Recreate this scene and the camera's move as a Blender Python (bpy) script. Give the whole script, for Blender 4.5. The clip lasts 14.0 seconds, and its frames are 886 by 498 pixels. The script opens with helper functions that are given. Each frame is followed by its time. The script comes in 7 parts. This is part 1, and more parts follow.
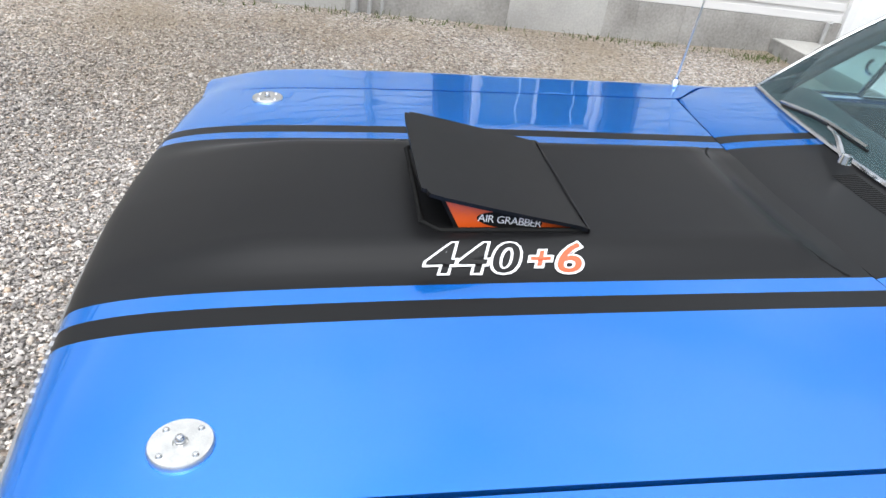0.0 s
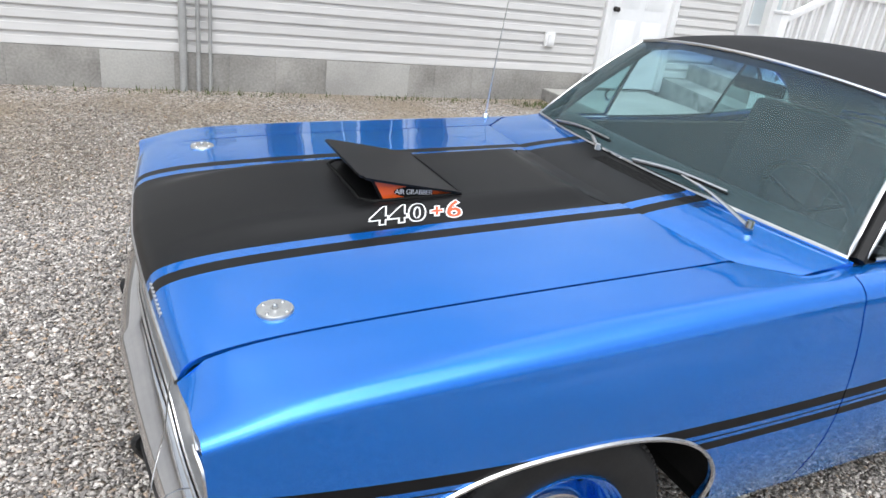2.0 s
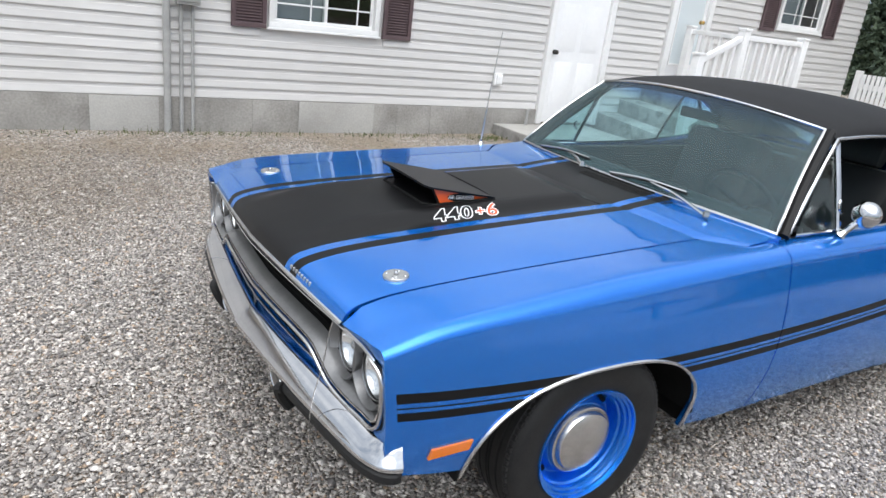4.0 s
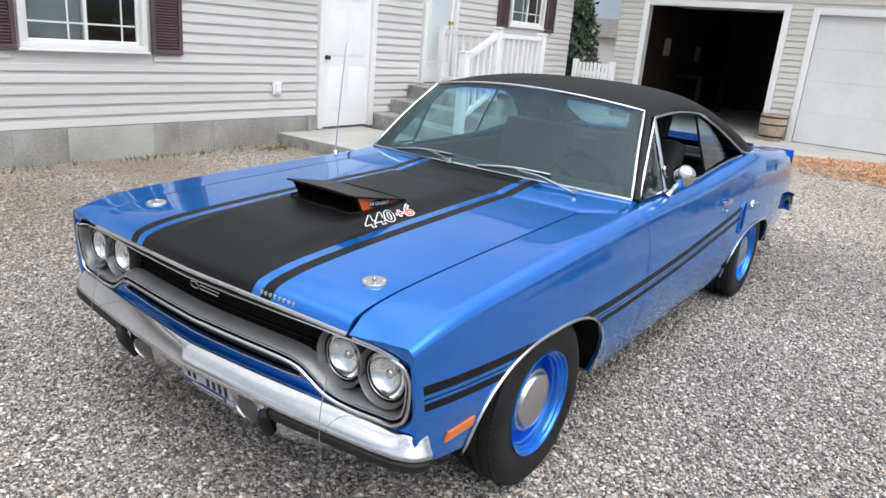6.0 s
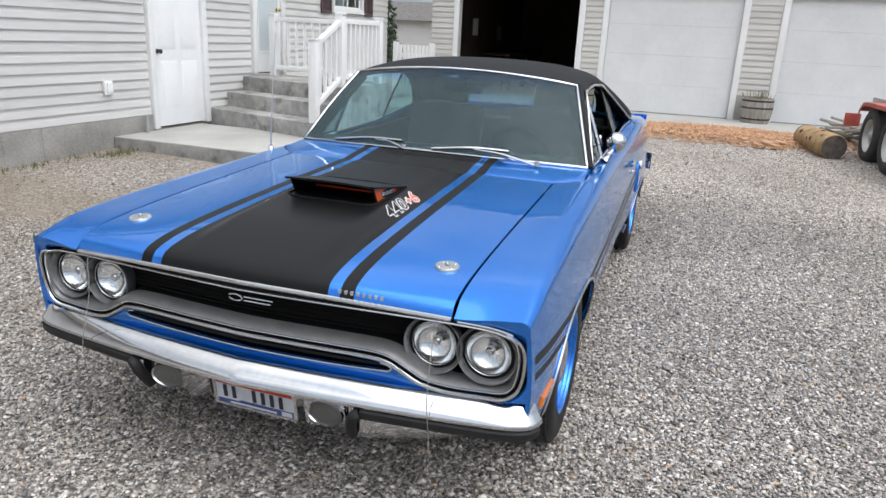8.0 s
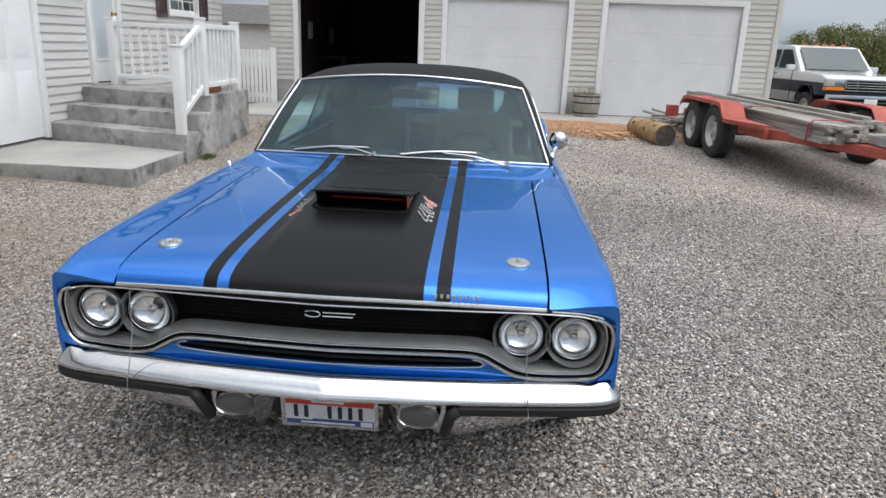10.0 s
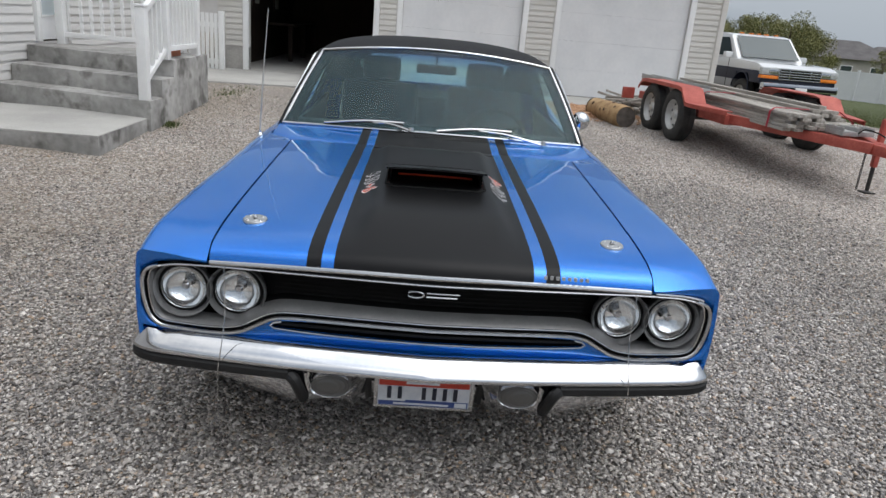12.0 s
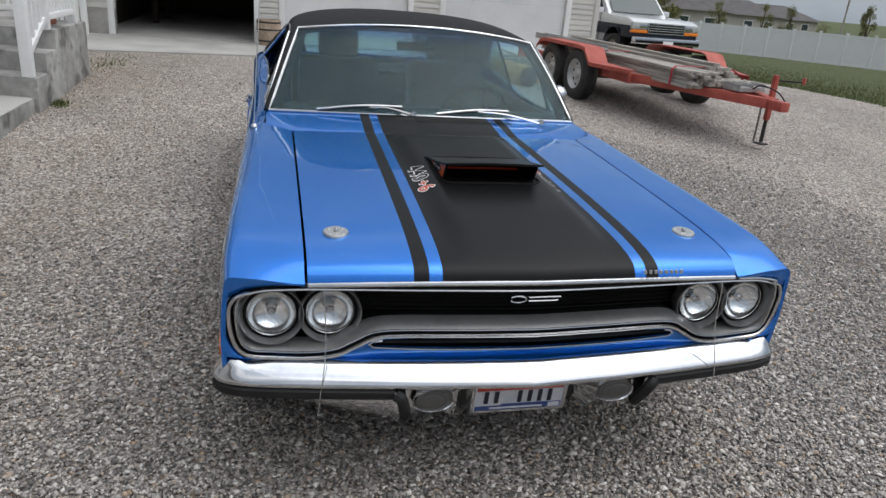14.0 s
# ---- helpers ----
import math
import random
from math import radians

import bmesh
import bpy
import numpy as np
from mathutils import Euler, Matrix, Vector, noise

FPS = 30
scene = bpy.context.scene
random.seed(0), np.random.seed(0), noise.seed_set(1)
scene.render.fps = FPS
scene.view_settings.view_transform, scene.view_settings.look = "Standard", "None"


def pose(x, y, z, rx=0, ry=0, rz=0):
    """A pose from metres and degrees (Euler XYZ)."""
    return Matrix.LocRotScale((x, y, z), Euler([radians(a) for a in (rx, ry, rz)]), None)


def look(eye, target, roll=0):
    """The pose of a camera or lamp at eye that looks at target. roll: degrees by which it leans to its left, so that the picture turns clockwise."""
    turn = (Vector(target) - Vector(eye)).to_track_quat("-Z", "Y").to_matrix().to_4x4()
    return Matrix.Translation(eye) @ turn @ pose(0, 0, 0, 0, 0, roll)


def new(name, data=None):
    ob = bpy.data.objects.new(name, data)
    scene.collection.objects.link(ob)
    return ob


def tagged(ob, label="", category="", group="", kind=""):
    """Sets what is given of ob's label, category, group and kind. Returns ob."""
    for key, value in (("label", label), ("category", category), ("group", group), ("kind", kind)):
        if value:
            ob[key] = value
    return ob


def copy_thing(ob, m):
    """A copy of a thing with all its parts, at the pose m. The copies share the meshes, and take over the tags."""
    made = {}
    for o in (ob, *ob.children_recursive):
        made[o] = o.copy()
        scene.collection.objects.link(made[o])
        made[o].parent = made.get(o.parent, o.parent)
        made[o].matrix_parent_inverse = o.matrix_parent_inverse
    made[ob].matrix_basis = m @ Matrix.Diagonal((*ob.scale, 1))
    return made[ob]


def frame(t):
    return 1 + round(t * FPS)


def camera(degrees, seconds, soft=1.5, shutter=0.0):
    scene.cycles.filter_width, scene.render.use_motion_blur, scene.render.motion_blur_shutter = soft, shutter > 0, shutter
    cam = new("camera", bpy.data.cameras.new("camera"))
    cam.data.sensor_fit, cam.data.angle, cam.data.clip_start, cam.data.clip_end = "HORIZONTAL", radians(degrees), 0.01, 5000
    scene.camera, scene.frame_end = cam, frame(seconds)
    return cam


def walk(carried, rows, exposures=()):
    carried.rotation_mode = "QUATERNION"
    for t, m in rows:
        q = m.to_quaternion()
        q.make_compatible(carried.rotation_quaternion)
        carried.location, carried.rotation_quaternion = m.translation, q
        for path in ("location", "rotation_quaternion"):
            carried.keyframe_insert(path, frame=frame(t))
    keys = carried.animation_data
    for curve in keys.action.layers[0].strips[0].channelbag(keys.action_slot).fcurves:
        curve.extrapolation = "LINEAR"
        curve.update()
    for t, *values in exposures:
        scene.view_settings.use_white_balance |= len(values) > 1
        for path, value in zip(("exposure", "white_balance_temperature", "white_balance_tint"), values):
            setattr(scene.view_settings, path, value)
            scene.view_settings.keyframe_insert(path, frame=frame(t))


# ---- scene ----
cam = camera(65.1, 14.0)
EXPOSURES = [(0.0, 0.82), (2.0, 0.62), (5.0, 0.55), (8.0, 0.42), (10.5, 0.12), (12.0, -0.03), (14.0, -0.17)]
PATH = [
    (0, (-0.421, -1.212, 1.514), (-0.07, 0.471, 0.491), 8.6),
    (0.5, (-0.568, -1.355, 1.541), (0.063, 0.287, 0.589), 8.9),
    (1, (-0.667, -1.496, 1.553), (0.057, 0.124, 0.631), 8.8),
    (1.5, (-0.746, -1.706, 1.565), (0.049, -0.064, 0.747), 7.6),
    (2, (-0.861, -1.881, 1.587), (-0.015, -0.249, 0.799), 7.5),
    (2.2, (-0.918, -1.914, 1.596), (-0.061, -0.271, 0.844), 7.3),
    (4.3, (-1.583, -2.279, 1.624), (-0.489, -0.738, 0.97), 7.6),
    (4.5, (-1.641, -2.281, 1.612), (-0.485, -0.79, 0.949), 8.0),
    (5, (-1.809, -2.23, 1.604), (-0.454, -0.905, 0.963), 5.6),
    (5.5, (-1.949, -2.115, 1.583), (-0.508, -0.875, 0.959), 6.5),
    (6, (-2.088, -1.948, 1.601), (-0.539, -0.828, 1.013), 4.9),
    (6.5, (-2.237, -1.779, 1.612), (-0.602, -0.787, 1.027), 6.7),
    (7, (-2.404, -1.61, 1.619), (-0.687, -0.761, 1.041), 2.9),
    (7.5, (-2.484, -1.458, 1.592), (-0.721, -0.741, 0.978), 5.1),
    (8, (-2.531, -1.264, 1.552), (-0.725, -0.638, 0.961), 2.8),
    (8.2, (-2.558, -1.199, 1.544), (-0.727, -0.626, 0.98), 3.6),
    (10.3, (-2.82, -0.456, 1.552), (-0.906, -0.347, 0.981), 2.0),
    (10.5, (-2.794, -0.447, 1.529), (-0.88, -0.329, 0.963), 2.1),
    (11, (-2.789, -0.273, 1.527), (-0.875, -0.225, 0.948), 3.1),
    (11.5, (-2.814, -0.084, 1.535), (-0.906, -0.147, 0.941), 2.4),
    (12, (-2.803, 0.083, 1.531), (-0.905, -0.014, 0.909), 5.0),
    (12.5, (-2.754, 0.239, 1.556), (-0.851, 0.07, 0.966), 3.9),
    (13, (-2.702, 0.413, 1.566), (-0.818, 0.195, 0.93), 4.7),
    (13.5, (-2.645, 0.615, 1.579), (-0.799, 0.242, 0.905), 3.5),
    (14, (-2.595, 0.785, 1.59), (-0.785, 0.31, 0.882), 4.9),
]
walk(cam, [(t, look(eye, target, roll)) for t, eye, target, roll in PATH], EXPOSURES)

# ---- light ----
SUN_EL, SUN_AZ = radians(63), radians(-120)
world = bpy.data.worlds.new("sky")
scene.world = world
world.use_nodes = True
wn, wl = world.node_tree.nodes, world.node_tree.links
wbg = wn["Background"]
wsky = wn.new("ShaderNodeTexSky")
wsky.sky_type, wsky.sun_disc = "NISHITA", False
wsky.sun_elevation, wsky.sun_rotation = SUN_EL, radians(90) - SUN_AZ
wsky.air_density, wsky.dust_density = 1.0, 2.0
wtc = wn.new("ShaderNodeTexCoord")
wmap = wn.new("ShaderNodeMapping")
wmap.inputs["Scale"].default_value = (1.0, 1.0, 2.6)
wnoi = wn.new("ShaderNodeTexNoise")
wnoi.inputs["Scale"].default_value, wnoi.inputs["Detail"].default_value, wnoi.inputs["Roughness"].default_value = 1.7, 7.0, 0.55
wramp = wn.new("ShaderNodeValToRGB")
wramp.color_ramp.elements[0].position, wramp.color_ramp.elements[1].position = 0.36, 0.62
wramp.color_ramp.elements[0].color, wramp.color_ramp.elements[1].color = (4.6, 5.2, 6.2, 1), (10.5, 10.7, 11.0, 1)
wmix = wn.new("ShaderNodeMix")
wmix.data_type = "RGBA"
wmix.inputs["Factor"].default_value = 0.86
wl.new(wtc.outputs["Generated"], wmap.inputs["Vector"])
wl.new(wmap.outputs["Vector"], wnoi.inputs["Vector"])
wl.new(wnoi.outputs["Fac"], wramp.inputs["Fac"])
wl.new(wsky.outputs["Color"], wmix.inputs["A"])
wl.new(wramp.outputs["Color"], wmix.inputs["B"])
# an overcast dome: brighter overhead than at the horizon
wsep = wn.new("ShaderNodeSeparateXYZ")
wl.new(wtc.outputs["Generated"], wsep.inputs[0])
wdome = wn.new("ShaderNodeValToRGB")
wdome.color_ramp.elements[0].color, wdome.color_ramp.elements[1].color = (0.72, 0.79, 0.87, 1), (1.95, 1.91, 1.83, 1)
wl.new(wsep.outputs["Z"], wdome.inputs["Fac"])
wmul = wn.new("ShaderNodeMix")
wmul.data_type, wmul.blend_type = "RGBA", "MULTIPLY"
wmul.inputs["Factor"].default_value = 1.0
wl.new(wmix.outputs["Result"], wmul.inputs["A"])
wl.new(wdome.outputs["Color"], wmul.inputs["B"])
# the sun behind thin cloud: a wide soft glow round its place
wdot = wn.new("ShaderNodeVectorMath")
wdot.operation = "DOT_PRODUCT"
wdot.inputs[1].default_value = (math.cos(SUN_AZ) * math.cos(SUN_EL), math.sin(SUN_AZ) * math.cos(SUN_EL), math.sin(SUN_EL))
wl.new(wtc.outputs["Generated"], wdot.inputs[0])
wmax, wpow, wglow = [wn.new("ShaderNodeMath") for _ in range(3)]
wmax.operation, wpow.operation, wglow.operation = "MAXIMUM", "POWER", "MULTIPLY_ADD"
wmax.inputs[1].default_value, wpow.inputs[1].default_value = 0.0, 5.0
wglow.inputs[1].default_value, wglow.inputs[2].default_value = 2.9, 1.0
wl.new(wdot.outputs["Value"], wmax.inputs[0])
wl.new(wmax.outputs[0], wpow.inputs[0])
wl.new(wpow.outputs[0], wglow.inputs[0])
wlit = wn.new("ShaderNodeMix")
wlit.data_type, wlit.blend_type = "RGBA", "MULTIPLY"
wlit.inputs["Factor"].default_value = 1.0
wl.new(wmul.outputs["Result"], wlit.inputs["A"])
wl.new(wglow.outputs[0], wlit.inputs["B"])
wl.new(wlit.outputs["Result"], wbg.inputs["Color"])
wbg.inputs["Strength"].default_value = 0.06

sun = new("sun", bpy.data.lights.new("sun", "SUN"))
sun.data.energy, sun.data.angle, sun.data.color = 0.6, radians(80), (1.0, 0.97, 0.93)
sun.matrix_world = look((40 * math.cos(SUN_AZ) * math.cos(SUN_EL), 40 * math.sin(SUN_AZ) * math.cos(SUN_EL), 40 * math.sin(SUN_EL)), (0, 0, 0))


# ---- materials ----
def material(name, color, rough=0.6, metal=0.0, coat=0.0, spec=0.5, coat_rough=0.03):
    m = bpy.data.materials.new(name)
    m.use_nodes = True
    b = m.node_tree.nodes["Principled BSDF"]
    b.inputs["Base Color"].default_value = (*color, 1)
    b.inputs["Roughness"].default_value, b.inputs["Metallic"].default_value = rough, metal
    b.inputs["Coat Weight"].default_value, b.inputs["Coat Roughness"].default_value = coat, coat_rough
    b.inputs["Specular IOR Level"].default_value = spec
    return m


def tex(m, kind, scale, detail=4.0, coords="Object", stretch=(1, 1, 1)):
    """A texture node of m in object space; returns it."""
    n, l = m.node_tree.nodes, m.node_tree.links
    c, mp, t = n.new("ShaderNodeTexCoord"), n.new("ShaderNodeMapping"), n.new("ShaderNodeTex" + kind)
    mp.inputs["Scale"].default_value = stretch
    l.new(c.outputs[coords], mp.inputs["Vector"])
    l.new(mp.outputs["Vector"], t.inputs["Vector"])
    t.inputs["Scale"].default_value = scale
    if kind == "Noise":
        t.inputs["Detail"].default_value = detail
    return t


def ramp(m, socket, stops):
    r = m.node_tree.nodes.new("ShaderNodeValToRGB")
    while len(r.color_ramp.elements) < len(stops):
        r.color_ramp.elements.new(0.5)
    for e, (p, c) in zip(r.color_ramp.elements, stops):
        e.position, e.color = p, (*c, 1)
    m.node_tree.links.new(socket, r.inputs["Fac"])
    return r.outputs["Color"]


def blend(m, fac, a, b, mode="MIX"):
    """Mix two colours (sockets or tuples) by fac (socket or number)."""
    x = m.node_tree.nodes.new("ShaderNodeMix")
    x.data_type, x.blend_type = "RGBA", mode
    for key, v in (("Factor", fac), ("A", a), ("B", b)):
        sock = [s for s in x.inputs if s.name == key and s.enabled][0]
        if isinstance(v, (int, float)):
            sock.default_value = v
        elif isinstance(v, tuple):
            sock.default_value = (*v, 1)
        else:
            m.node_tree.links.new(v, sock)
    return [s for s in x.outputs if s.enabled][0]


def calc(m, op, a, b=0.0, c=0.0):
    x = m.node_tree.nodes.new("ShaderNodeMath")
    x.operation = op
    for i, v in enumerate((a, b, c)):
        if isinstance(v, (int, float)):
            x.inputs[i].default_value = v
        else:
            m.node_tree.links.new(v, x.inputs[i])
    return x.outputs[0]


def bump(m, height, strength=0.3, distance=0.01):
    b = m.node_tree.nodes.new("ShaderNodeBump")
    b.inputs["Strength"].default_value, b.inputs["Distance"].default_value = strength, distance
    m.node_tree.links.new(height, b.inputs["Height"])
    m.node_tree.links.new(b.outputs["Normal"], m.node_tree.nodes["Principled BSDF"].inputs["Normal"])


def plug(m, key, socket):
    m.node_tree.links.new(socket, m.node_tree.nodes["Principled BSDF"].inputs[key])


def noisy(name, c0, c1, scale, rough=0.7, metal=0.0, bumps=0.2, dist=0.004, stretch=(1, 1, 1), fine=None, coat=0.0, spec=0.5):
    """A two-scale mottled material between two colours."""
    m = material(name, c0, rough, metal, coat, spec)
    a = tex(m, "Noise", scale, 5, stretch=stretch)
    b = tex(m, "Noise", fine or scale * 9, 3, stretch=stretch)
    f = calc(m, "ADD", calc(m, "MULTIPLY", a.outputs["Fac"], 0.65), calc(m, "MULTIPLY", b.outputs["Fac"], 0.35))
    plug(m, "Base Color", ramp(m, f, [(0.36, c0), (0.64, c1)]))
    if bumps:
        bump(m, f, bumps, dist)
    return m


def varied(m, amount=0.25):
    """Let the base colour differ a little from piece to piece."""
    b = m.node_tree.nodes["Principled BSDF"]
    o = m.node_tree.nodes.new("ShaderNodeObjectInfo")
    h = m.node_tree.nodes.new("ShaderNodeHueSaturation")
    m.node_tree.links.new(calc(m, "MULTIPLY_ADD", o.outputs["Random"], amount, 1 - amount / 2), h.inputs["Value"])
    src = b.inputs["Base Color"]
    if src.is_linked:
        m.node_tree.links.new(src.links[0].from_socket, h.inputs["Color"])
    else:
        h.inputs["Color"].default_value = src.default_value
    m.node_tree.links.new(h.outputs["Color"], src)
    return m


BLUE, STRIPE = (0.004, 0.120, 0.50), (0.006, 0.006, 0.0065)


def paint(name, stripes):
    """Blue metallic paint under clear lacquer; stripes: '' or 'hood' or 'side', satin black bands laid on it."""
    m = material(name, BLUE, 0.27, 0.72, 1.0, 0.10, 0.008)
    m.node_tree.nodes["Principled BSDF"].inputs["Specular Tint"].default_value = (0.25, 0.78, 1.0, 1)
    m.node_tree.nodes["Principled BSDF"].inputs["Coat IOR"].default_value = 1.56
    wave, orange = tex(m, "Noise", 3.2, 2), tex(m, "Noise", 160, 2)
    cb = m.node_tree.nodes.new("ShaderNodeBump")
    cb.inputs["Strength"].default_value, cb.inputs["Distance"].default_value = 0.25, 0.012
    m.node_tree.links.new(calc(m, "MULTIPLY_ADD", orange.outputs["Fac"], 0.004, wave.outputs["Fac"]), cb.inputs["Height"])
    m.node_tree.links.new(cb.outputs["Normal"], m.node_tree.nodes["Principled BSDF"].inputs["Coat Normal"])
    fl = tex(m, "Noise", 900, 1)
    big = tex(m, "Noise", 2.5, 2)
    col = ramp(m, fl.outputs["Fac"], [(0.3, (0.010, 0.158, 0.60)), (0.7, (0.016, 0.215, 0.78))])
    col = blend(m, calc(m, "MULTIPLY", big.outputs["Fac"], 0.12), col, (0.012, 0.185, 0.69))
    if not stripes:
        plug(m, "Base Color", col)
        return m
    c = m.node_tree.nodes.new("ShaderNodeTexCoord")
    s = m.node_tree.nodes.new("ShaderNodeSeparateXYZ")
    m.node_tree.links.new(c.outputs["Object"], s.inputs[0])
    x, y, z = s.outputs
    if stripes == "hood":
        ay = calc(m, "ADD", calc(m, "ABSOLUTE", y), calc(m, "MULTIPLY_ADD", x, 0.015, 0.012))
        main = calc(m, "LESS_THAN", ay, 0.308)
        thin = calc(m, "MULTIPLY", calc(m, "GREATER_THAN", ay, 0.347), calc(m, "LESS_THAN", ay, 0.392))
        mask = calc(m, "MAXIMUM", main, thin)
    else:
        # height over the stripe's line, which sags a little along the side
        line = calc(m, "MULTIPLY_ADD", calc(m, "MULTIPLY", x, x), 0.034, calc(m, "MULTIPLY_ADD", x, -0.040, SIDE_Z))
        d = calc(m, "SUBTRACT", z, line)
        up = calc(m, "COMPARE", d, 0.025, 0.0145)
        low = calc(m, "COMPARE", d, -0.029, 0.0125)
        pin = calc(m, "COMPARE", d, -0.004, 0.0022)
        mask = calc(m, "MAXIMUM", calc(m, "MAXIMUM", up, low), pin)
        end = calc(m, "MULTIPLY", calc(m, "GREATER_THAN", x, calc(m, "MULTIPLY_ADD", d, -0.12, -0.715)), calc(m, "LESS_THAN", x, 2.44))
        mask = calc(m, "MULTIPLY", mask, end)
    plug(m, "Base Color", blend(m, mask, col, STRIPE))
    plug(m, "Specular Tint", blend(m, mask, (0.25, 0.78, 1.0), (1.0, 1.0, 1.0)))
    plug(m, "Metallic", calc(m, "MULTIPLY_ADD", mask, -0.72, 0.72))
    plug(m, "Coat Weight", calc(m, "MULTIPLY_ADD", mask, -0.99, 1.0))
    plug(m, "Roughness", calc(m, "MULTIPLY_ADD", mask, 0.12, 0.27))
    plug(m, "Specular IOR Level", calc(m, "MULTIPLY_ADD", mask, 0.10, 0.10))
    return m


SIDE_Z = 0.592
PAINT, PAINT_HOOD, PAINT_SIDE = paint("blue_paint", ""), paint("blue_paint_hood", "hood"), paint("blue_paint_side", "side")
BLACKPAINT = noisy("satin_black", (0.005, 0.005, 0.0055), (0.008, 0.008, 0.0085), 3, 0.40, 0, 0.03, 0.001, spec=0.2)
CHROME = noisy("chrome", (0.56, 0.57, 0.59), (0.64, 0.645, 0.66), 6, 0.06, 1.0, 0.02, 0.001)
BRIGHT = noisy("bright_trim", (0.55, 0.56, 0.57), (0.66, 0.66, 0.66), 9, 0.16, 1.0, 0.0)
SILVER = noisy("argent_silver", (0.17, 0.17, 0.172), (0.22, 0.22, 0.22), 12, 0.36, 0.5, 0.03, 0.001)
BLACK = noisy("dull_black", (0.004, 0.004, 0.004), (0.008, 0.008, 0.008), 8, 0.7, 0, 0.1, 0.002, spec=0.15)
RUBBER = noisy("rubber", (0.009, 0.009, 0.0095), (0.017, 0.017, 0.017), 14, 0.6, 0, 0.15, 0.002, spec=0.3)
VINYL = noisy("vinyl", (0.007, 0.007, 0.008), (0.012, 0.012, 0.013), 60, 0.6, 0, 0.22, 0.002, fine=420, spec=0.2)
SEAT = noisy("seat_vinyl", (0.011, 0.011, 0.012), (0.017, 0.017, 0.017), 5, 0.5, 0, 0)
ORANGE_LENS = material("amber_lens", (0.75, 0.18, 0.01), 0.15, 0, 1.0)
GRIM = noisy("iron", (0.02, 0.02, 0.02), (0.05, 0.045, 0.04), 20, 0.7, 0.3)


def glassy(name, tint, gloss=0.02, ior=0.04, haze_dust=0.0, film=(0.62, 0.62, 0.61)):
    """Thin glass: clear tinted, mirroring more at a slant, with an optional diffuse film for haze."""
    m = bpy.data.materials.new(name)
    m.use_nodes = True
    n, l = m.node_tree.nodes, m.node_tree.links
    n.remove(n["Principled BSDF"])
    tr, gl, fr, mx = n.new("ShaderNodeBsdfTransparent"), n.new("ShaderNodeBsdfGlossy"), n.new("ShaderNodeLayerWeight"), n.new("ShaderNodeMixShader")
    tr.inputs["Color"].default_value = (*tint, 1)
    gl.inputs["Roughness"].default_value = gloss
    fr.inputs["Blend"].default_value = 0.5
    pw, ma = n.new("ShaderNodeMath"), n.new("ShaderNodeMath")
    pw.operation, ma.operation = "POWER", "MULTIPLY_ADD"
    pw.inputs[1].default_value, ma.inputs[1].default_value, ma.inputs[2].default_value = 5.0, 0.75, ior
    l.new(fr.outputs["Facing"], pw.inputs[0])
    l.new(pw.outputs[0], ma.inputs[0])
    l.new(ma.outputs[0], mx.inputs[0])
    l.new(tr.outputs[0], mx.inputs[1])
    l.new(gl.outputs[0], mx.inputs[2])
    out = mx.outputs[0]
    if haze_dust:
        df, m2 = n.new("ShaderNodeBsdfDiffuse"), n.new("ShaderNodeMixShader")
        df.inputs["Color"].default_value = (*film, 1)
        m2.inputs[0].default_value = haze_dust
        l.new(out, m2.inputs[1])
        l.new(df.outputs[0], m2.inputs[2])
        out = m2.outputs[0]
    l.new(out, n["Material Output"].inputs["Surface"])
    return m


GLASS = glassy("tinted_glass", (0.82, 0.90, 0.89), 0.0, 0.042, 0.0)
# windshield glass with its blue shade band along the head; a teal diffuse film paints in the mirrored sky's haze
SCREEN = glassy("windshield_glass", (0.66, 0.83, 0.86), 0.0, 0.012, 0.05, (0.42, 0.54, 0.57))
_n, _l = SCREEN.node_tree.nodes, SCREEN.node_tree.links
_c, _s, _m = _n.new("ShaderNodeTexCoord"), _n.new("ShaderNodeSeparateXYZ"), _n.new("ShaderNodeMapRange")
_m.inputs["From Min"].default_value, _m.inputs["From Max"].default_value = 1.285, 1.350
_l.new(_c.outputs["Object"], _s.inputs[0])
_l.new(_s.outputs[2], _m.inputs["Value"])
_l.new(blend(SCREEN, _m.outputs["Result"], (0.66, 0.83, 0.86), (0.30, 0.50, 0.80)), [q for q in _n if q.bl_idname == "ShaderNodeBsdfTransparent"][0].inputs["Color"])
PANE = glassy("window_pane", (0.8, 0.84, 0.84), 0.01, 0.045)
LENS = glassy("lamp_glass", (0.93, 0.94, 0.94), 0.05, 0.04)


# ---- mesh helpers ----
def link(name, me, mat, parent, label="", sharp=35, smooth=True):
    me.validate()
    me.materials.append(mat)
    if smooth:
        me.polygons.foreach_set("use_smooth", [True] * len(me.polygons))
        me.set_sharp_from_angle(angle=radians(sharp))
    ob = new(name, me)
    ob.parent = parent
    return tagged(ob, label=label)


def shape(name, verts, faces, mat, parent=None, label="", sharp=35, smooth=True):
    me = bpy.data.meshes.new(name)
    me.from_pydata([tuple(map(float, v)) for v in verts], [], faces)
    return link(name, me, mat, parent, label, sharp, smooth)


def part(name, bm, mat, parent=None, label="", sharp=35, smooth=True):
    me = bpy.data.meshes.new(name)
    bmesh.ops.recalc_face_normals(bm, faces=bm.faces)
    bm.to_mesh(me)
    bm.free()
    return link(name, me, mat, parent, label, sharp, smooth)


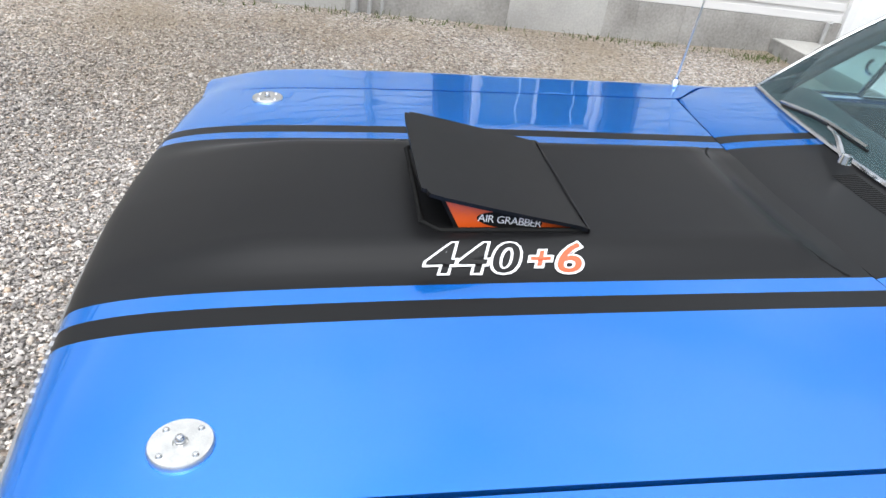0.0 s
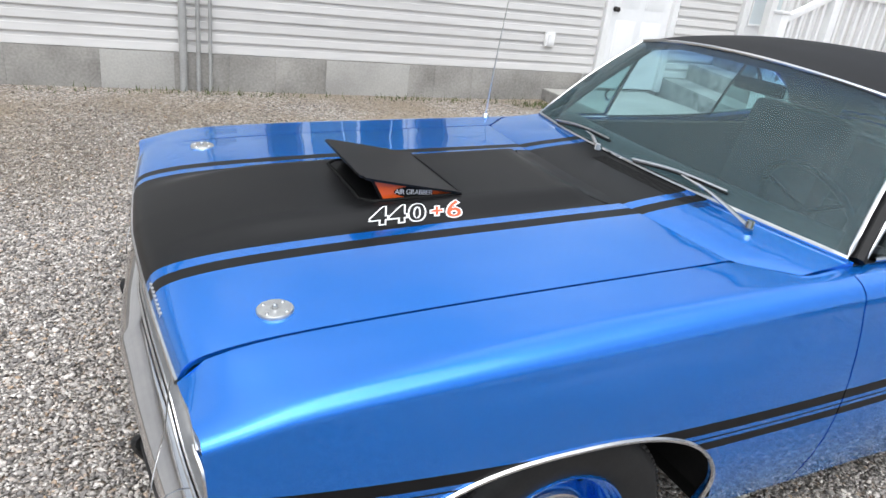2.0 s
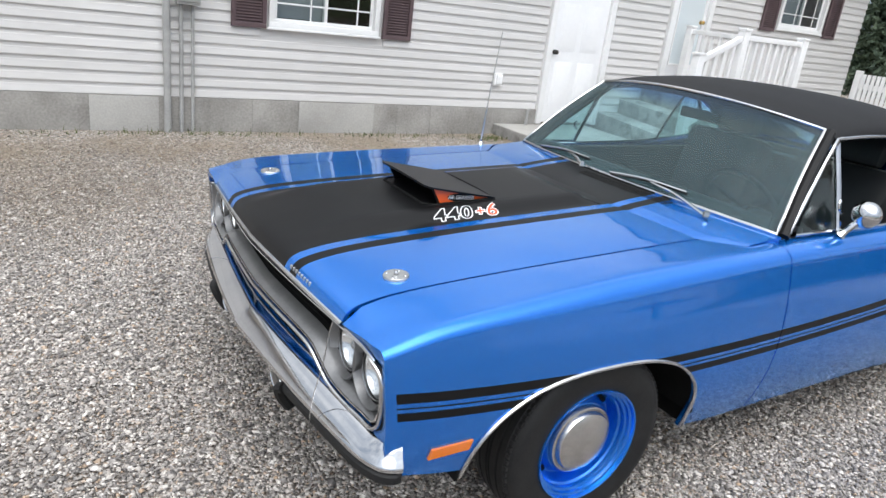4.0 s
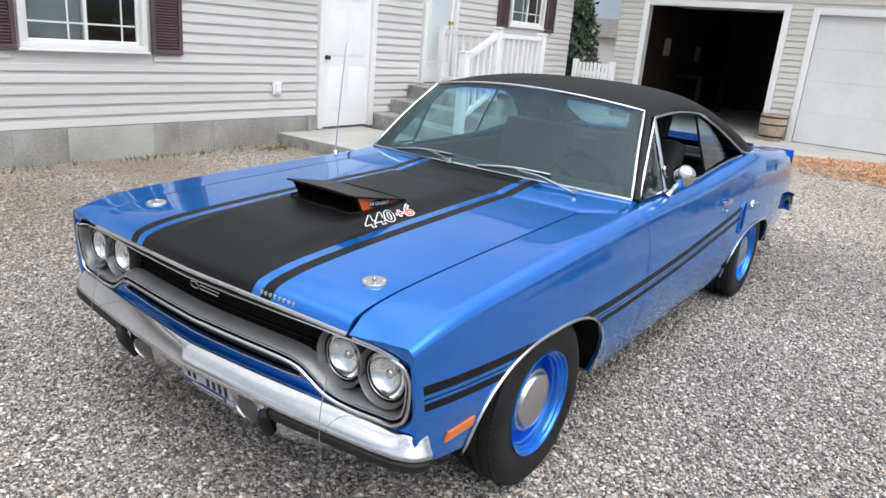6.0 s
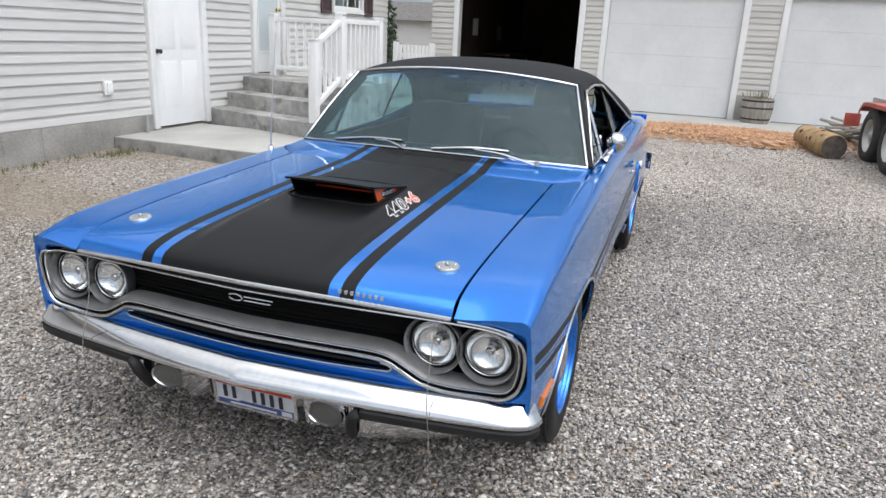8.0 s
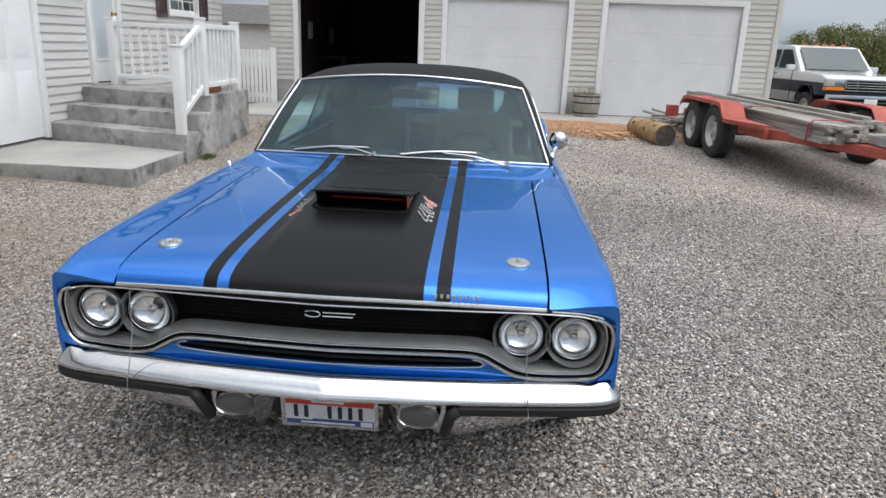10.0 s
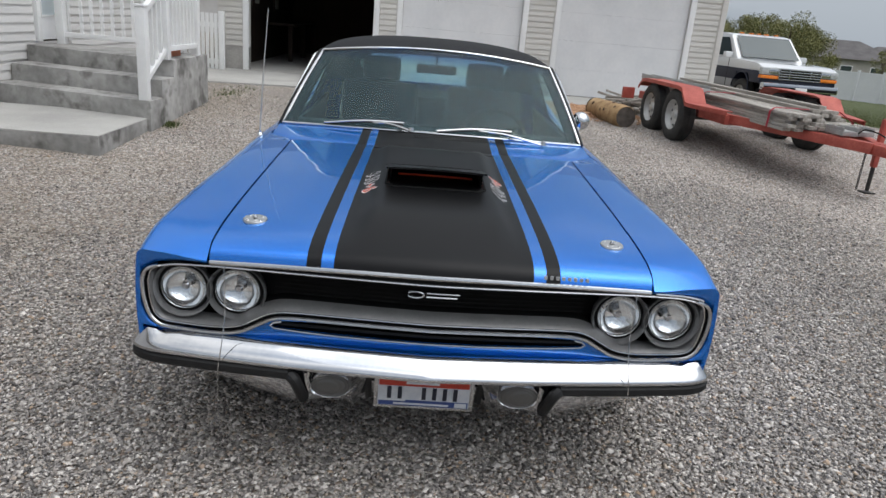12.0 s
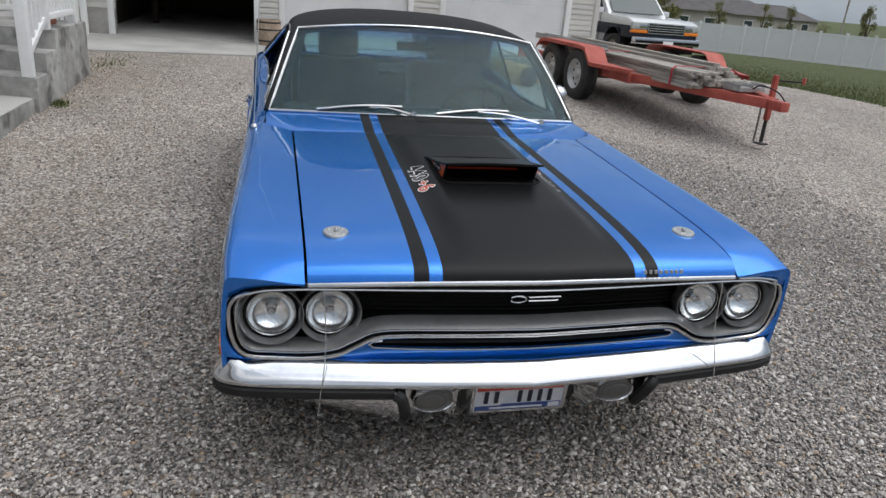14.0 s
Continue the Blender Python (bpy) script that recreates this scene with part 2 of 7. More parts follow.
def thing(name, label, category, group="", at=(0, 0, 0), turn=0):
    ob = new(name)
    ob.empty_display_size = 0.2
    ob.matrix_world = pose(*at, 0, 0, turn)
    return tagged(ob, label, category, group)


def boxes(*spans, bevel=0.0):
    """One bmesh of boxes (x0, x1, y0, y1, z0, z1), with eased edges."""
    bm = bmesh.new()
    for x0, x1, y0, y1, z0, z1 in spans:
        m = Matrix.Translation(((x0 + x1) / 2, (y0 + y1) / 2, (z0 + z1) / 2)) @ Matrix.Diagonal((x1 - x0, y1 - y0, z1 - z0, 1))
        bmesh.ops.create_cube(bm, size=1, matrix=m)
    if bevel:
        bmesh.ops.bevel(bm, geom=bm.edges[:], offset=bevel, segments=2, profile=0.6, affect="EDGES", clamp_overlap=True)
    return bm


def sheet(f, us, vs):
    """Vertices and quads of the surface f(u, v)."""
    verts = [f(u, v) for u in us for v in vs]
    n = len(vs)
    faces = [(i * n + j, i * n + j + 1, (i + 1) * n + j + 1, (i + 1) * n + j) for i in range(len(us) - 1) for j in range(n - 1)]
    return verts, faces


def thick(ob, t, offset=-1):
    """Give a sheet its thickness, in its own mesh: an inner layer and a crisp rim."""
    me = ob.data
    bm = bmesh.new()
    bm.from_mesh(me)
    bm.normal_update()
    outer = list(bm.faces)
    rim = [e for e in bm.edges if len(e.link_faces) == 1]
    shift = {v: v.normal * t * offset for v in bm.verts}
    inner = {v: bm.verts.new(v.co + shift[v]) for v in list(bm.verts)}
    for f in outer:
        bm.faces.new([inner[v] for v in reversed(f.verts)]).smooth = f.smooth
    for e in rim:
        loop = e.link_loops[0]
        a, b = loop.vert, loop.link_loop_next.vert
        q = [bm.verts.new(p) for p in (b.co.copy(), a.co.copy(), inner[a].co.copy(), inner[b].co.copy())]
        bm.faces.new(q)
    bm.to_mesh(me)
    bm.free()
    me.set_sharp_from_angle(angle=radians(50))
    return ob


def rod(points, r, sides=8, closed=False, flat=1.0):
    """Vertices and faces of a round bar along points; r: radius or a list of radii."""
    p = np.array(points, float)
    n = len(p)
    rr = np.full(n, r, float) if np.isscalar(r) else np.array(r, float)
    d = np.gradient(p, axis=0)
    if closed:
        d = np.roll(p, -1, 0) - np.roll(p, 1, 0)
    d /= np.linalg.norm(d, axis=1)[:, None] + 1e-12
    ref = np.array([0, 0, 1.0]) if abs(d[0][2]) < 0.9 else np.array([0, 1.0, 0])
    verts = []
    side = None
    for i in range(n):
        side = np.cross(d[i], ref) if side is None else side - d[i] * (side @ d[i])
        side /= np.linalg.norm(side) + 1e-12
        up = np.cross(side, d[i])
        for k in range(sides):
            a = 2 * math.pi * k / sides
            verts.append(p[i] + rr[i] * (math.cos(a) * side + flat * math.sin(a) * up))
    faces = []
    for i in range(n if closed else n - 1):
        j = (i + 1) % n
        for k in range(sides):
            faces.append((i * sides + k, i * sides + (k + 1) % sides, j * sides + (k + 1) % sides, j * sides + k))
    if not closed:
        faces += [tuple(range(sides))[::-1], tuple((n - 1) * sides + k for k in range(sides))]
    return verts, faces


def lathe(profile, steps, place=None, caps=False):
    """A profile of (radius, along) turned about the local y axis."""
    verts, faces, n = [], [], len(profile)
    for i in range(steps):
        a = 2 * math.pi * i / steps
        verts += [Vector((r * math.cos(a), h, r * math.sin(a))) for r, h in profile]
    for i in range(steps):
        j = (i + 1) % steps
        faces += [(i * n + k, i * n + k + 1, j * n + k + 1, j * n + k) for k in range(n - 1)]
    if caps:
        faces += [tuple(i * n for i in range(steps)), tuple(i * n + n - 1 for i in range(steps))[::-1]]
    return [place @ v for v in verts] if place else verts, faces


def curve(xs, ys):
    """A smooth function through knots, with flat-limited slopes."""
    xs, ys = np.array(xs, float), np.array(ys, float)
    s = np.diff(ys) / np.diff(xs)
    m = np.concatenate([[s[0]], [0 if a * b <= 0 else 2 * a * b / (a + b) for a, b in zip(s, s[1:])], [s[-1]]])

    def f(x):
        x = min(max(x, xs[0]), xs[-1])
        i = min(int(np.searchsorted(xs, x, "right")) - 1, len(xs) - 2)
        i = max(i, 0)
        h = xs[i + 1] - xs[i]
        t = (x - xs[i]) / h
        return float((2 * t**3 - 3 * t**2 + 1) * ys[i] + (t**3 - 2 * t**2 + t) * h * m[i] + (-2 * t**3 + 3 * t**2) * ys[i + 1] + (t**3 - t**2) * h * m[i + 1])
    return f


def spline(points, per=8, closed=False):
    """Points along a smooth line through the given ones."""
    p = [np.array(q, float) for q in points]
    n = len(p)
    out = []
    for i in range(n if closed else n - 1):
        a, b = p[i], p[(i + 1) % n]
        z = p[i - 1] if (i or closed) else 2 * a - b
        c = p[(i + 2) % n] if (i + 2 < n or closed) else 2 * b - a
        for k in range(per):
            t = k / per
            out.append(0.5 * (2 * a + (b - z) * t + (2 * z - 5 * a + 4 * b - c) * t * t + (3 * a - z - 3 * b + c) * t**3))
    return out if closed else out + [p[-1]]


def step(t):
    t = min(max(t, 0.0), 1.0)
    return t * t * (3 - 2 * t)


def lettering(name, body, size, mat, parent, put, label="", shear=0.0, offset=0.0, space=1.0, depth=0.0):
    """Raised letters as a mesh; put(u, v, h) lays a letter's point on its surface."""
    cu = bpy.data.curves.new(name, "FONT")
    cu.body, cu.size, cu.shear, cu.offset, cu.space_character, cu.extrude, cu.resolution_u = body, size, shear, offset, space, depth, 4
    cu.align_x, cu.align_y = "CENTER", "CENTER"
    tmp = new(name, cu)
    me = bpy.data.meshes.new_from_object(tmp.evaluated_get(bpy.context.evaluated_depsgraph_get()))
    bpy.data.objects.remove(tmp)
    bm = bmesh.new()
    bm.from_mesh(me)
    bmesh.ops.subdivide_edges(bm, edges=[e for e in bm.edges if e.calc_length() > size * 0.2], cuts=2)
    for v in bm.verts:
        v.co = put(*v.co)
    bm.to_mesh(me)
    bm.free()
    me.materials.clear()
    return link(name, me, mat, parent, label, smooth=False)
LENS_RIBBED = glassy("ribbed_glass", (0.95, 0.96, 0.97), 0.02, 0.05, 0.0)
_n, _l = LENS_RIBBED.node_tree.nodes, LENS_RIBBED.node_tree.links
_wv = tex(LENS_RIBBED, "Wave", 55, stretch=(1, 1, 0.2))
_bp = _n.new("ShaderNodeBump")
_bp.inputs["Strength"].default_value, _bp.inputs["Distance"].default_value = 0.5, 0.004
_l.new(_wv.outputs["Fac"], _bp.inputs["Height"])
for _q in _n:
    if _q.bl_idname in ("ShaderNodeBsdfGlossy", "ShaderNodeFresnel"):
        _l.new(_bp.outputs["Normal"], _q.inputs["Normal"])
REFLECTOR = noisy("lamp_reflector", (0.88, 0.88, 0.87), (0.94, 0.94, 0.93), 60, 0.10, 1.0, 0.12, 0.003)
BLACKGLASS = material("dark_glass", (0.05, 0.068, 0.07), 0.05, 0, 0.0, 0.5)
GREYLENS = material("grey_lens", (0.075, 0.072, 0.068), 0.30, 0, 0.1)
GREYLENS.node_tree.nodes["Principled BSDF"].inputs["Transmission Weight"].default_value = 0.0
_w = tex(GREYLENS, "Wave", 90)
bump(GREYLENS, _w.outputs["Fac"], 0.4, 0.003)

SIDING = noisy("white_siding", (0.57, 0.557, 0.54), (0.64, 0.627, 0.61), 1.3, 0.5, 0, 0.05, 0.002, (0.3, 1, 3))
SIDING_G = noisy("cream_siding", (0.56, 0.54, 0.50), (0.63, 0.61, 0.57), 1.3, 0.55, 0, 0.05, 0.002, (1, 0.3, 3))
TRIM = noisy("white_trim", (0.76, 0.76, 0.75), (0.82, 0.82, 0.81), 3, 0.45, 0, 0.03, 0.001)
GARAGEWHITE = noisy("garage_white", (0.66, 0.665, 0.67), (0.73, 0.73, 0.73), 2, 0.45, 0, 0.02, 0.001)
DOORWHITE = noisy("door_white", (0.82, 0.825, 0.83), (0.87, 0.87, 0.87), 2, 0.4, 0, 0.02, 0.001)
CONCRETE = noisy("concrete", (0.20, 0.19, 0.175), (0.37, 0.355, 0.33), 2.2, 0.9, 0, 0.35, 0.004, fine=45)
PALECONC = noisy("pale_concrete", (0.33, 0.32, 0.30), (0.46, 0.45, 0.42), 1.5, 0.9, 0, 0.25, 0.003, fine=60)
SHUTTER = noisy("plum_shutter", (0.085, 0.055, 0.060), (0.12, 0.08, 0.083), 5, 0.6)
WOOD_GREY = noisy("weathered_wood", (0.19, 0.17, 0.145), (0.45, 0.42, 0.38), 3, 0.85, 0, 0.5, 0.006, (0.4, 7, 7), fine=30)
WOOD_DARK = noisy("barrel_wood", (0.19, 0.165, 0.14), (0.42, 0.385, 0.345), 6, 0.85, 0, 0.4, 0.005, (5, 5, 0.6))
BARK = noisy("bark", (0.22, 0.13, 0.06), (0.46, 0.31, 0.16), 7, 0.9, 0, 0.5, 0.01)
CHIP = noisy("wood_chips", (0.36, 0.20, 0.11), (0.58, 0.36, 0.22), 9, 0.9, 0, 0.2)
RED = noisy("red_paint", (0.30, 0.045, 0.032), (0.46, 0.105, 0.075), 5, 0.55, 0, 0.1, 0.002)
# brown wood taken near-black: the dimness indoors is put into its colour
DIMWOOD = noisy("dim_wood", (0.02, 0.011, 0.007), (0.04, 0.022, 0.013), 3, 0.8, 0, 0.2, 0.004, (4, 4, 0.5))
for mt in (SIDING, SIDING_G, CONCRETE, WOOD_GREY, WOOD_DARK):
    varied(mt, 0.10)

# ---- ground: one sheet to the horizon, rising a little to the house and garage, falling off beyond the lot ----
def ground_z(x, y):
    sx = step((x - 2.2) / 6.5)
    near = 0.125 * step((y - 1.5) / 3.2) * (1 - sx) + 0.265 * sx
    r = math.hypot(x + 2.8, y)
    fall = 0.0357 * max(0, r - 14) if r < 60 else 0.040 * 41 + 0.002 * (r - 60)
    side = step((-y - 4) / 6) * step((x + 2) / 8)
    return near - fall * side


def spread(a, b, n, p=2.2):
    t = np.linspace(-1, 1, n)
    return a + (np.sign(t) * np.abs(t) ** p) * b


gx = np.unique(np.concatenate([spread(3, 1600, 60, 5), np.linspace(-4, 18, 60)]))
gy = np.unique(np.concatenate([spread(0, 1600, 60, 5), np.linspace(-14, 6, 56)]))
v, f = sheet(lambda x, y: (x, y, ground_z(x, y) - 0.012), gx, gy)
GROUND = material("gravel_ground", (0.2, 0.19, 0.18), 0.95)
vo = tex(GROUND, "Voronoi", 62)
vo.inputs["Randomness"].default_value = 1.0
vo2 = tex(GROUND, "Voronoi", 27)
big = tex(GROUND, "Noise", 0.55, 5)
tint = GROUND.node_tree.nodes.new("ShaderNodeSeparateColor")
GROUND.node_tree.links.new(vo.outputs["Color"], tint.inputs[0])
stones = ramp(GROUND, tint.outputs[0], [(0.0, (0.09, 0.086, 0.082)), (0.3, (0.22, 0.212, 0.204)), (0.65, (0.40, 0.385, 0.365)), (1.0, (0.70, 0.68, 0.65))])
stones = blend(GROUND, calc(GROUND, "MULTIPLY", calc(GROUND, "POWER", tint.outputs[1], 3.0), 0.55), stones, (0.40, 0.29, 0.20))
haze_dust = ramp(GROUND, big.outputs["Fac"], [(0.35, (0.88, 0.842, 0.815)), (0.68, (1.12, 1.075, 1.04))])
stones = blend(GROUND, 1.0, stones, haze_dust, "MULTIPLY")
# bare dirt showing through by the house
def dirt(m, colour, amount):
    n, l = m.node_tree.nodes, m.node_tree.links
    c, q, mr = n.new("ShaderNodeTexCoord"), n.new("ShaderNodeSeparateXYZ"), n.new("ShaderNodeMapRange")
    l.new(c.outputs["Object"], q.inputs[0])
    l.new(q.outputs[1], mr.inputs["Value"])
    mr.inputs["From Min"].default_value, mr.inputs["From Max"].default_value = 1.3, 4.2
    patch = ramp(m, tex(m, "Noise", 0.9, 5).outputs["Fac"], [(0.40, (0.15, 0.15, 0.15)), (0.62, (1, 1, 1))])
    return blend(m, calc(m, "MULTIPLY", calc(m, "MULTIPLY", mr.outputs["Result"], patch), amount), colour, (0.27, 0.215, 0.15))


stones = dirt(GROUND, stones, 0.75)
# lawn beyond the drive
gc = GROUND.node_tree.nodes.new("ShaderNodeTexCoord")
gs = GROUND.node_tree.nodes.new("ShaderNodeSeparateXYZ")
GROUND.node_tree.links.new(gc.outputs["Object"], gs.inputs[0])
wob = tex(GROUND, "Noise", 1.6, 4)
edge = calc(GROUND, "ADD", gs.outputs[1], calc(GROUND, "MULTIPLY", wob.outputs["Fac"], 0.5))
edge = calc(GROUND, "MULTIPLY_ADD", gs.outputs[0], 0.03, edge)
lawn = calc(GROUND, "LESS_THAN", edge, -9.2)
lawn = calc(GROUND, "MULTIPLY", lawn, calc(GROUND, "GREATER_THAN", gs.outputs[0], 2.0))
far = calc(GROUND, "GREATER_THAN", calc(GROUND, "ABSOLUTE", gs.outputs[1]), 40.0)
farx = calc(GROUND, "GREATER_THAN", calc(GROUND, "ABSOLUTE", gs.outputs[0]), 40.0)
lawn = calc(GROUND, "MAXIMUM", lawn, calc(GROUND, "MAXIMUM", far, farx))
gn = tex(GROUND, "Noise", 18, 5)
grasscol = ramp(GROUND, gn.outputs["Fac"], [(0.3, (0.045, 0.060, 0.018)), (0.7, (0.10, 0.115, 0.04))])
plug(GROUND, "Base Color", blend(GROUND, lawn, stones, grasscol))
bump(GROUND, calc(GROUND, "ADD", vo.outputs["Distance"], calc(GROUND, "MULTIPLY", vo2.outputs["Distance"], 0.6)), 0.9, -0.02)
ground = shape("ground", v, [q[::-1] for q in f], GROUND)
tagged(ground, "grey crushed gravel drive running into lawn", "ground", kind="structure")

# loose stones near the car, real pieces of rock
PEBBLE = material("pebbles", (0.3, 0.29, 0.27), 0.9)
pg = PEBBLE.node_tree.nodes.new("ShaderNodeNewGeometry")
pc = ramp(PEBBLE, pg.outputs["Random Per Island"], [(0.0, (0.10, 0.096, 0.094)), (0.22, (0.24, 0.230, 0.222)), (0.5, (0.37, 0.358, 0.34)), (0.64, (0.43, 0.40, 0.37)), (0.68, (0.44, 0.33, 0.23)), (0.72, (0.46, 0.44, 0.41)), (0.86, (0.55, 0.53, 0.50)), (1.0, (0.76, 0.74, 0.71))])
pn = tex(PEBBLE, "Noise", 90, 4)
pc = blend(PEBBLE, 0.5, pc, ramp(PEBBLE, pn.outputs["Fac"], [(0.3, (0.6, 0.6, 0.6)), (0.7, (1.2, 1.2, 1.2))]), "MULTIPLY")
pbig = tex(PEBBLE, "Noise", 0.55, 5)
plug(PEBBLE, "Base Color", blend(PEBBLE, 1.0, dirt(PEBBLE, pc, 0.55), ramp(PEBBLE, pbig.outputs["Fac"], [(0.35, (0.89, 0.858, 0.835)), (0.68, (1.125, 1.08, 1.05))]), "MULTIPLY"))


def scatter(name, mat, regions, size, seed, flat=0.65):
    """Many small irregular stones in one mesh; regions: x0, x1, y0, y1, stones per square metre."""
    rng = np.random.default_rng(seed)
    base = np.array([(1, 0, 0), (0, 1, 0), (-1, 0, 0), (0, -1, 0), (0.25, 0.2, 0.9), (0, 0, -1)], float)
    tri = np.array([(0, 1, 4), (1, 2, 4), (2, 3, 4), (3, 0, 4), (1, 0, 5), (2, 1, 5), (3, 2, 5), (0, 3, 5)])
    x0, x1, y0, y1, d = regions
    pts = np.stack([rng.uniform(x0, x1, int((x1 - x0) * (y1 - y0) * d)), rng.uniform(y0, y1, int((x1 - x0) * (y1 - y0) * d))], 1)
    # densest along the front and the left side of the car, thinning out from there
    da = np.hypot(pts[:, 0] + 0.9, np.maximum(np.abs(pts[:, 1] - 0.4) - 1.2, 0))
    db = np.hypot(np.maximum(np.abs(pts[:, 0] - 0.9) - 1.5, 0), pts[:, 1] + 1.5)
    keep = rng.random(len(pts)) < np.clip(1.15 - np.minimum(da, db) / 2.6, 0.035, 1)
    under = (pts[:, 0] > 0.2) & (np.abs(pts[:, 1]) < 0.55)
    slab_ = (pts[:, 0] > 3.66) & (pts[:, 1] > 3.0)
    pts = pts[keep & ~under & ~slab_]
    n = len(pts)
    z = np.array([ground_z(x, y) for x, y in pts])
    r = size * np.exp(rng.normal(0, 0.32, n))
    ax = rng.uniform(0.7, 1.35, (n, 1, 3)) * r[:, None, None]
    ax[:, :, 2] *= flat
    vs = base[None] * rng.uniform(0.7, 1.3, (n, len(base), 1)) * ax + rng.normal(0, 0.22, (n, len(base), 3)) * ax
    a = rng.uniform(0, 2 * np.pi, n)
    c, s = np.cos(a)[:, None], np.sin(a)[:, None]
    out = np.stack([vs[:, :, 0] * c - vs[:, :, 1] * s + pts[:, :1], vs[:, :, 0] * s + vs[:, :, 1] * c + pts[:, 1:], vs[:, :, 2] + (z + r * 0.12 - 0.006)[:, None]], 2)
    me = bpy.data.meshes.new(name)
    fc = (tri[None] + (np.arange(n) * len(base))[:, None, None]).reshape(-1, 3)
    me.vertices.add(n * len(base))
    me.vertices.foreach_set("co", out.astype(np.float32).ravel())
    me.loops.add(fc.size)
    me.loops.foreach_set("vertex_index", fc.astype(np.int32).ravel())
    me.polygons.add(len(fc))
    me.polygons.foreach_set("loop_start", (np.arange(len(fc)) * 3).astype(np.int32))
    me.update(calc_edges=True)
    me.materials.append(mat)
    return new(name, me)


gravel = scatter("gravel", PEBBLE, (-2.6, 8.0, -5.0, 4.7, 9600), 0.0066, 3)
tagged(gravel, "loose grey and tan crushed stones", "gravel", kind="stuff")

# ---- house along +y ----
WALL_Y = 4.946


def cut(lo, hi, holes):
    """The stretches of lo..hi that no hole covers."""
    out, at = [], lo
    for a, b in sorted(holes):
        if b <= at or a >= hi:
            continue
        if a > at:
            out.append((at, a))
        at = max(at, b)
    if at < hi:
        out.append((at, hi))
    return out


HOUSE_HOLES = [(0.77, 1.96, 1.20, 2.45), (4.40, 5.34, 0.27, 2.36), (6.50, 7.24, 0.86, 2.98), (8.86, 10.02, 1.87, 2.95)]
SID0, PITCH = 0.455, 0.1055


def wall_boxes(lo, hi, z0, z1, holes, at, deep):
    """Boxes of a wall along x with holes through it."""
    zs = sorted({z0, z1, *[h[2] for h in holes], *[h[3] for h in holes]})
    zs = [z for z in zs if z0 <= z <= z1]
    out = []
    for za, zb in zip(zs, zs[1:]):
        hs = [(h[0], h[1]) for h in holes if h[2] < zb - 1e-4 and h[3] > za + 1e-4]
        out += [(a, b, at, at + deep, za, zb) for a, b in cut(lo, hi, hs)]
    return out


wall_n = part("wall_house", boxes(*wall_boxes(-9, 11.2, 0.44, 3.3, HOUSE_HOLES, WALL_Y + 0.012, 0.16)), SIDING, None, smooth=False)
tagged(wall_n, "white lap-sided house wall", "wall", kind="structure")
part("house_back", boxes((-9, 11.2, 9.4, 9.6, 0, 3.3), (11.05, 11.2, 5.13, 9.4, 0.2, 3.3), (-9, -8.85, 5.13, 9.4, 0.2, 3.3), (-9, 11.2, 5.13, 9.4, 0.2, 0.3)), SIDING, wall_n, smooth=False)
# wall behind the windows, the room's darkness in its colour
part("inner_wall", boxes((-8.8, 11.05, 6.4, 6.5, 0.3, 3.3)), DIMWOOD, wall_n, smooth=False)
part("eave", boxes((-9.4, 11.6, 4.5, 10.0, 3.3, 3.46), bevel=0.01), TRIM, wall_n, smooth=False)
ROOFM = noisy("shingles", (0.10, 0.09, 0.085), (0.17, 0.16, 0.15), 8, 0.9, 0, 0.4, 0.01)
part("house_roof", (lambda bm: bm)(boxes((-9.4, 11.6, 4.5, 10.0, 3.46, 3.5))), ROOFM, wall_n, smooth=False)
hr = [(-9.4, 4.45, 3.48), (11.6, 4.45, 3.48), (11.6, 7.2, 4.6), (-9.4, 7.2, 4.6), (11.6, 10.0, 3.48), (-9.4, 10.0, 3.48)]
tagged(shape("roof_house", hr, [(0, 1, 2, 3), (3, 2, 4, 5), (0, 3, 5), (1, 4, 2)], ROOFM, None, smooth=False), "grey shingle house roof", "roof", kind="structure")


def lap_boards(parent, lo, hi, z0, rows, holes, to_world, mat):
    """Courses of lap siding as boards with a drip edge; to_world maps (along, out, up)."""
    cache = {}
    for k in range(rows):
        za, zb = z0 + k * PITCH, z0 + (k + 1) * PITCH
        hs = [(h[0] - 0.002, h[1] + 0.002) for h in holes if h[2] < zb - 0.012 and h[3] > za + 0.012]
        for a, b in cut(lo, hi, hs):
            L = round(b - a, 3)
            if L not in cache:
                pr = [(0.0, 0.0), (0.018, 0.0), (0.0195, 0.006), (0.012, PITCH * 0.62), (0.006, PITCH * 0.64), (0.004, PITCH - 0.001), (0, PITCH - 0.001)]
                vv = [to_world(x, o, z) for x in (0, L) for o, z in pr]
                n = len(pr)
                ff = [(i, (i + 1) % n, n + (i + 1) % n, n + i) for i in range(n)] + [tuple(range(n))[::-1], tuple(range(n, 2 * n))]
                me = bpy.data.meshes.new("siding_board")
                me.from_pydata([tuple(q) for q in vv], [], ff)
                bm = bmesh.new()
                bm.from_mesh(me)
                bmesh.ops.recalc_face_normals(bm, faces=bm.faces)
                bm.to_mesh(me)
                bm.free()
                me.materials.append(mat)
                cache[L] = me
            ob = new("siding_board", cache[L])
            ob.parent = parent
            p0, p1 = Vector(to_world(0, 0, 0)), Vector(to_world(a, 0, za))
            ob.location = p1 - p0


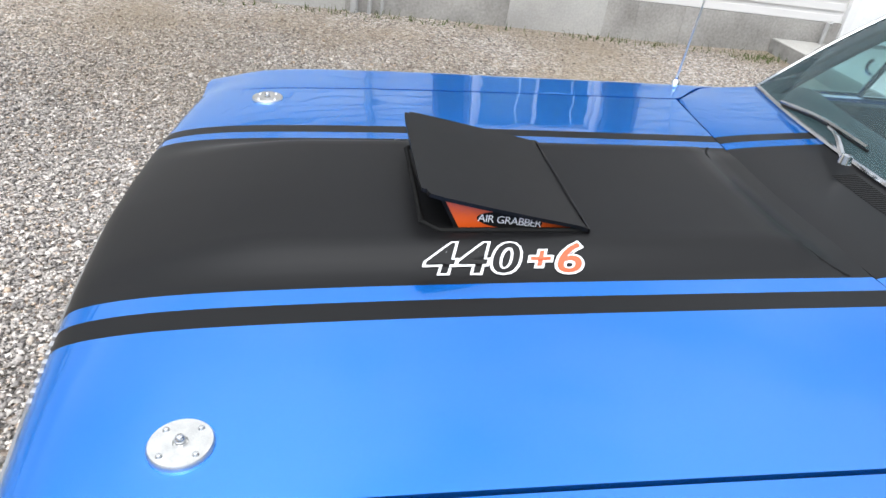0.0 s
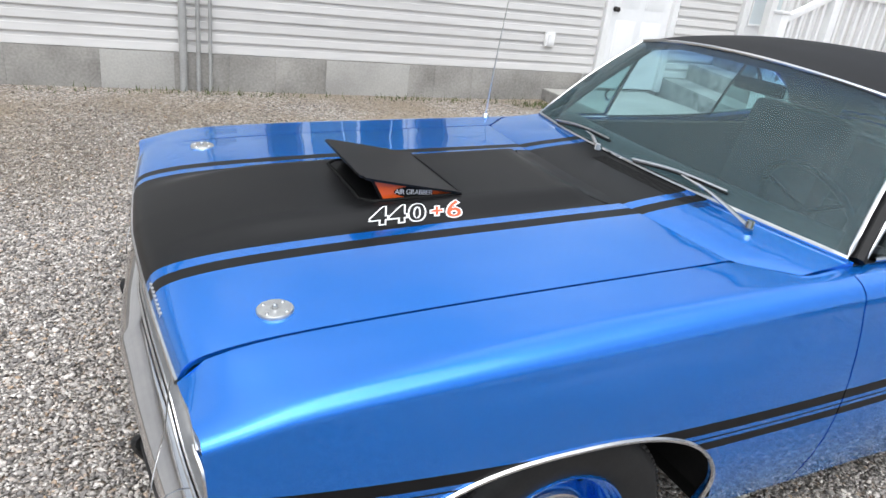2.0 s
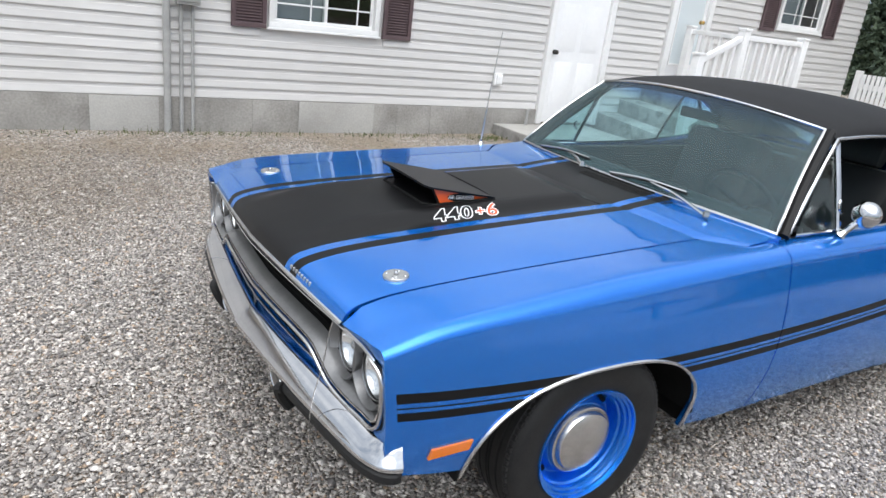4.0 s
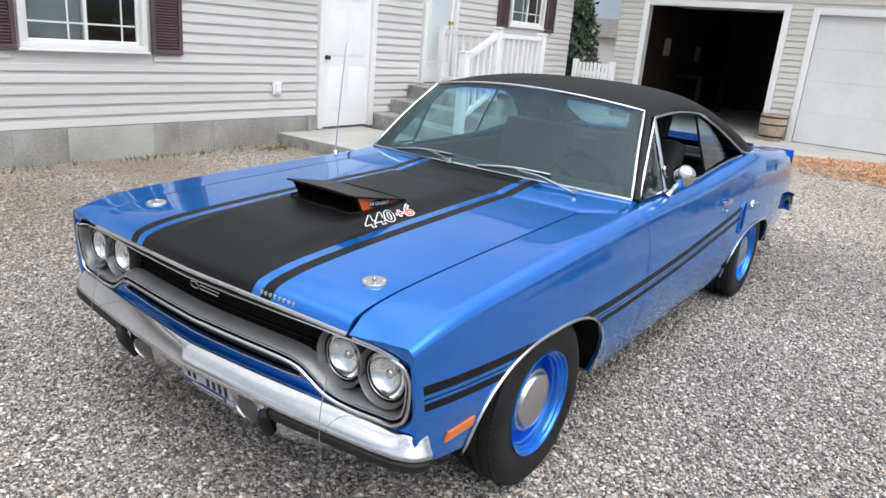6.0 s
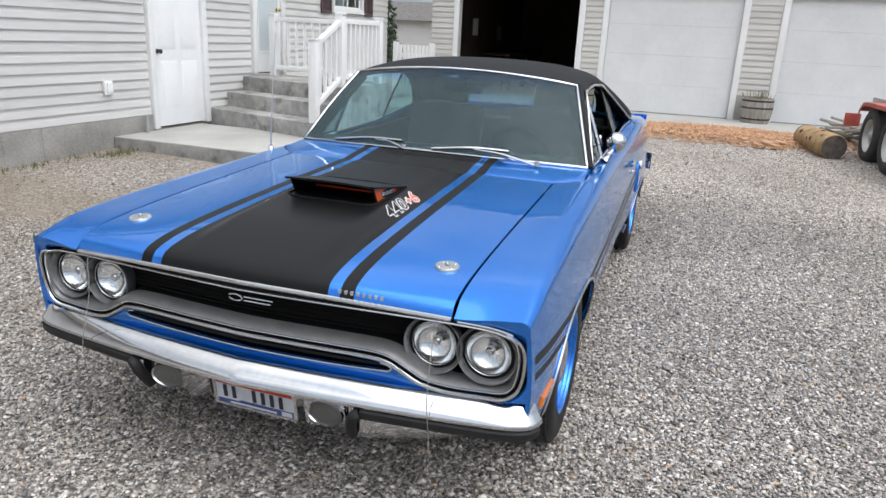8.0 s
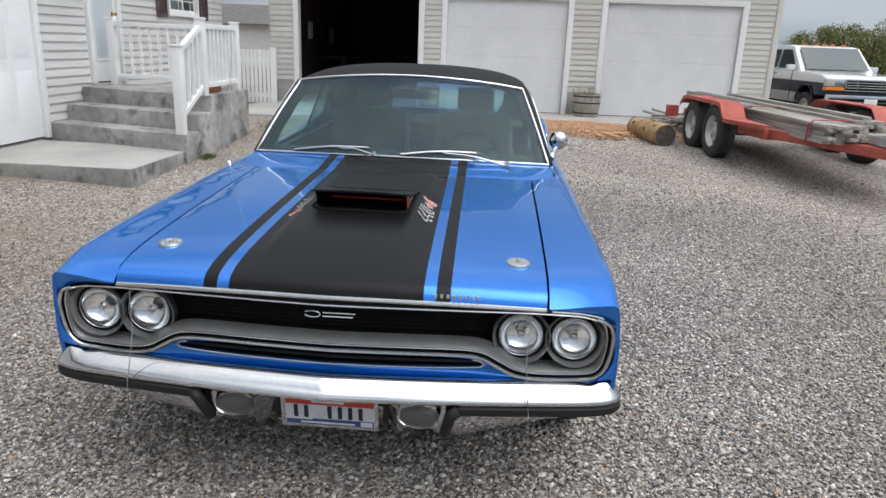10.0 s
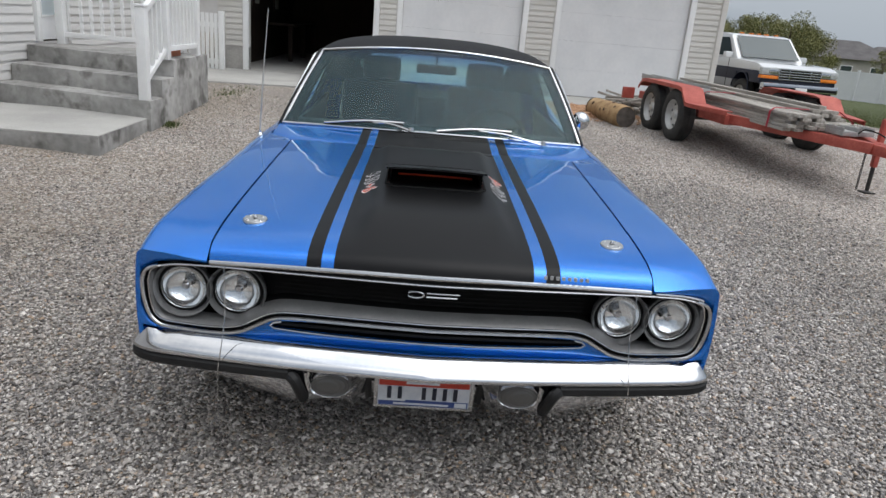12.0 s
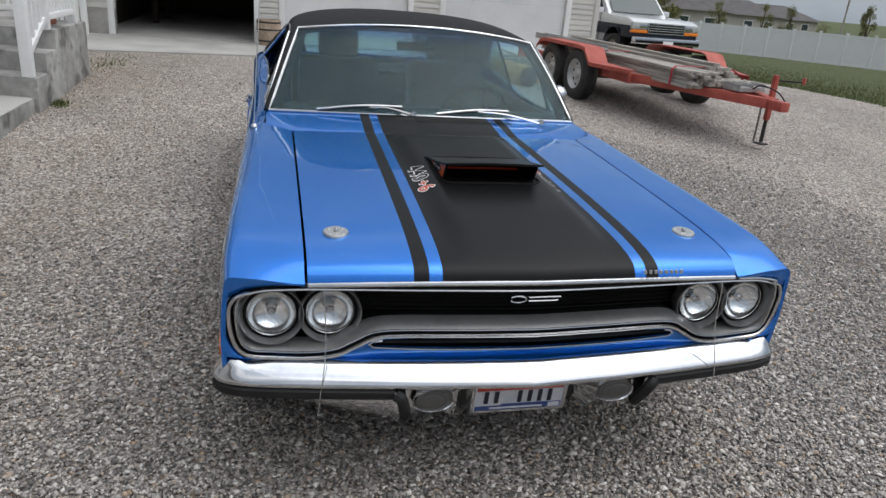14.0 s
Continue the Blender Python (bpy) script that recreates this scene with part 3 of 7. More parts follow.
trim_h = [(h[0] - 0.09, h[1] + 0.09, h[2] - (0.05 if h[2] > 1 else 0.1), h[3] + 0.09) for h in HOUSE_HOLES]
SHUTS = [(0.38, 0.73), (2.02, 2.37), (8.43, 8.78), (10.09, 10.43)]
lap_boards(wall_n, -9, 11.2, SID0, 28, trim_h, lambda a, o, u: (a, WALL_Y + 0.010 - o, u), SIDING)
found = part("foundation", boxes((-9, 4.335, WALL_Y - 0.012, WALL_Y + 0.2, -0.1, 0.452), (5.405, 11.2, WALL_Y - 0.012, WALL_Y + 0.2, -0.1, 0.452), (4.335, 5.405, WALL_Y + 0.03, WALL_Y + 0.2, -0.1, 0.27)), CONCRETE, None, smooth=False)
tagged(found, "grey poured concrete foundation with form joints", "foundation", kind="structure")
for k, (x, w) in enumerate([(-3.1, 0.6), (-2.1, 0.5), (-0.9, 0.62), (-0.2, 0.4), (0.62, 0.5), (1.12, 0.9), (2.3, 0.42), (2.75, 0.8)]):
    part("foundation_panel", boxes((x, x + w - 0.015, WALL_Y - 0.017, WALL_Y, -0.05, 0.445), bevel=0.003), PALECONC if k % 3 == 2 else CONCRETE, found)

# meter pipes on the wall
for x, r, z1 in ((-0.22, 0.034, 3.2), (-0.09, 0.020, 1.32), (0.015, 0.016, 1.32)):
    pp = thing("wall_pipe", "grey utility pipe fixed upright to the house wall", "pipe", "utility pipes")
    shape("pipe", *rod([(x, WALL_Y - 0.05, 0.1), (x, WALL_Y - 0.05, z1)], r, 12), noisy("pipe_grey", (0.30, 0.30, 0.29), (0.38, 0.38, 0.37), 6, 0.6) if "pipe_grey" not in bpy.data.materials else bpy.data.materials["pipe_grey"], pp)
meter = thing("meter_box", "grey electric meter box on the house wall", "box")
part("box", boxes((-0.14, 0.07, WALL_Y - 0.14, WALL_Y - 0.01, 1.32, 1.72), bevel=0.012), bpy.data.materials["pipe_grey"], meter)
part("cover", boxes((-0.125, 0.055, WALL_Y - 0.155, WALL_Y - 0.138, 1.35, 1.6), bevel=0.006), bpy.data.materials["pipe_grey"], meter)


def window(name, x0, x1, z0, z1):
    w = thing(name, "white vinyl sliding window with grid bars", "window")
    tagged(w, kind="structure")
    t = 0.055
    part("window_frame", boxes((x0 - t, x1 + t, WALL_Y - 0.035, WALL_Y + 0.03, z0 - t, z0), (x0 - t, x1 + t, WALL_Y - 0.035, WALL_Y + 0.03, z1, z1 + t), (x0 - t, x0, WALL_Y - 0.035, WALL_Y + 0.03, z0, z1), (x1, x1 + t, WALL_Y - 0.035, WALL_Y + 0.03, z0, z1), bevel=0.006), TRIM, w)
    mid = (x0 + x1) / 2
    for a, b, dy in ((x0, mid + 0.02, 0.0), (mid - 0.02, x1, 0.025)):
        s = 0.035
        sash = part("sash", boxes((a, b, WALL_Y + dy, WALL_Y + dy + 0.02, z0, z0 + s), (a, b, WALL_Y + dy, WALL_Y + dy + 0.02, z1 - s, z1), (a, a + s, WALL_Y + dy, WALL_Y + dy + 0.02, z0 + s, z1 - s), (b - s, b, WALL_Y + dy, WALL_Y + dy + 0.02, z0 + s, z1 - s), bevel=0.004), TRIM, w)
        p = part("pane", boxes((a + s, b - s, WALL_Y + dy + 0.008, WALL_Y + dy + 0.013, z0 + s, z1 - s)), PANE, sash, smooth=False)
        p.visible_shadow = False
        for q in (0.14, ):
            part("grid_bar", boxes((a + s, b - s, WALL_Y + dy + 0.002, WALL_Y + dy + 0.007, z0 + s + q, z0 + s + q + 0.016), (b - s - q - 0.016, b - s - q, WALL_Y + dy + 0.002, WALL_Y + dy + 0.0065, z0 + s, z1 - s)), TRIM, sash, smooth=False)
    part("blind", boxes((x0 + 0.04, mid, WALL_Y + 0.06, WALL_Y + 0.065, z0 + 0.04, z1)), GREYBLIND, w, smooth=False)
    part("window_sill", boxes((x0 - t - 0.02, x1 + t + 0.02, WALL_Y - 0.05, WALL_Y + 0.01, z0 - t - 0.022, z0 - t), bevel=0.005), TRIM, w)
    return w


GREYBLIND = noisy("grey_blind", (0.30, 0.31, 0.33), (0.36, 0.37, 0.39), 4, 0.8)
window("window_1", 0.81, 1.92, 1.24, 2.41)
window("window_2", 8.90, 9.98, 1.91, 2.91)
for a, b in SHUTS:
    z0, z1 = (1.165, 2.5) if a < 4 else (1.80, 3.0)
    sh = thing("shutter", "plum louvred window shutter on white siding", "shutter", "window shutters")
    part("frame", boxes((a, b, WALL_Y - 0.04, WALL_Y - 0.01, z0, z0 + 0.05), (a, b, WALL_Y - 0.04, WALL_Y - 0.01, z1 - 0.05, z1), (a, a + 0.045, WALL_Y - 0.04, WALL_Y - 0.01, z0 + 0.05, z1 - 0.05), (b - 0.045, b, WALL_Y - 0.04, WALL_Y - 0.01, z0 + 0.05, z1 - 0.05), bevel=0.004), SHUTTER, sh)
    part("backing", boxes((a + 0.04, b - 0.04, WALL_Y - 0.016, WALL_Y - 0.011, z0 + 0.04, z1 - 0.04)), SHUTTER, sh, smooth=False)
    k = 0
    z = z0 + 0.075
    while z < z1 - 0.07:
        sb = boxes((a + 0.047, b - 0.047, -0.011, 0.011, -0.003, 0.003), bevel=0.0015) if k == 0 else None
        ob = part("slat", sb, SHUTTER, sh) if k == 0 else new("slat", slat0.data)
        if k == 0:
            slat0 = ob
        ob.parent = sh
        ob.matrix_local = pose(0, WALL_Y - 0.026, z, 38, 0, 0)
        k += 1
        z += 0.028


def house_door(name, x0, x1, z0, z1, glazed, knob_x):
    d = thing(name, "white panelled entry door" if not glazed else "white half-glazed storm door", "door")
    tagged(d, kind="structure")
    t = 0.085
    part("door_frame", boxes((x0 - t, x0, WALL_Y - 0.04, WALL_Y + 0.06, z0, z1 + t), (x1, x1 + t, WALL_Y - 0.04, WALL_Y + 0.06, z0, z1 + t), (x0, x1, WALL_Y - 0.04, WALL_Y + 0.06, z1, z1 + t), bevel=0.006), TRIM, d)
    leaf = part("door_leaf", boxes((x0 + 0.004, x1 - 0.004, WALL_Y + 0.005, WALL_Y + 0.05, z0 + 0.015, z1 - 0.004), bevel=0.004), DOORWHITE, d)
    w = x1 - x0
    if not glazed:
        for pz0, pz1 in ((0.22, 0.80), (0.94, 1.52), (1.64, 1.90)):
            for px in (0.12, 0.55):
                a, b = x0 + w * px, x0 + w * (px + 0.33)
                part("door_panel", boxes((a, b, WALL_Y + 0.0005, WALL_Y + 0.012, z0 + pz0, z0 + pz1), bevel=0.0055), DOORWHITE, leaf)
                part("door_panel", boxes((a + 0.03, b - 0.03, WALL_Y - 0.004, WALL_Y + 0.012, z0 + pz0 + 0.03, z0 + pz1 - 0.03), bevel=0.0055), DOORWHITE, leaf)
    else:
        g = part("door_glass", boxes((x0 + 0.09, x1 - 0.09, WALL_Y - 0.002, WALL_Y + 0.004, z0 + 0.32, z1 - 0.12)), PANEPALE, leaf, smooth=False)
        part("glass_frame", boxes((x0 + 0.07, x1 - 0.07, WALL_Y - 0.010, WALL_Y + 0.004, z0 + 0.29, z0 + 0.32), (x0 + 0.07, x0 + 0.09, WALL_Y - 0.010, WALL_Y + 0.004, z0 + 0.32, z1 - 0.12), (x1 - 0.09, x1 - 0.07, WALL_Y - 0.010, WALL_Y + 0.004, z0 + 0.32, z1 - 0.12), bevel=0.003), TRIM, leaf)
    R = Matrix.Translation((knob_x, WALL_Y, z0 + 0.92)) @ Matrix.Rotation(math.pi, 4, "X")
    shape("door_knob", *lathe([(0.03, 0.0), (0.03, 0.006), (0.012, 0.012), (0.012, 0.035), (0.026, 0.045), (0.028, 0.058), (0.018, 0.068), (0, 0.07)], 20, R), BRASS if glazed else GRIM, leaf)


PANEPALE = material("pale_glass", (0.62, 0.68, 0.70), 0.08, 0, 0.6)
BRASS = material("brass", (0.55, 0.38, 0.14), 0.25, 1.0)
house_door("door_1", 4.425, 5.315, 0.275, 2.33, False, 4.49)
house_door("door_2", 6.53, 7.21, 0.865, 2.95, True, 7.10)
ol = thing("wall_outlet", "white outdoor socket cover on the siding", "outlet")
part("plate", boxes((3.59, 3.71, WALL_Y - 0.045, WALL_Y - 0.008, 0.73, 0.885), bevel=0.006), TRIM, ol)
part("cover", boxes((3.615, 3.685, WALL_Y - 0.062, WALL_Y - 0.044, 0.75, 0.865), bevel=0.01), TRIM, ol)
tap = thing("hose_pipe", "short grey standpipe beside the doorstep", "pipe")
shape("pipe", *rod([(4.14, WALL_Y - 0.09, 0.1), (4.14, WALL_Y - 0.09, 0.46), (4.18, WALL_Y - 0.09, 0.46)], 0.018, 10), bpy.data.materials["pipe_grey"], tap)

# doorstep slab, steps, landing
STAINED = noisy("stained_concrete", (0.19, 0.185, 0.175), (0.42, 0.41, 0.39), 1.7, 0.9, 0, 0.4, 0.005, fine=11)
_c = STAINED.node_tree.nodes["Principled BSDF"].inputs["Base Color"].links[0].from_socket
_b = ramp(STAINED, tex(STAINED, "Noise", 4.5, 7).outputs["Fac"], [(0.55, (1, 1, 1)), (0.64, (0.55, 0.54, 0.53)), (0.70, (0.30, 0.29, 0.28))])
plug(STAINED, "Base Color", blend(STAINED, 0.85, _c, _b, "MULTIPLY"))
slab = part("doorstep_slab", boxes((3.68, 5.2, 3.02, WALL_Y - 0.02, 0.0, 0.252), bevel=0.010), STAINED, None)
# thin skim, paler than the slab's sides
part("worn_top", boxes((3.684, 5.2, 3.024, WALL_Y - 0.02, 0.252, 0.263), bevel=0.006), PALECONC, slab)
tagged(slab, "pale concrete doorstep slab", "slab", kind="structure")
steps = thing("porch_steps", "grey concrete porch steps rising to the side door", "steps")
tagged(steps, kind="structure")
def slant(name, a, z0, z1, y0, parent):
    """A step whose front runs back a little towards the wall."""
    bm = bmesh.new()
    ring = [(a, y0), (a + 0.55, WALL_Y - 0.015), (6.95, WALL_Y - 0.015), (6.95 - 0.004 * z1, y0)]
    lo, hi = [bm.verts.new((x, y, z0)) for x, y in ring], [bm.verts.new((x, y, z1)) for x, y in ring]
    bm.faces.new(hi)
    bm.faces.new(lo[::-1])
    for k in range(4):
        bm.faces.new((lo[k], lo[(k + 1) % 4], hi[(k + 1) % 4], hi[k]))
    bmesh.ops.bevel(bm, geom=bm.edges[:], offset=0.014, segments=2, profile=0.6, affect="EDGES", clamp_overlap=True)
    part(name, bm, STAINED, parent)


for k, (a, z) in enumerate(((4.87, 0.45), (5.24, 0.645), (5.62, 0.84))):
    slant("step", a, 0.0 - 0.02 * k, z, 2.976 - 0.003 * k, steps)

rail = thing("porch_railing", "white vinyl railing with square balusters on the porch", "railing")


def bar(name, a, b, r, parent, mat=None):
    """A square bar from a to b."""
    a, b = Vector(a), Vector(b)
    d = b - a
    bm = boxes((-r, r, -r, r, 0, d.length), bevel=min(0.004, r * 0.3))
    bm.transform(Matrix.Translation(a) @ d.to_track_quat("Z", "Y").to_matrix().to_4x4())
    return part(name, bm, mat or TRIM, parent)


RY = 3.06
for x, z0, z1 in ((4.95, 0.45, 1.41), (5.62, 0.84, 1.72), (6.74, 0.84, 1.70)):
    po = part("post", boxes((x - 0.05, x + 0.05, RY - 0.05, RY + 0.05, z0, z1), bevel=0.006), TRIM, rail)
    part("post_cap", boxes((x - 0.06, x + 0.06, RY - 0.06, RY + 0.06, z1, z1 + 0.03), bevel=0.012), TRIM, po)
po = part("post", boxes((6.69, 6.79, 4.72, 4.82, 0.84, 1.70), bevel=0.006), TRIM, rail)
part("post_cap", boxes((6.68, 6.80, 4.71, 4.83, 1.70, 1.73), bevel=0.012), TRIM, po)
for za, zb in ((1.34, 1.65), (0.64, 0.96)):
    bar("rail", (4.95, RY, za), (5.62, RY, zb), 0.030, rail)
    bar("rail", (5.62, RY, zb), (6.74, RY, zb), 0.030, rail)
    bar("rail", (6.74, RY, zb), (6.74, 4.77, zb), 0.030, rail)
for k in range(4):
    x = 5.08 + 0.135 * k
    dz = (x - 4.95) / 0.67 * 0.31
    part("baluster", boxes((x - 0.018, x + 0.018, RY - 0.018, RY + 0.018, 0.64 + dz, 1.34 + dz)), TRIM, rail, smooth=False)
for k in range(8):
    x = 5.74 + 0.127 * k
    part("baluster", boxes((x - 0.018, x + 0.018, RY - 0.018, RY + 0.018, 0.96, 1.65)), TRIM, rail, smooth=False)
for k in range(11):
    y = 3.19 + 0.132 * k
    part("baluster", boxes((6.722, 6.758, y - 0.018, y + 0.018, 0.96, 1.65)), TRIM, rail, smooth=False)
TERRA = noisy("terracotta", (0.30, 0.10, 0.05), (0.40, 0.15, 0.08), 8, 0.8)
pot = thing("flower_pot", "terracotta trough standing on the landing", "pot")
part("pot", boxes((6.0, 6.4, 3.14, 3.30, 0.84, 0.94), bevel=0.012), TERRA, pot)

# ---- garage across the end of the drive ----
GX = 11.7
GH = [(1.11, 3.56, 0.28, 2.49), (-1.83, 0.54, 0.28, 2.45), (-5.16, -2.59, 0.28, 2.45)]
gw = part("wall_garage", boxes(*[(b2, c2, a1, b1, z0, z1) for a1, b1, b2, c2, z0, z1 in [(a, b, c, d, e, g) for a, b, c, d, e, g in wall_boxes(-5.87, 4.15, 0.72, 3.4, GH, GX + 0.012, 0.16)]]), SIDING_G, None, smooth=False)
tagged(gw, "cream lap-sided garage wall", "wall", kind="structure")
lap_boards(gw, -5.87, 4.15, 0.73, 25, [(h[0] - 0.11, h[1] + 0.11, h[2], h[3] + 0.11) for h in GH], lambda a, o, u: (GX + 0.010 - o, a, u), SIDING_G)
gf = part("garage_footing", boxes(*[(GX - 0.02, GX + 0.18, a, b, 0.0, 0.725) for a, b in cut(-5.87, 4.15, [(h[0], h[1]) for h in GH])], bevel=0.006), CONCRETE, None)
tagged(gf, "grey concrete stem wall of the garage", "foundation", kind="structure")
# shell in the near-black wood, which paints in the garage's gloom
part("garage_shell", boxes((GX + 0.17, GX + 7, 3.95, 4.15, 0, 3.4), (GX + 0.17, GX + 7, -5.87, -5.72, 0, 3.4), (GX + 7, GX + 7.2, -5.87, 4.15, 0, 3.4), (GX, GX + 7.2, -5.87, 4.15, 3.3, 3.5), (GX + 0.17, GX + 7.0, 0.70, 0.85, 0.2, 3.3)), DIMWOOD, gw, smooth=False)
part("garage_side", boxes((GX + 0.012, GX + 7.2, -5.886, -5.872, 0.3, 3.4), (GX + 0.012, GX + 7.2, 4.152, 4.166, 0.3, 3.4)), SIDING_G, gw, smooth=False)
part("garage_eave", boxes((GX - 0.45, GX + 7.6, -6.2, 4.5, 3.5, 3.66), bevel=0.01), TRIM, gw, smooth=False)
tagged(shape("roof_garage", [(GX - 0.45, -6.2, 3.66), (GX - 0.45, 4.5, 3.66), (GX + 3.6, 4.5, 5.2), (GX + 3.6, -6.2, 5.2), (GX + 7.6, 4.5, 3.66), (GX + 7.6, -6.2, 3.66)], [(0, 1, 2, 3), (3, 2, 4, 5), (0, 3, 5), (1, 4, 2)], ROOFM, None, smooth=False), "grey shingle garage roof", "roof", kind="structure")
corner = part("trim", boxes((GX - 0.03, GX + 0.08, -5.90, -5.79, 0.3, 3.4), bevel=0.005), SIDING_G, None)
tagged(corner, "cream corner board of the garage", "trim", kind="structure")
fl = part("garage_floor", boxes((GX + 0.0, GX + 7, -5.7, 3.95, 0.0, 0.285)), PALECONC, None, smooth=False)
tagged(fl, "pale concrete garage floor", "floor", kind="structure")
ap = [(8.85, 4.3), (9.35, 1.9), (9.95, -1.2), (10.2, -3.3), (10.45, -6.3), (GX - 0.021, -6.3), (GX - 0.021, 4.3)]
n = len(ap)
av = [(x, y, 0.28) for x, y in ap] + [(x, y, -0.05) for x, y in ap]
apron = shape("apron", av, [tuple(range(n))] + [(i, n + i, n + (i + 1) % n, (i + 1) % n) for i in range(n)], PALECONC, None, smooth=False)
tagged(apron, "pale concrete apron before the garage doors", "pavement", kind="structure")
for i, (a, b, z0, z1) in enumerate(GH):
    tr = thing(f"garage_door_{i + 1}", "white sectional garage door, closed" if i else "open garage doorway with white trim and dark inside", "garage door")
    tagged(tr, kind="structure")
    part("door_trim", boxes((GX - 0.03, GX + 0.04, a - 0.11, a, z0, z1 + 0.11), (GX - 0.03, GX + 0.04, b, b + 0.11, z0, z1 + 0.11), (GX - 0.03, GX + 0.04, a, b, z1, z1 + 0.11), bevel=0.006), TRIM, tr)
    if i:
        for k in range(4):
            h = (z1 - z0) / 4
            sec = part("door_section", boxes((GX + 0.05, GX + 0.09, a + 0.003, b - 0.003, z0 + k * h + 0.001, z0 + (k + 1) * h - 0.001), bevel=0.002), GARAGEWHITE, tr, smooth=False)
            for q in range(3):
                part("panel_rib", boxes((GX + 0.0482, GX + 0.055, a + 0.03, b - 0.03, z0 + k * h + h * (q + 0.75) / 3.5 - 0.006, z0 + k * h + h * (q + 0.75) / 3.5 + 0.006), bevel=0.0016), GARAGEWHITE, sec, smooth=False)
        part("door_seal", boxes((GX + 0.045, GX + 0.095, a, b, z0 - 0.004, z0 + 0.012)), RUBBER, tr, smooth=False)
    else:
        for k in range(4):
            sec = part("door_section", boxes((GX + 0.4 + 0.55 * k, GX + 0.94 + 0.55 * k, a + 0.003, b - 0.003, 2.60, 2.64), bevel=0.004), DOORWHITE, tr)
        part("track", boxes((GX + 0.3, GX + 2.7, b - 0.03, b - 0.0, 2.56, 2.60), (GX + 0.3, GX + 2.7, a, a + 0.03, 2.56, 2.60)), BRIGHT, tr, smooth=False)

# ---- the car: nose to -x, front axle at x = 0, its left side at -y ----
car = thing("car", "blue two-door muscle car, black hood stripe, vinyl roof, on gravel", "car")
KX = [-0.80, -0.6, -0.3, 0, 0.45, 0.9, 1.3, 1.8, 2.3, 2.8, 3.3, 3.8, 4.2]
half_width = curve(KX, [0.934, 0.948, 0.956, 0.958, 0.953, 0.946, 0.942, 0.940, 0.945, 0.952, 0.945, 0.92, 0.88])
crest = curve(KX, [0.790, 0.838, 0.866, 0.886, 0.908, 0.926, 0.934, 0.948, 0.990, 1.025, 0.995, 0.955, 0.925])
sill = curve([-0.80, -0.5, 0.5, 0.7, 2.2, 2.45, 3.45, 3.6, 4.2], [0.42, 0.38, 0.27, 0.25, 0.25, 0.27, 0.33, 0.35, 0.42])
hood_base = curve([-0.84, -0.55, -0.2, 0.3, 0.66, 1.0], [0.828, 0.853, 0.877, 0.903, 0.921, 0.945])


def nose_x(y):
    a = min(abs(y), 0.7) / 0.7
    return -0.822 + 0.048 * (0.3 * a + 0.7 * a**1.8)


def hood_z(x, y):
    s, a = x - nose_x(y), abs(y)
    z = hood_base(x) - 0.030 * math.exp(-max(s, 0) / 0.075) - 0.028 * math.exp(-max(s, 0) / 0.010) + 0.020 * (1 - (min(a, 0.7) / 0.7) ** 2)
    tail = 0.425 + 0.05 * (min(a, 0.3) / 0.28) ** 4
    z += 0.034 * (1 - step((a - 0.20) / 0.085)) * step(s / 0.35) * (1 - 0.85 * step((x - tail) / 0.045))
    return z


def inner_edge(x):
    """Where a side panel's top ends towards the middle."""
    if x < 0.6:
        return 0.70
    if x < 2.2:
        return 0.70 + 0.125 * step((x - 0.60) / 0.17) - 0.02 * step((x - 0.78) / 0.2)
    return 0.805 - 0.145 * step((x - 2.7) / 0.5)


def inner_z(x):
    if x < 0.6:
        return hood_z(x, 0.70)
    return crest(x) + 0.004 if x > 0.93 else hood_z(0.6, 0.7) + (crest(0.93) + 0.004 - hood_z(0.6, 0.7)) * step((x - 0.6) / 0.33)


round_high = curve([-0.8, -0.5, 0.1], [0.026, 0.044, 0.066])
round_wide = curve([-0.8, -0.5, 0.1], [0.026, 0.046, 0.076])
tuck = curve([-0.8, -0.5, 0.1], [0.014, 0.024, 0.038])


def front_line(y, z):
    """Plan of the nose, from the hood's corner round the fender, leaning back below."""
    a = abs(y)
    q = min(a, 0.80) / 0.7
    return -0.825 + 0.052 * (0.3 * q + 0.7 * q**1.7) + 0.008 * step((a - 0.86) / 0.05) + 0.08 * max(0.765 - z, -0.02)


def side_y(x, z):
    w, top = half_width(x), crest(x) - round_high(x)
    if z > 0.56:
        return w - tuck(x) * ((z - 0.56) / (top - 0.56)) ** 2
    return w - 0.062 * ((0.56 - z) / 0.31) ** 2


FRONT_ARCH, REAR_ARCH = (0.012, 0.488, 0.34, 0.295), (2.89, 0.49, 0.33, 0.235)


def arch_z(x):
    for cx, rx, z0, h in (FRONT_ARCH, REAR_ARCH):
        u = abs(x - cx) / rx
        if u < 1:
            return z0 + h * (1 - u**2.6) ** (1 / 2.2)
    return 0


def section(x, n_low=9):
    """The half section of a side panel at x, from the sill over the crest to its inner edge."""
    lo, top, w = max(sill(x), arch_z(x)), crest(x) - round_high(x), half_width(x)
    pts = [(side_y(x, lo + (top - lo) * k / n_low), lo + (top - lo) * k / n_low) for k in range(n_low)]
    for k in range(8):
        a = math.pi / 2 * k / 7
        pts.append((w - tuck(x) - round_wide(x) * (1 - math.cos(a)), top + round_high(x) * math.sin(a)))
    y0, z0, y1, z1 = w - tuck(x) - round_wide(x), crest(x), inner_edge(x), inner_z(x)
    pts += [(y0 + (y1 - y0) * k / 6, z0 + (z1 - z0) * step(k / 6) if x < 0.95 else z0 + (z1 - z0) * k / 6) for k in range(1, 7)]
    return pts


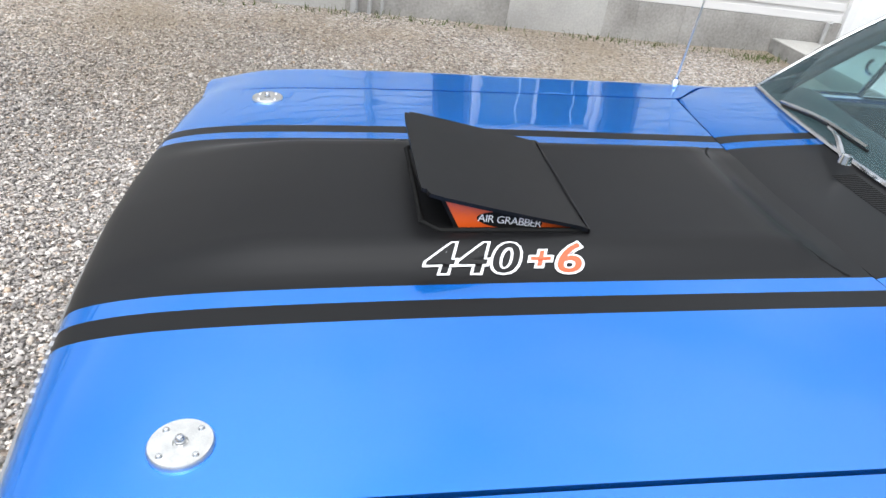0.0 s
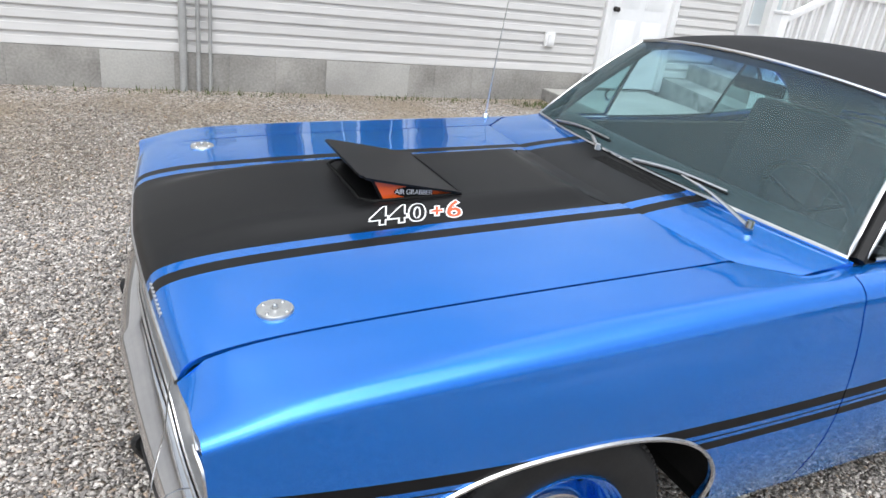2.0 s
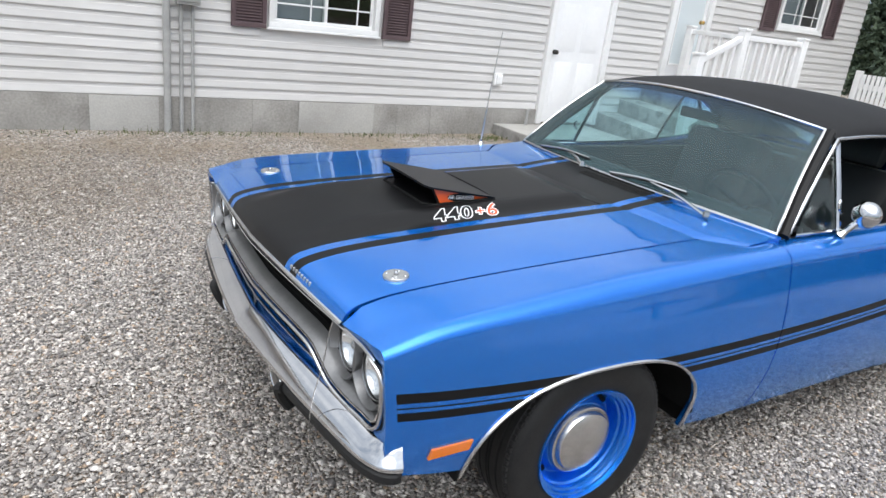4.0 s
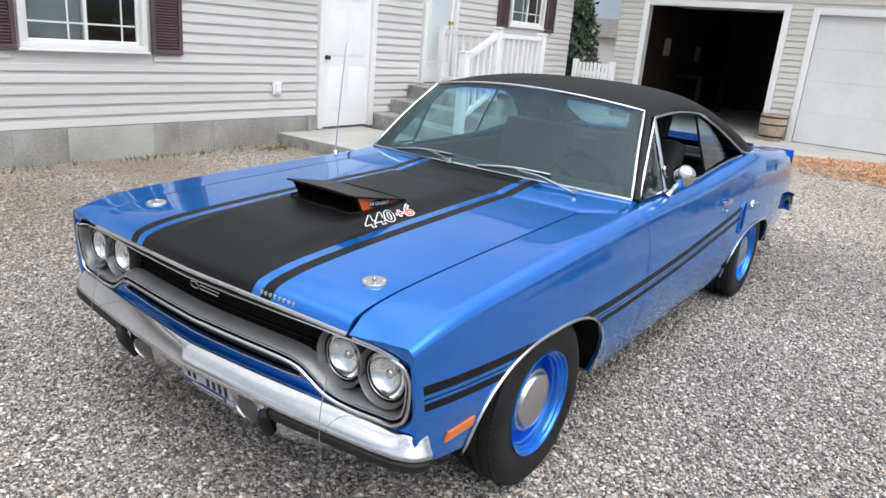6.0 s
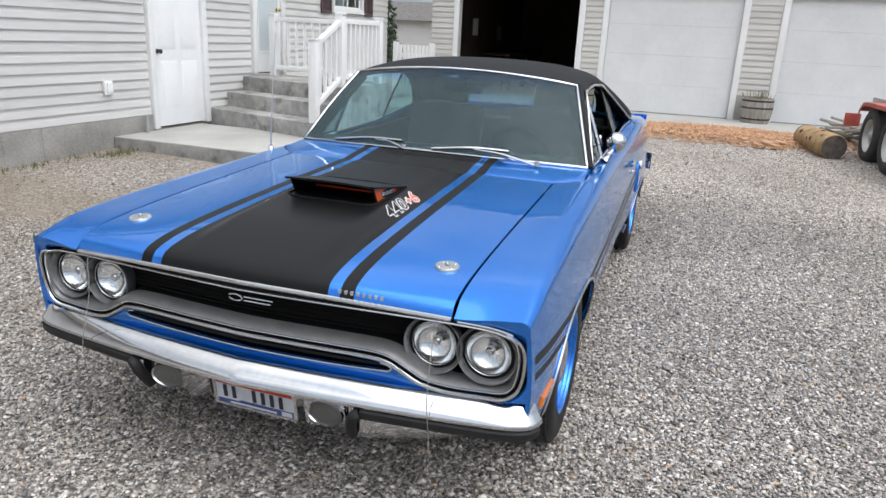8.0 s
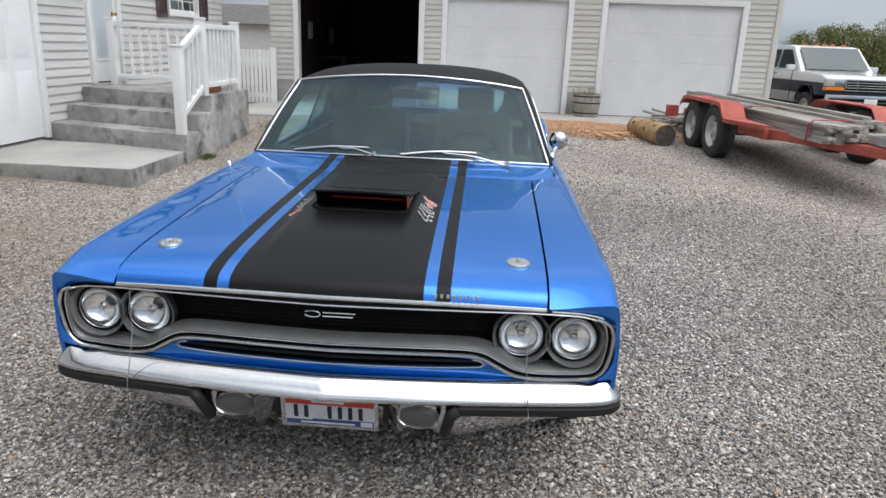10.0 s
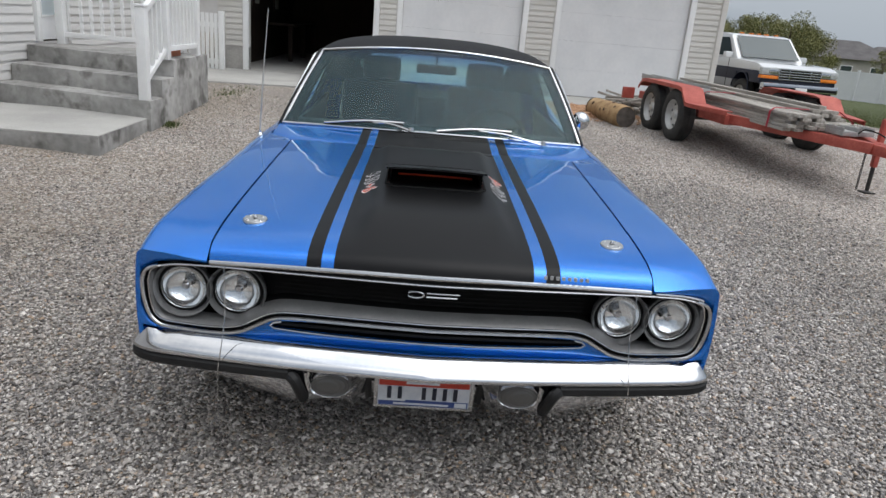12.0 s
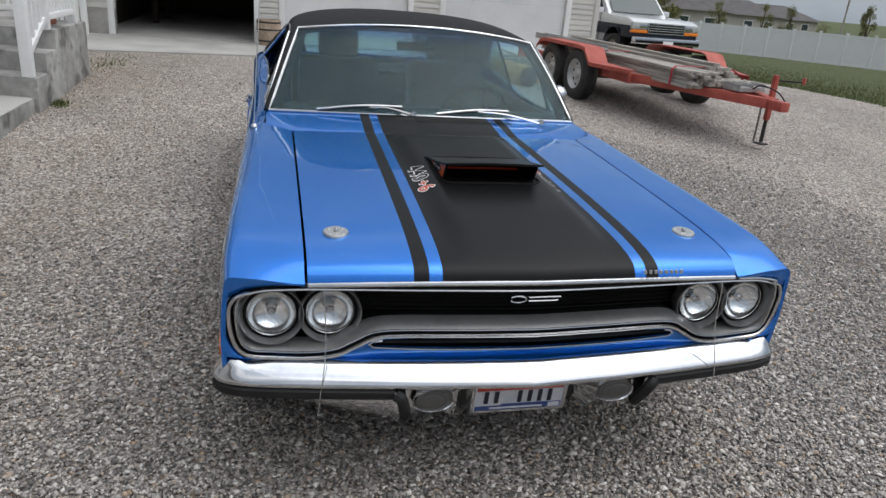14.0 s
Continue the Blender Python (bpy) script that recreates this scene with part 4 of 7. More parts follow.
def columns(x0, x1):
    xs = set(np.linspace(x0, x1, max(4, int((x1 - x0) / 0.05))).round(4))
    xs |= {q for q in np.linspace(0.6, 0.8, 15).round(4) if x0 < q < x1}
    for cx, rx, *_ in (FRONT_ARCH, REAR_ARCH):
        for k in range(0, 33):
            u = math.cos(math.pi * k / 32)
            for q in ((cx + rx * u * 0.9999,) if 0 < k < 32 else (cx + rx * u * 0.9999, cx + rx * u * 1.0005)):
                if x0 < q < x1:
                    xs.add(round(q, 4))
    return sorted(xs)


def panel(name, x0, x1, side, mat, label):
    xs = columns(x0, x1)
    verts, faces = [], []
    for x in xs:
        dx = 0.0
        for y, z in section(x):
            # the nose is rounded in plan and leans back below
            lean = step((-0.45 - x) / 0.34) * (front_line(y, z) - 0.003 + 0.79) if x < -0.45 else 0
            verts.append((x + lean, side * y, z))
    n = len(section(xs[0]))
    for i in range(len(xs) - 1):
        for j in range(n - 1):
            f = (i * n + j, i * n + j + 1, (i + 1) * n + j + 1, (i + 1) * n + j)
            faces.append(f if side > 0 else f[::-1])
    return thick(shape(name, verts, faces, mat, car, label, 50), 0.014)


for side in (-1, 1):
    panel("front_fender", -0.790, 0.905, side, PAINT_SIDE, "blue fender with black double stripe")
    door = panel("door", 0.911, 2.135, side, PAINT_SIDE, "blue door with black double stripe")
    panel("quarter_panel", 2.141, 4.2, side, PAINT_SIDE, "blue rear quarter panel")
    # door handle: pull bar and button
    hb = boxes((1.99, 2.15, side * 0.943 - 0.008, side * 0.943 + 0.008, 0.800, 0.822), (2.00, 2.03, side * 0.935 - 0.012, side * 0.935 + 0.012, 0.797, 0.825), (2.115, 2.15, side * 0.935 - 0.012, side * 0.935 + 0.012, 0.795, 0.827), bevel=0.006)
    part("handle", hb, CHROME, door, "chrome door handle")
    shape("key_lock", *lathe([(0.0, side * 0.008), (0.012, side * 0.008), (0.014, 0)], 14, Matrix.Translation((2.10, side * 0.933, 0.755))), CHROME, door)
    # arch trims
    for cx, rx, z0, h in (FRONT_ARCH, REAR_ARCH):
        us = [math.cos(math.pi * k / 40) for k in range(41)]
        line = [(cx + rx * u * 0.9999, side * (side_y(cx + rx * u, max(arch_z(cx + rx * u * 0.9999), 0.3)) + 0.003), max(arch_z(cx + rx * u * 0.9999), z0)) for u in us]
        line = [(line[0][0], line[0][1] - side * 0.015, sill(line[0][0]))] + line + [(line[-1][0], line[-1][1] - side * 0.015, sill(line[-1][0]))]
        shape("arch_trim", *rod(line, 0.0065, 6), BRIGHT, car, "bright wheel arch trim")
        # dark wheel housing
        hv, hf = [], []
        for k in range(17):
            u = math.cos(math.pi * k / 16)
            for yy in (0.55, 0.93):
                hv.append((cx + rx * u * 1.02, side * yy, max(z0 - 0.06, z0 + (h + 0.01) * (1 - abs(u) ** 2.6) ** (1 / 2.2))))
        hf = [(2 * k, 2 * k + 1, 2 * k + 3, 2 * k + 2) for k in range(16)] + [tuple(2 * k for k in range(17))]
        thick(shape("wheel_housing", hv, hf, BLACK, car), 0.01)
    # side marker lamp
    mk = [(-0.606, 0.457), (-0.478, 0.462), (-0.470, 0.493), (-0.598, 0.488)]
    mv = [(x, side * (side_y(x, z) + d), z) for d in (-0.004, 0.007) for x, z in mk]
    marker = shape("side_marker", mv, [(4, 5, 6, 7), (0, 1, 5, 4), (1, 2, 6, 5), (2, 3, 7, 6), (3, 0, 4, 7)], ORANGE_LENS, car, "amber side marker lamp", smooth=False)
    # recess in the quarter panel at the stripe's end, and the badge behind it
    bm = bmesh.new()
    qx = 2.46
    for dx, z in ((0, 0.735), (0.055, 0.735), (0.03, 0.585), (-0.04, 0.585)):
        bm.verts.new((qx + dx, side * (side_y(qx, z) + 0.003), z))
    bm.faces.new(bm.verts)
    r = bmesh.ops.extrude_face_region(bm, geom=bm.faces[:])
    for v in r["geom"]:
        if isinstance(v, bmesh.types.BMVert):
            v.co.y -= side * 0.02
            v.co.x += 0.004
    part("quarter_scoop", bm, BLACK, car, "dark body-side scoop slot")
    frame_line = [(qx + dx, side * (side_y(qx, z) + 0.004), z) for dx, z in ((0, 0.74), (0.06, 0.735), (0.035, 0.58), (-0.045, 0.58))]
    shape("scoop_lip", *rod(spline(frame_line, 5, True), 0.006, 6, True), PAINT, car)
    bl = [(2.60, 0.715), (2.66, 0.715), (2.64, 0.69), (2.68, 0.735), (2.72, 0.69), (2.70, 0.715), (2.79, 0.715)]
    shape("badge", *rod([(x, side * (side_y(x, z) + 0.004), z) for x, z in bl], 0.007, 6), CHROME, car, "small bright badge of joined strokes")

# hood
us = [nose_x(0) + (0.575 - nose_x(0)) * t for t in np.concatenate([np.linspace(0, 0.12, 12), np.linspace(0.14, 1, 34)])]
ys = np.linspace(-0.692, 0.692, 85)


def hood_rear(y):
    return 0.542 + 0.075 * (abs(y) / 0.7) ** 1.6


def hood_point(t, y, lift=0.0):
    x = nose_x(y) + (hood_rear(y) - nose_x(y)) * t
    return (x, y, hood_z(x, y) + lift)


ts = np.concatenate([[0, 0.002, 0.005, 0.009, 0.014, 0.020, 0.028], np.linspace(0.04, 0.12, 7), np.linspace(0.145, 1, 34)])
v, f = sheet(lambda t, y: hood_point(t, y), ts, ys)
hood = thick(shape("hood", v, [q[::-1] for q in f], PAINT_HOOD, car, "blue hood with wide satin black centre stripe", 60), 0.012)
# bright strip along the hood's front edge and the fenders' front edge
edge = [(nose_x(y) + 0.001, y, hood_z(nose_x(y), y) - 0.007) for y in np.linspace(-0.69, 0.69, 41)]
shape("front_edge_trim", *rod(edge, 0.008, 8), BRIGHT, hood, "bright strip along the hood edge")
# hood pins
PINPLATE = noisy("pin_plate", (0.58, 0.58, 0.57), (0.74, 0.74, 0.72), 60, 0.34, 1.0, 0.05, 0.001)
for y in (-0.602, 0.598):
    x, z = -0.572, hood_z(-0.572, y)
    tilt = Matrix.Translation((x, y, z)) @ Euler((radians(90), 0, 0)).to_matrix().to_4x4() @ Euler((0, 0, radians(4))).to_matrix().to_4x4()
    plate = shape("hood_pin_plate", *lathe([(0.0, 0.003), (0.0085, 0.003), (0.0095, 0.006), (0.0375, 0.006), (0.0395, 0.003), (0.0395, -0.003)], 32, tilt), PINPLATE, hood, "round scuffed hood pin plate")
    shape("pin", *lathe([(0.0, 0.017), (0.004, 0.016), (0.0068, 0.012), (0.0068, 0.008), (0.005, 0.0)], 14, tilt), CHROME, plate)
    for k in range(4):
        a = math.pi / 4 + k * math.pi / 2
        shape("screw", *lathe([(0.0, 0.009), (0.003, 0.0085), (0.0045, 0.006)], 10, tilt @ Matrix.Translation((0.029 * math.cos(a), 0, 0.029 * math.sin(a)))), BRIGHT, plate)
    # lanyard cable, hanging from behind the hood edge over the bumper, with its clip
    s = 1 if y > 0 else -1
    ny = 0.645 * s
    cable = spline([(-0.765, ny, 0.775), (-0.785, ny, 0.74), (-0.80, ny - 0.005 * s, 0.62), (-0.825, ny, 0.52), (-0.835, ny + 0.01 * s, 0.44), (-0.825, ny + 0.015 * s, 0.33), (-0.822, ny + 0.015 * s, 0.27)], 6)
    lan = shape("hood_pin_cable", *rod(cable, 0.0016, 6), BRIGHT, car, "thin wire hood pin cable hanging over the bumper")
    clip = spline([(-0.822, ny + 0.015 * s, 0.275), (-0.822, ny + 0.022 * s, 0.255), (-0.822, ny + 0.018 * s, 0.225), (-0.822, ny + 0.010 * s, 0.235), (-0.822, ny + 0.012 * s, 0.262)], 5, True)
    shape("clip", *rod(clip, 0.002, 6, True), CHROME, lan)

# scoop in the hood: rim, raised flap, side cheeks
scoop = thing("hood_scoop", "", "")
scoop.parent = car
SX0, SX1, SY = -0.247, 0.036, 0.189
rim_pts = []
for x, y in ((SX0, -SY + 0.03), (SX0, SY - 0.03), (SX0 + 0.03, SY), (SX1, SY), (SX1, -SY), (SX0 + 0.03, -SY)):
    rim_pts.append((x, y, hood_z(x, y) + 0.003))
dense = []
for a, b in zip(rim_pts, rim_pts[1:] + rim_pts[:1]):
    for k in range(6):
        x, y = a[0] + (b[0] - a[0]) * k / 6, a[1] + (b[1] - a[1]) * k / 6
        dense.append((x, y, hood_z(x, y) + 0.0005))
shape("scoop_rim", *rod(dense, 0.0055, 8, True), BLACK, scoop, "black rubber scoop rim")


def flap_z(x):
    return hood_z(SX1, 0) + 0.010 + (0.048) * (SX1 - x) / (SX1 - SX0 + 0.01)


fl = [(SX0 - 0.012, -SY + 0.045), (SX0 - 0.012, SY - 0.045), (SX0, SY - 0.012), (SX0 + 0.03, SY + 0.004), (SX1 - 0.01, SY + 0.004), (SX1 + 0.004, SY - 0.02), (SX1 + 0.004, -SY + 0.02), (SX1 - 0.01, -SY - 0.004), (SX0 + 0.03, -SY - 0.004), (SX0, -SY + 0.012)]
fl = [tuple(q) for q in spline([(x, y) for x, y in fl], 3, True)]
vtop = [(x, y, flap_z(x) + 0.005 - 0.25 * (y / SY) ** 2 * 0.02) for x, y in fl]
vbot = [(x, y, z - 0.007) for x, y, z in vtop]
n = len(fl)
flap = shape("scoop_flap", vtop + vbot, [tuple(range(n))[::-1], tuple(range(n, 2 * n))] + [(i, (i + 1) % n, n + (i + 1) % n, n + i) for i in range(n)], BLACKPAINT, scoop, "raised satin black scoop flap", 40)
WHITE_DECAL = material("white_decal", (0.78, 0.78, 0.78), 0.4)
DARKRED = material("dark_red", (0.62, 0.06, 0.018), 0.5)
DECAL = material("orange_decal", (0.72, 0.10, 0.012), 0.35, 0, 0.3)
for s in (-1, 1):
    y = s * (SY - 0.012)
    cheek = [(SX0 + 0.075, y, hood_z(SX0, y) - 0.03), (SX1 - 0.005, y, hood_z(SX1, y) - 0.01), (SX1 - 0.005, y, flap_z(SX1) - 0.004), (SX0 + 0.02, y, flap_z(SX0 + 0.02) - 0.006)]
    cv = cheek + [(a, b - s * 0.006, c) for a, b, c in cheek]
    ck = shape("scoop_cheek", cv, [(0, 1, 2, 3), (7, 6, 5, 4), (0, 4, 5, 1), (1, 5, 6, 2), (2, 6, 7, 3), (3, 7, 4, 0)], BLACK, scoop, "scoop side with an orange-red decal", smooth=False)
    shape("decal_field", [(a + (0.008 if a < -0.1 else 0), b + s * 0.0012, c) for a, b, c in cheek], [(0, 1, 2, 3)], DECAL, ck, "orange-red decal", smooth=False)
    oval = [(-0.095 + 0.060 * math.cos(a), y + s * 0.002, 0.950 + 0.0165 * math.sin(a) - 0.05 * 0.060 * math.cos(a)) for a in np.linspace(0, 2 * math.pi, 28, endpoint=False)]
    shape("decal_oval", oval, [tuple(range(28))], BLACK, ck, smooth=False)
    lettering("decal_text", "AIR GRABBER", 0.021, WHITE_DECAL, ck, lambda u, w, h, s=s, y=y: (-0.095 + u * (1 if s < 0 else -1), y + s * 0.0035, 0.950 + w - 0.05 * u * (1 if s < 0 else -1)), space=0.9)
shape("scoop_throat", *sheet(lambda u, w: (SX0 + 0.02 + u * 0.3, w, hood_z(SX0, 0) - 0.025 - 0.02 * u), [0, 1], [-SY, SY]), BLACK, scoop)
thick(shape("scoop_fin", *sheet(lambda u, w: (-0.100 + 0.03 * u, w, 0.900 + 0.042 * u), [0, 1], [-SY + 0.04, SY - 0.04]), DARKRED, scoop, "dark red baffle deep in the scoop"), 0.004)

# engine figures on both flanks of the bulge
ORANGE_DECAL = material("orange_figures", (0.62, 0.085, 0.025), 0.4)
for s in (-1, 1):
    def on_bulge(u, w, h, s=s, up=0.002):
        x = -0.120 + (u if s < 0 else -u)
        y = s * (0.252 - w)
        return (x, y, hood_z(x, y) + up + h)
    for body, du, big, mat in (("440", -0.053, 0.080, BLACKPAINT), ("+", 0.064, 0.056, ORANGE_DECAL), ("6", 0.114, 0.080, ORANGE_DECAL)):
        for off, up, m2 in ((0.0045, 0.0022, WHITE_DECAL), (0.0008, 0.0032, mat)):
            lettering("engine_figure", body, big, m2, hood, lambda u, w, h, s=s, du=du, up=up: on_bulge(u * 1.25 + du, w * 0.9, h, s, up), "engine figures with white outline" if m2 is WHITE_DECAL else "", 0.25, off, 1.10)

GREYPLATE = noisy("nameplate_grey", (0.35, 0.36, 0.38), (0.55, 0.55, 0.56), 200, 0.35, 0.6, 0)
# front name plate strokes at the hood edge, and centre badge strokes on the grille
for k in range(8):
    y = -0.345 - 0.019 * k
    x = nose_x(y)
    part("nameplate_bar", boxes((x + 0.004, x + 0.011, y - 0.005, y + 0.005, hood_z(x + 0.004, y) - 0.002, hood_z(x + 0.010, y) - 0.0004), bevel=0.001), GREYPLATE, hood)

# cowl behind the hood
def glass_foot(y):
    return 0.815 + 0.125 * (abs(y) / 0.8) ** 2, 0.968 - 0.022 * (abs(y) / 0.8) ** 2


def cowl_point(t, y):
    x0 = hood_rear(y) + 0.009
    z0 = hood_base(x0) + 0.020 * (1 - (min(abs(y), 0.7) / 0.7) ** 2) - 0.004
    if abs(y) > 0.694:
        x0 = hood_rear(0.694) + 0.007 + (abs(y) - 0.694) * 1.05
        z0 = inner_z(x0) - 0.002
    x1, z1 = glass_foot(y)
    return (x0 + (x1 - x0) * t, y, z0 + (z1 - z0) * t**0.8)


v, f = sheet(cowl_point, np.linspace(0, 1, 10), np.linspace(-0.815, 0.815, 75))
cowl = thick(shape("cowl_panel", v, [q[::-1] for q in f], PAINT_HOOD, car, "cowl panel carrying on the hood stripe", 60), 0.012)
# seam behind the bulge, and the fresh-air slits in the cowl
shape("hood_rear_lip", *rod([(0.462 + 0.05 * (abs(y) / 0.28) ** 4, y, hood_z(0.462 + 0.05 * (abs(y) / 0.28) ** 4, y) - 0.0008) for y in np.linspace(-0.285, 0.285, 45)], 0.0036, 8), BLACK, hood)
for k in range(58):
    y = 0.10 - 0.0088 * k
    a_, b_ = Vector(cowl_point(0.66, y)), Vector(cowl_point(0.88, y))
    shape("vent_slit", *rod([a_ + Vector((0, 0, 0.0004)), b_ + Vector((0, 0, 0.0004))], 0.0021, 4, flat=0.6), BLACK, cowl)

# windshield, roof
def screen(u, w):
    """u: 0 foot to 1 head, w: -1 to 1 across."""
    y0, y1 = 0.80 * w, 0.648 * w
    x0, z0 = glass_foot(y0)
    x1, z1 = 1.225 + 0.09 * w * w, 1.368 - 0.052 * w * w
    b = 0.02 * math.sin(math.pi * u)
    return (x0 + (x1 - x0) * u - b * 0.6, y0 + (y1 - y0) * u, z0 + (z1 - z0) * u + b * 0.5)


v, f = sheet(screen, np.linspace(0, 1, 14), np.linspace(-1, 1, 31))
ws = thick(shape("windshield", v, f, SCREEN, car, "tinted windshield"), 0.005)
ws.visible_shadow = False
loop = [screen(0, w) for w in np.linspace(-1, 1, 31)] + [screen(u, 1) for u in np.linspace(0.05, 0.95, 10)] + [screen(1, w) for w in np.linspace(1, -1, 31)] + [screen(u, -1) for u in np.linspace(0.95, 0.05, 10)]
shape("windshield_trim", *rod([(a - 0.005, b, c + 0.005) for a, b, c in loop], 0.0075, 8, True), BRIGHT, car, "chrome windshield trim")

roof_z = curve([1.2, 1.5, 1.8, 2.2, 2.5, 2.8, 3.0, 3.2], [1.366, 1.408, 1.424, 1.408, 1.352, 1.215, 1.105, 1.01])
gut_z = curve([1.2, 1.34, 1.7, 2.0, 2.12, 2.25, 2.45, 2.65, 3.2], [1.262, 1.292, 1.305, 1.292, 1.272, 1.230, 1.140, 1.036, 1.0])
gut_y = curve([1.2, 1.34, 1.7, 2.12, 2.4, 2.70, 3.0, 3.2], [0.71, 0.690, 0.680, 0.686, 0.745, 0.838, 0.80, 0.68])


def roof_point(x, a):
    """a: 0 at the gutter to 1 in the middle of the roof."""
    yg, zg, zc = gut_y(x), gut_z(x), roof_z(x)
    p = math.pi / 2 * a
    y = yg * math.cos(p) ** 0.82
    z = zg + max(zc - zg, 0.004) * math.sin(p) ** 0.92
    return y, z


def head_x(x, y):
    """The roof's front edge follows the windshield's head."""
    return x + max(0, 1.235 + 0.088 * (y / 0.668) ** 2 - 1.24) * max(0, 1 - (x - 1.24) / 0.5)


rx = np.concatenate([np.linspace(1.24, 2.5, 30), np.linspace(2.54, 3.2, 18)])
aa = np.linspace(0, 1, 22)
verts, faces = [], []
idx = {}
def rv(i, j, s):
    key = (i, j, s if j < len(aa) - 1 else 0)
    if key not in idx:
        y, z = roof_point(rx[i], aa[j])
        idx[key] = len(verts)
        verts.append((head_x(rx[i], y), s * y, z))
    return idx[key]
gverts, gfaces, gidx = [], [], {}
for i in range(len(rx) - 1):
    for j in range(len(aa) - 1):
        for s in (-1, 1):
            q = [(i, j), (i, j + 1), (i + 1, j + 1), (i + 1, j)]
            if s < 0:
                q = q[::-1]
            y, z = roof_point((rx[i] + rx[i + 1]) / 2, (aa[j] + aa[j + 1]) / 2)
            xm = (rx[i] + rx[i + 1]) / 2
            if xm > 2.52 and y < 0.60 - 0.1 * (xm - 2.52):
                ids = []
                for a, b in q:
                    yy, zz = roof_point(rx[a], aa[b])
                    k = (a, b, s if b < len(aa) - 1 else 0)
                    if k not in gidx:
                        gidx[k] = len(gverts)
                        gverts.append((rx[a], s * yy, zz - 0.006))
                    ids.append(gidx[k])
                gfaces.append(ids)
            else:
                faces.append([rv(a, b, s) for a, b in q])
roof = thick(shape("roof", verts, faces, VINYL, car, "black grained vinyl roof", 50), 0.035)
bl = thick(shape("rear_window", gverts, gfaces, GLASS, car), 0.004)
bl.visible_shadow = False

for s in (-1, 1):
    # windshield pillar, drip rail, window frames and glass
    pil = [screen(u, s * 1.0) for u in np.linspace(0, 1, 8)]
    pil2 = [(a + 0.028, b + s * 0.006, c - 0.006) for a, b, c in pil]
    shape("windshield_pillar", *rod(pil2, 0.024, 8), BLACKPAINT, car, "black windshield pillar")
    v, f = sheet(lambda u, k: tuple(np.array(screen(u, s * (0.995 - 0.055 * k))) + (0.022, 0, -0.022 - 0.01 * k)), np.linspace(0, 1, 9), [0, 0.5, 1])
    thick(shape("pillar_trim", v, f, BLACK, car, "dark inner pillar trim"), 0.012)
    drip = [(0.985 + (1.335 - 0.985) * u, s * (0.815 + (0.696 - 0.815) * u), 0.955 + (1.292 - 0.955) * u + 0.012 * math.sin(math.pi * u)) for u in np.linspace(0, 1, 9)]
    drip += [(x, s * (gut_y(x) + 0.006), gut_z(x)) for x in np.linspace(1.40, 2.65, 28)]
    drip += [(2.74, s * 0.838, 1.028), (2.82, s * 0.83, 1.024)]
    shape("drip_rail", *rod(drip, 0.0085, 7), CHROME, car, "chrome drip rail")
    vf = [(1.03, s * 0.815, 0.942), (1.318, s * 0.818, 0.948), (1.352, s * 0.715, 1.272), (1.03, s * 0.815, 0.942)]
    vt = [(1.318, s * 0.818, 0.944), (1.335, s * 0.757, 1.11), (1.352, s * 0.690, 1.276)]
    vent = shape("vent_window", [(1.04, s * 0.812, 0.948), (1.318, s * 0.815, 0.948), (1.350, s * 0.689, 1.268), (1.318, s * 0.701, 1.255)], [(0, 1, 2, 3)], GLASS, car)
    vent.visible_shadow = False
    thick(vent, 0.004)
    shape("vent_frame", *rod(vt, 0.011, 7), CHROME, vent, "chrome vent window post")
    shape("vent_sill", *rod([(1.03, s * 0.815, 0.946), (1.318, s * 0.818, 0.950)], 0.007, 6), CHROME, vent)
    shape("vent_latch", *rod(spline([(1.30, s * 0.80, 1.07), (1.29, s * 0.805, 1.055), (1.30, s * 0.81, 1.03), (1.32, s * 0.81, 1.02)], 4), 0.006, 6), CHROME, vent)
    belt = [(x, s * (0.810 if x < 2.4 else 0.810 + (x - 2.4) * 0.1), crest(x) + 0.006) for x in np.linspace(1.33, 2.62, 20)]
    shape("belt_moulding", *rod(belt, 0.007, 6), BRIGHT, car, "bright belt moulding")
    qp = [(1.99, 0.965), (2.60, 1.022), (2.44, 1.122), (2.26, 1.205), (2.12, 1.256), (2.03, 1.275), (2.0, 1.12)]
    qw = shape("quarter_window", [(x, s * (0.805 - 0.118 * (z - 0.96) / 0.3), z) for x, z in qp], [tuple(range(7))], GLASS, car, smooth=False)
    qw.visible_shadow = False
    thick(qw, 0.004)
    shape("quarter_window_edge", *rod([(x, s * (0.805 - 0.118 * (z - 0.96) / 0.3), z) for x, z in (qp[0], qp[6], qp[5])], 0.007, 6), BLACK, qw)

# deck, tail panel, rear bumper
def deck(x, w):
    e = inner_edge(x) + 0.004
    return (x, e * w, crest(x) + 0.008 + 0.018 * (1 - w * w))


v, f = sheet(deck, np.linspace(3.02, 4.2, 20), np.linspace(-1, 1, 21))
thick(shape("trunk_lid", v, [q[::-1] for q in f], PAINT, car, "blue trunk lid", 60), 0.014)
tail = [(y, z) for y in np.linspace(-0.84, 0.84, 17) for z in (0.42, 0.6, 0.78, 0.925)]
v, f = sheet(lambda y, z: (4.2 + 0.02 * math.sin((z - 0.4) * 6), y, z), np.linspace(-0.85, 0.85, 13), [0.40, 0.55, 0.7, 0.85, 0.93])
thick(shape("tail_panel", v, f, PAINT, car), 0.02)
rb = spline([(4.05, 0.95), (4.2, 0.93), (4.28, 0.8), (4.30, 0.4), (4.30, 0), (4.30, -0.4), (4.28, -0.8), (4.2, -0.93), (4.05, -0.95)], 5)
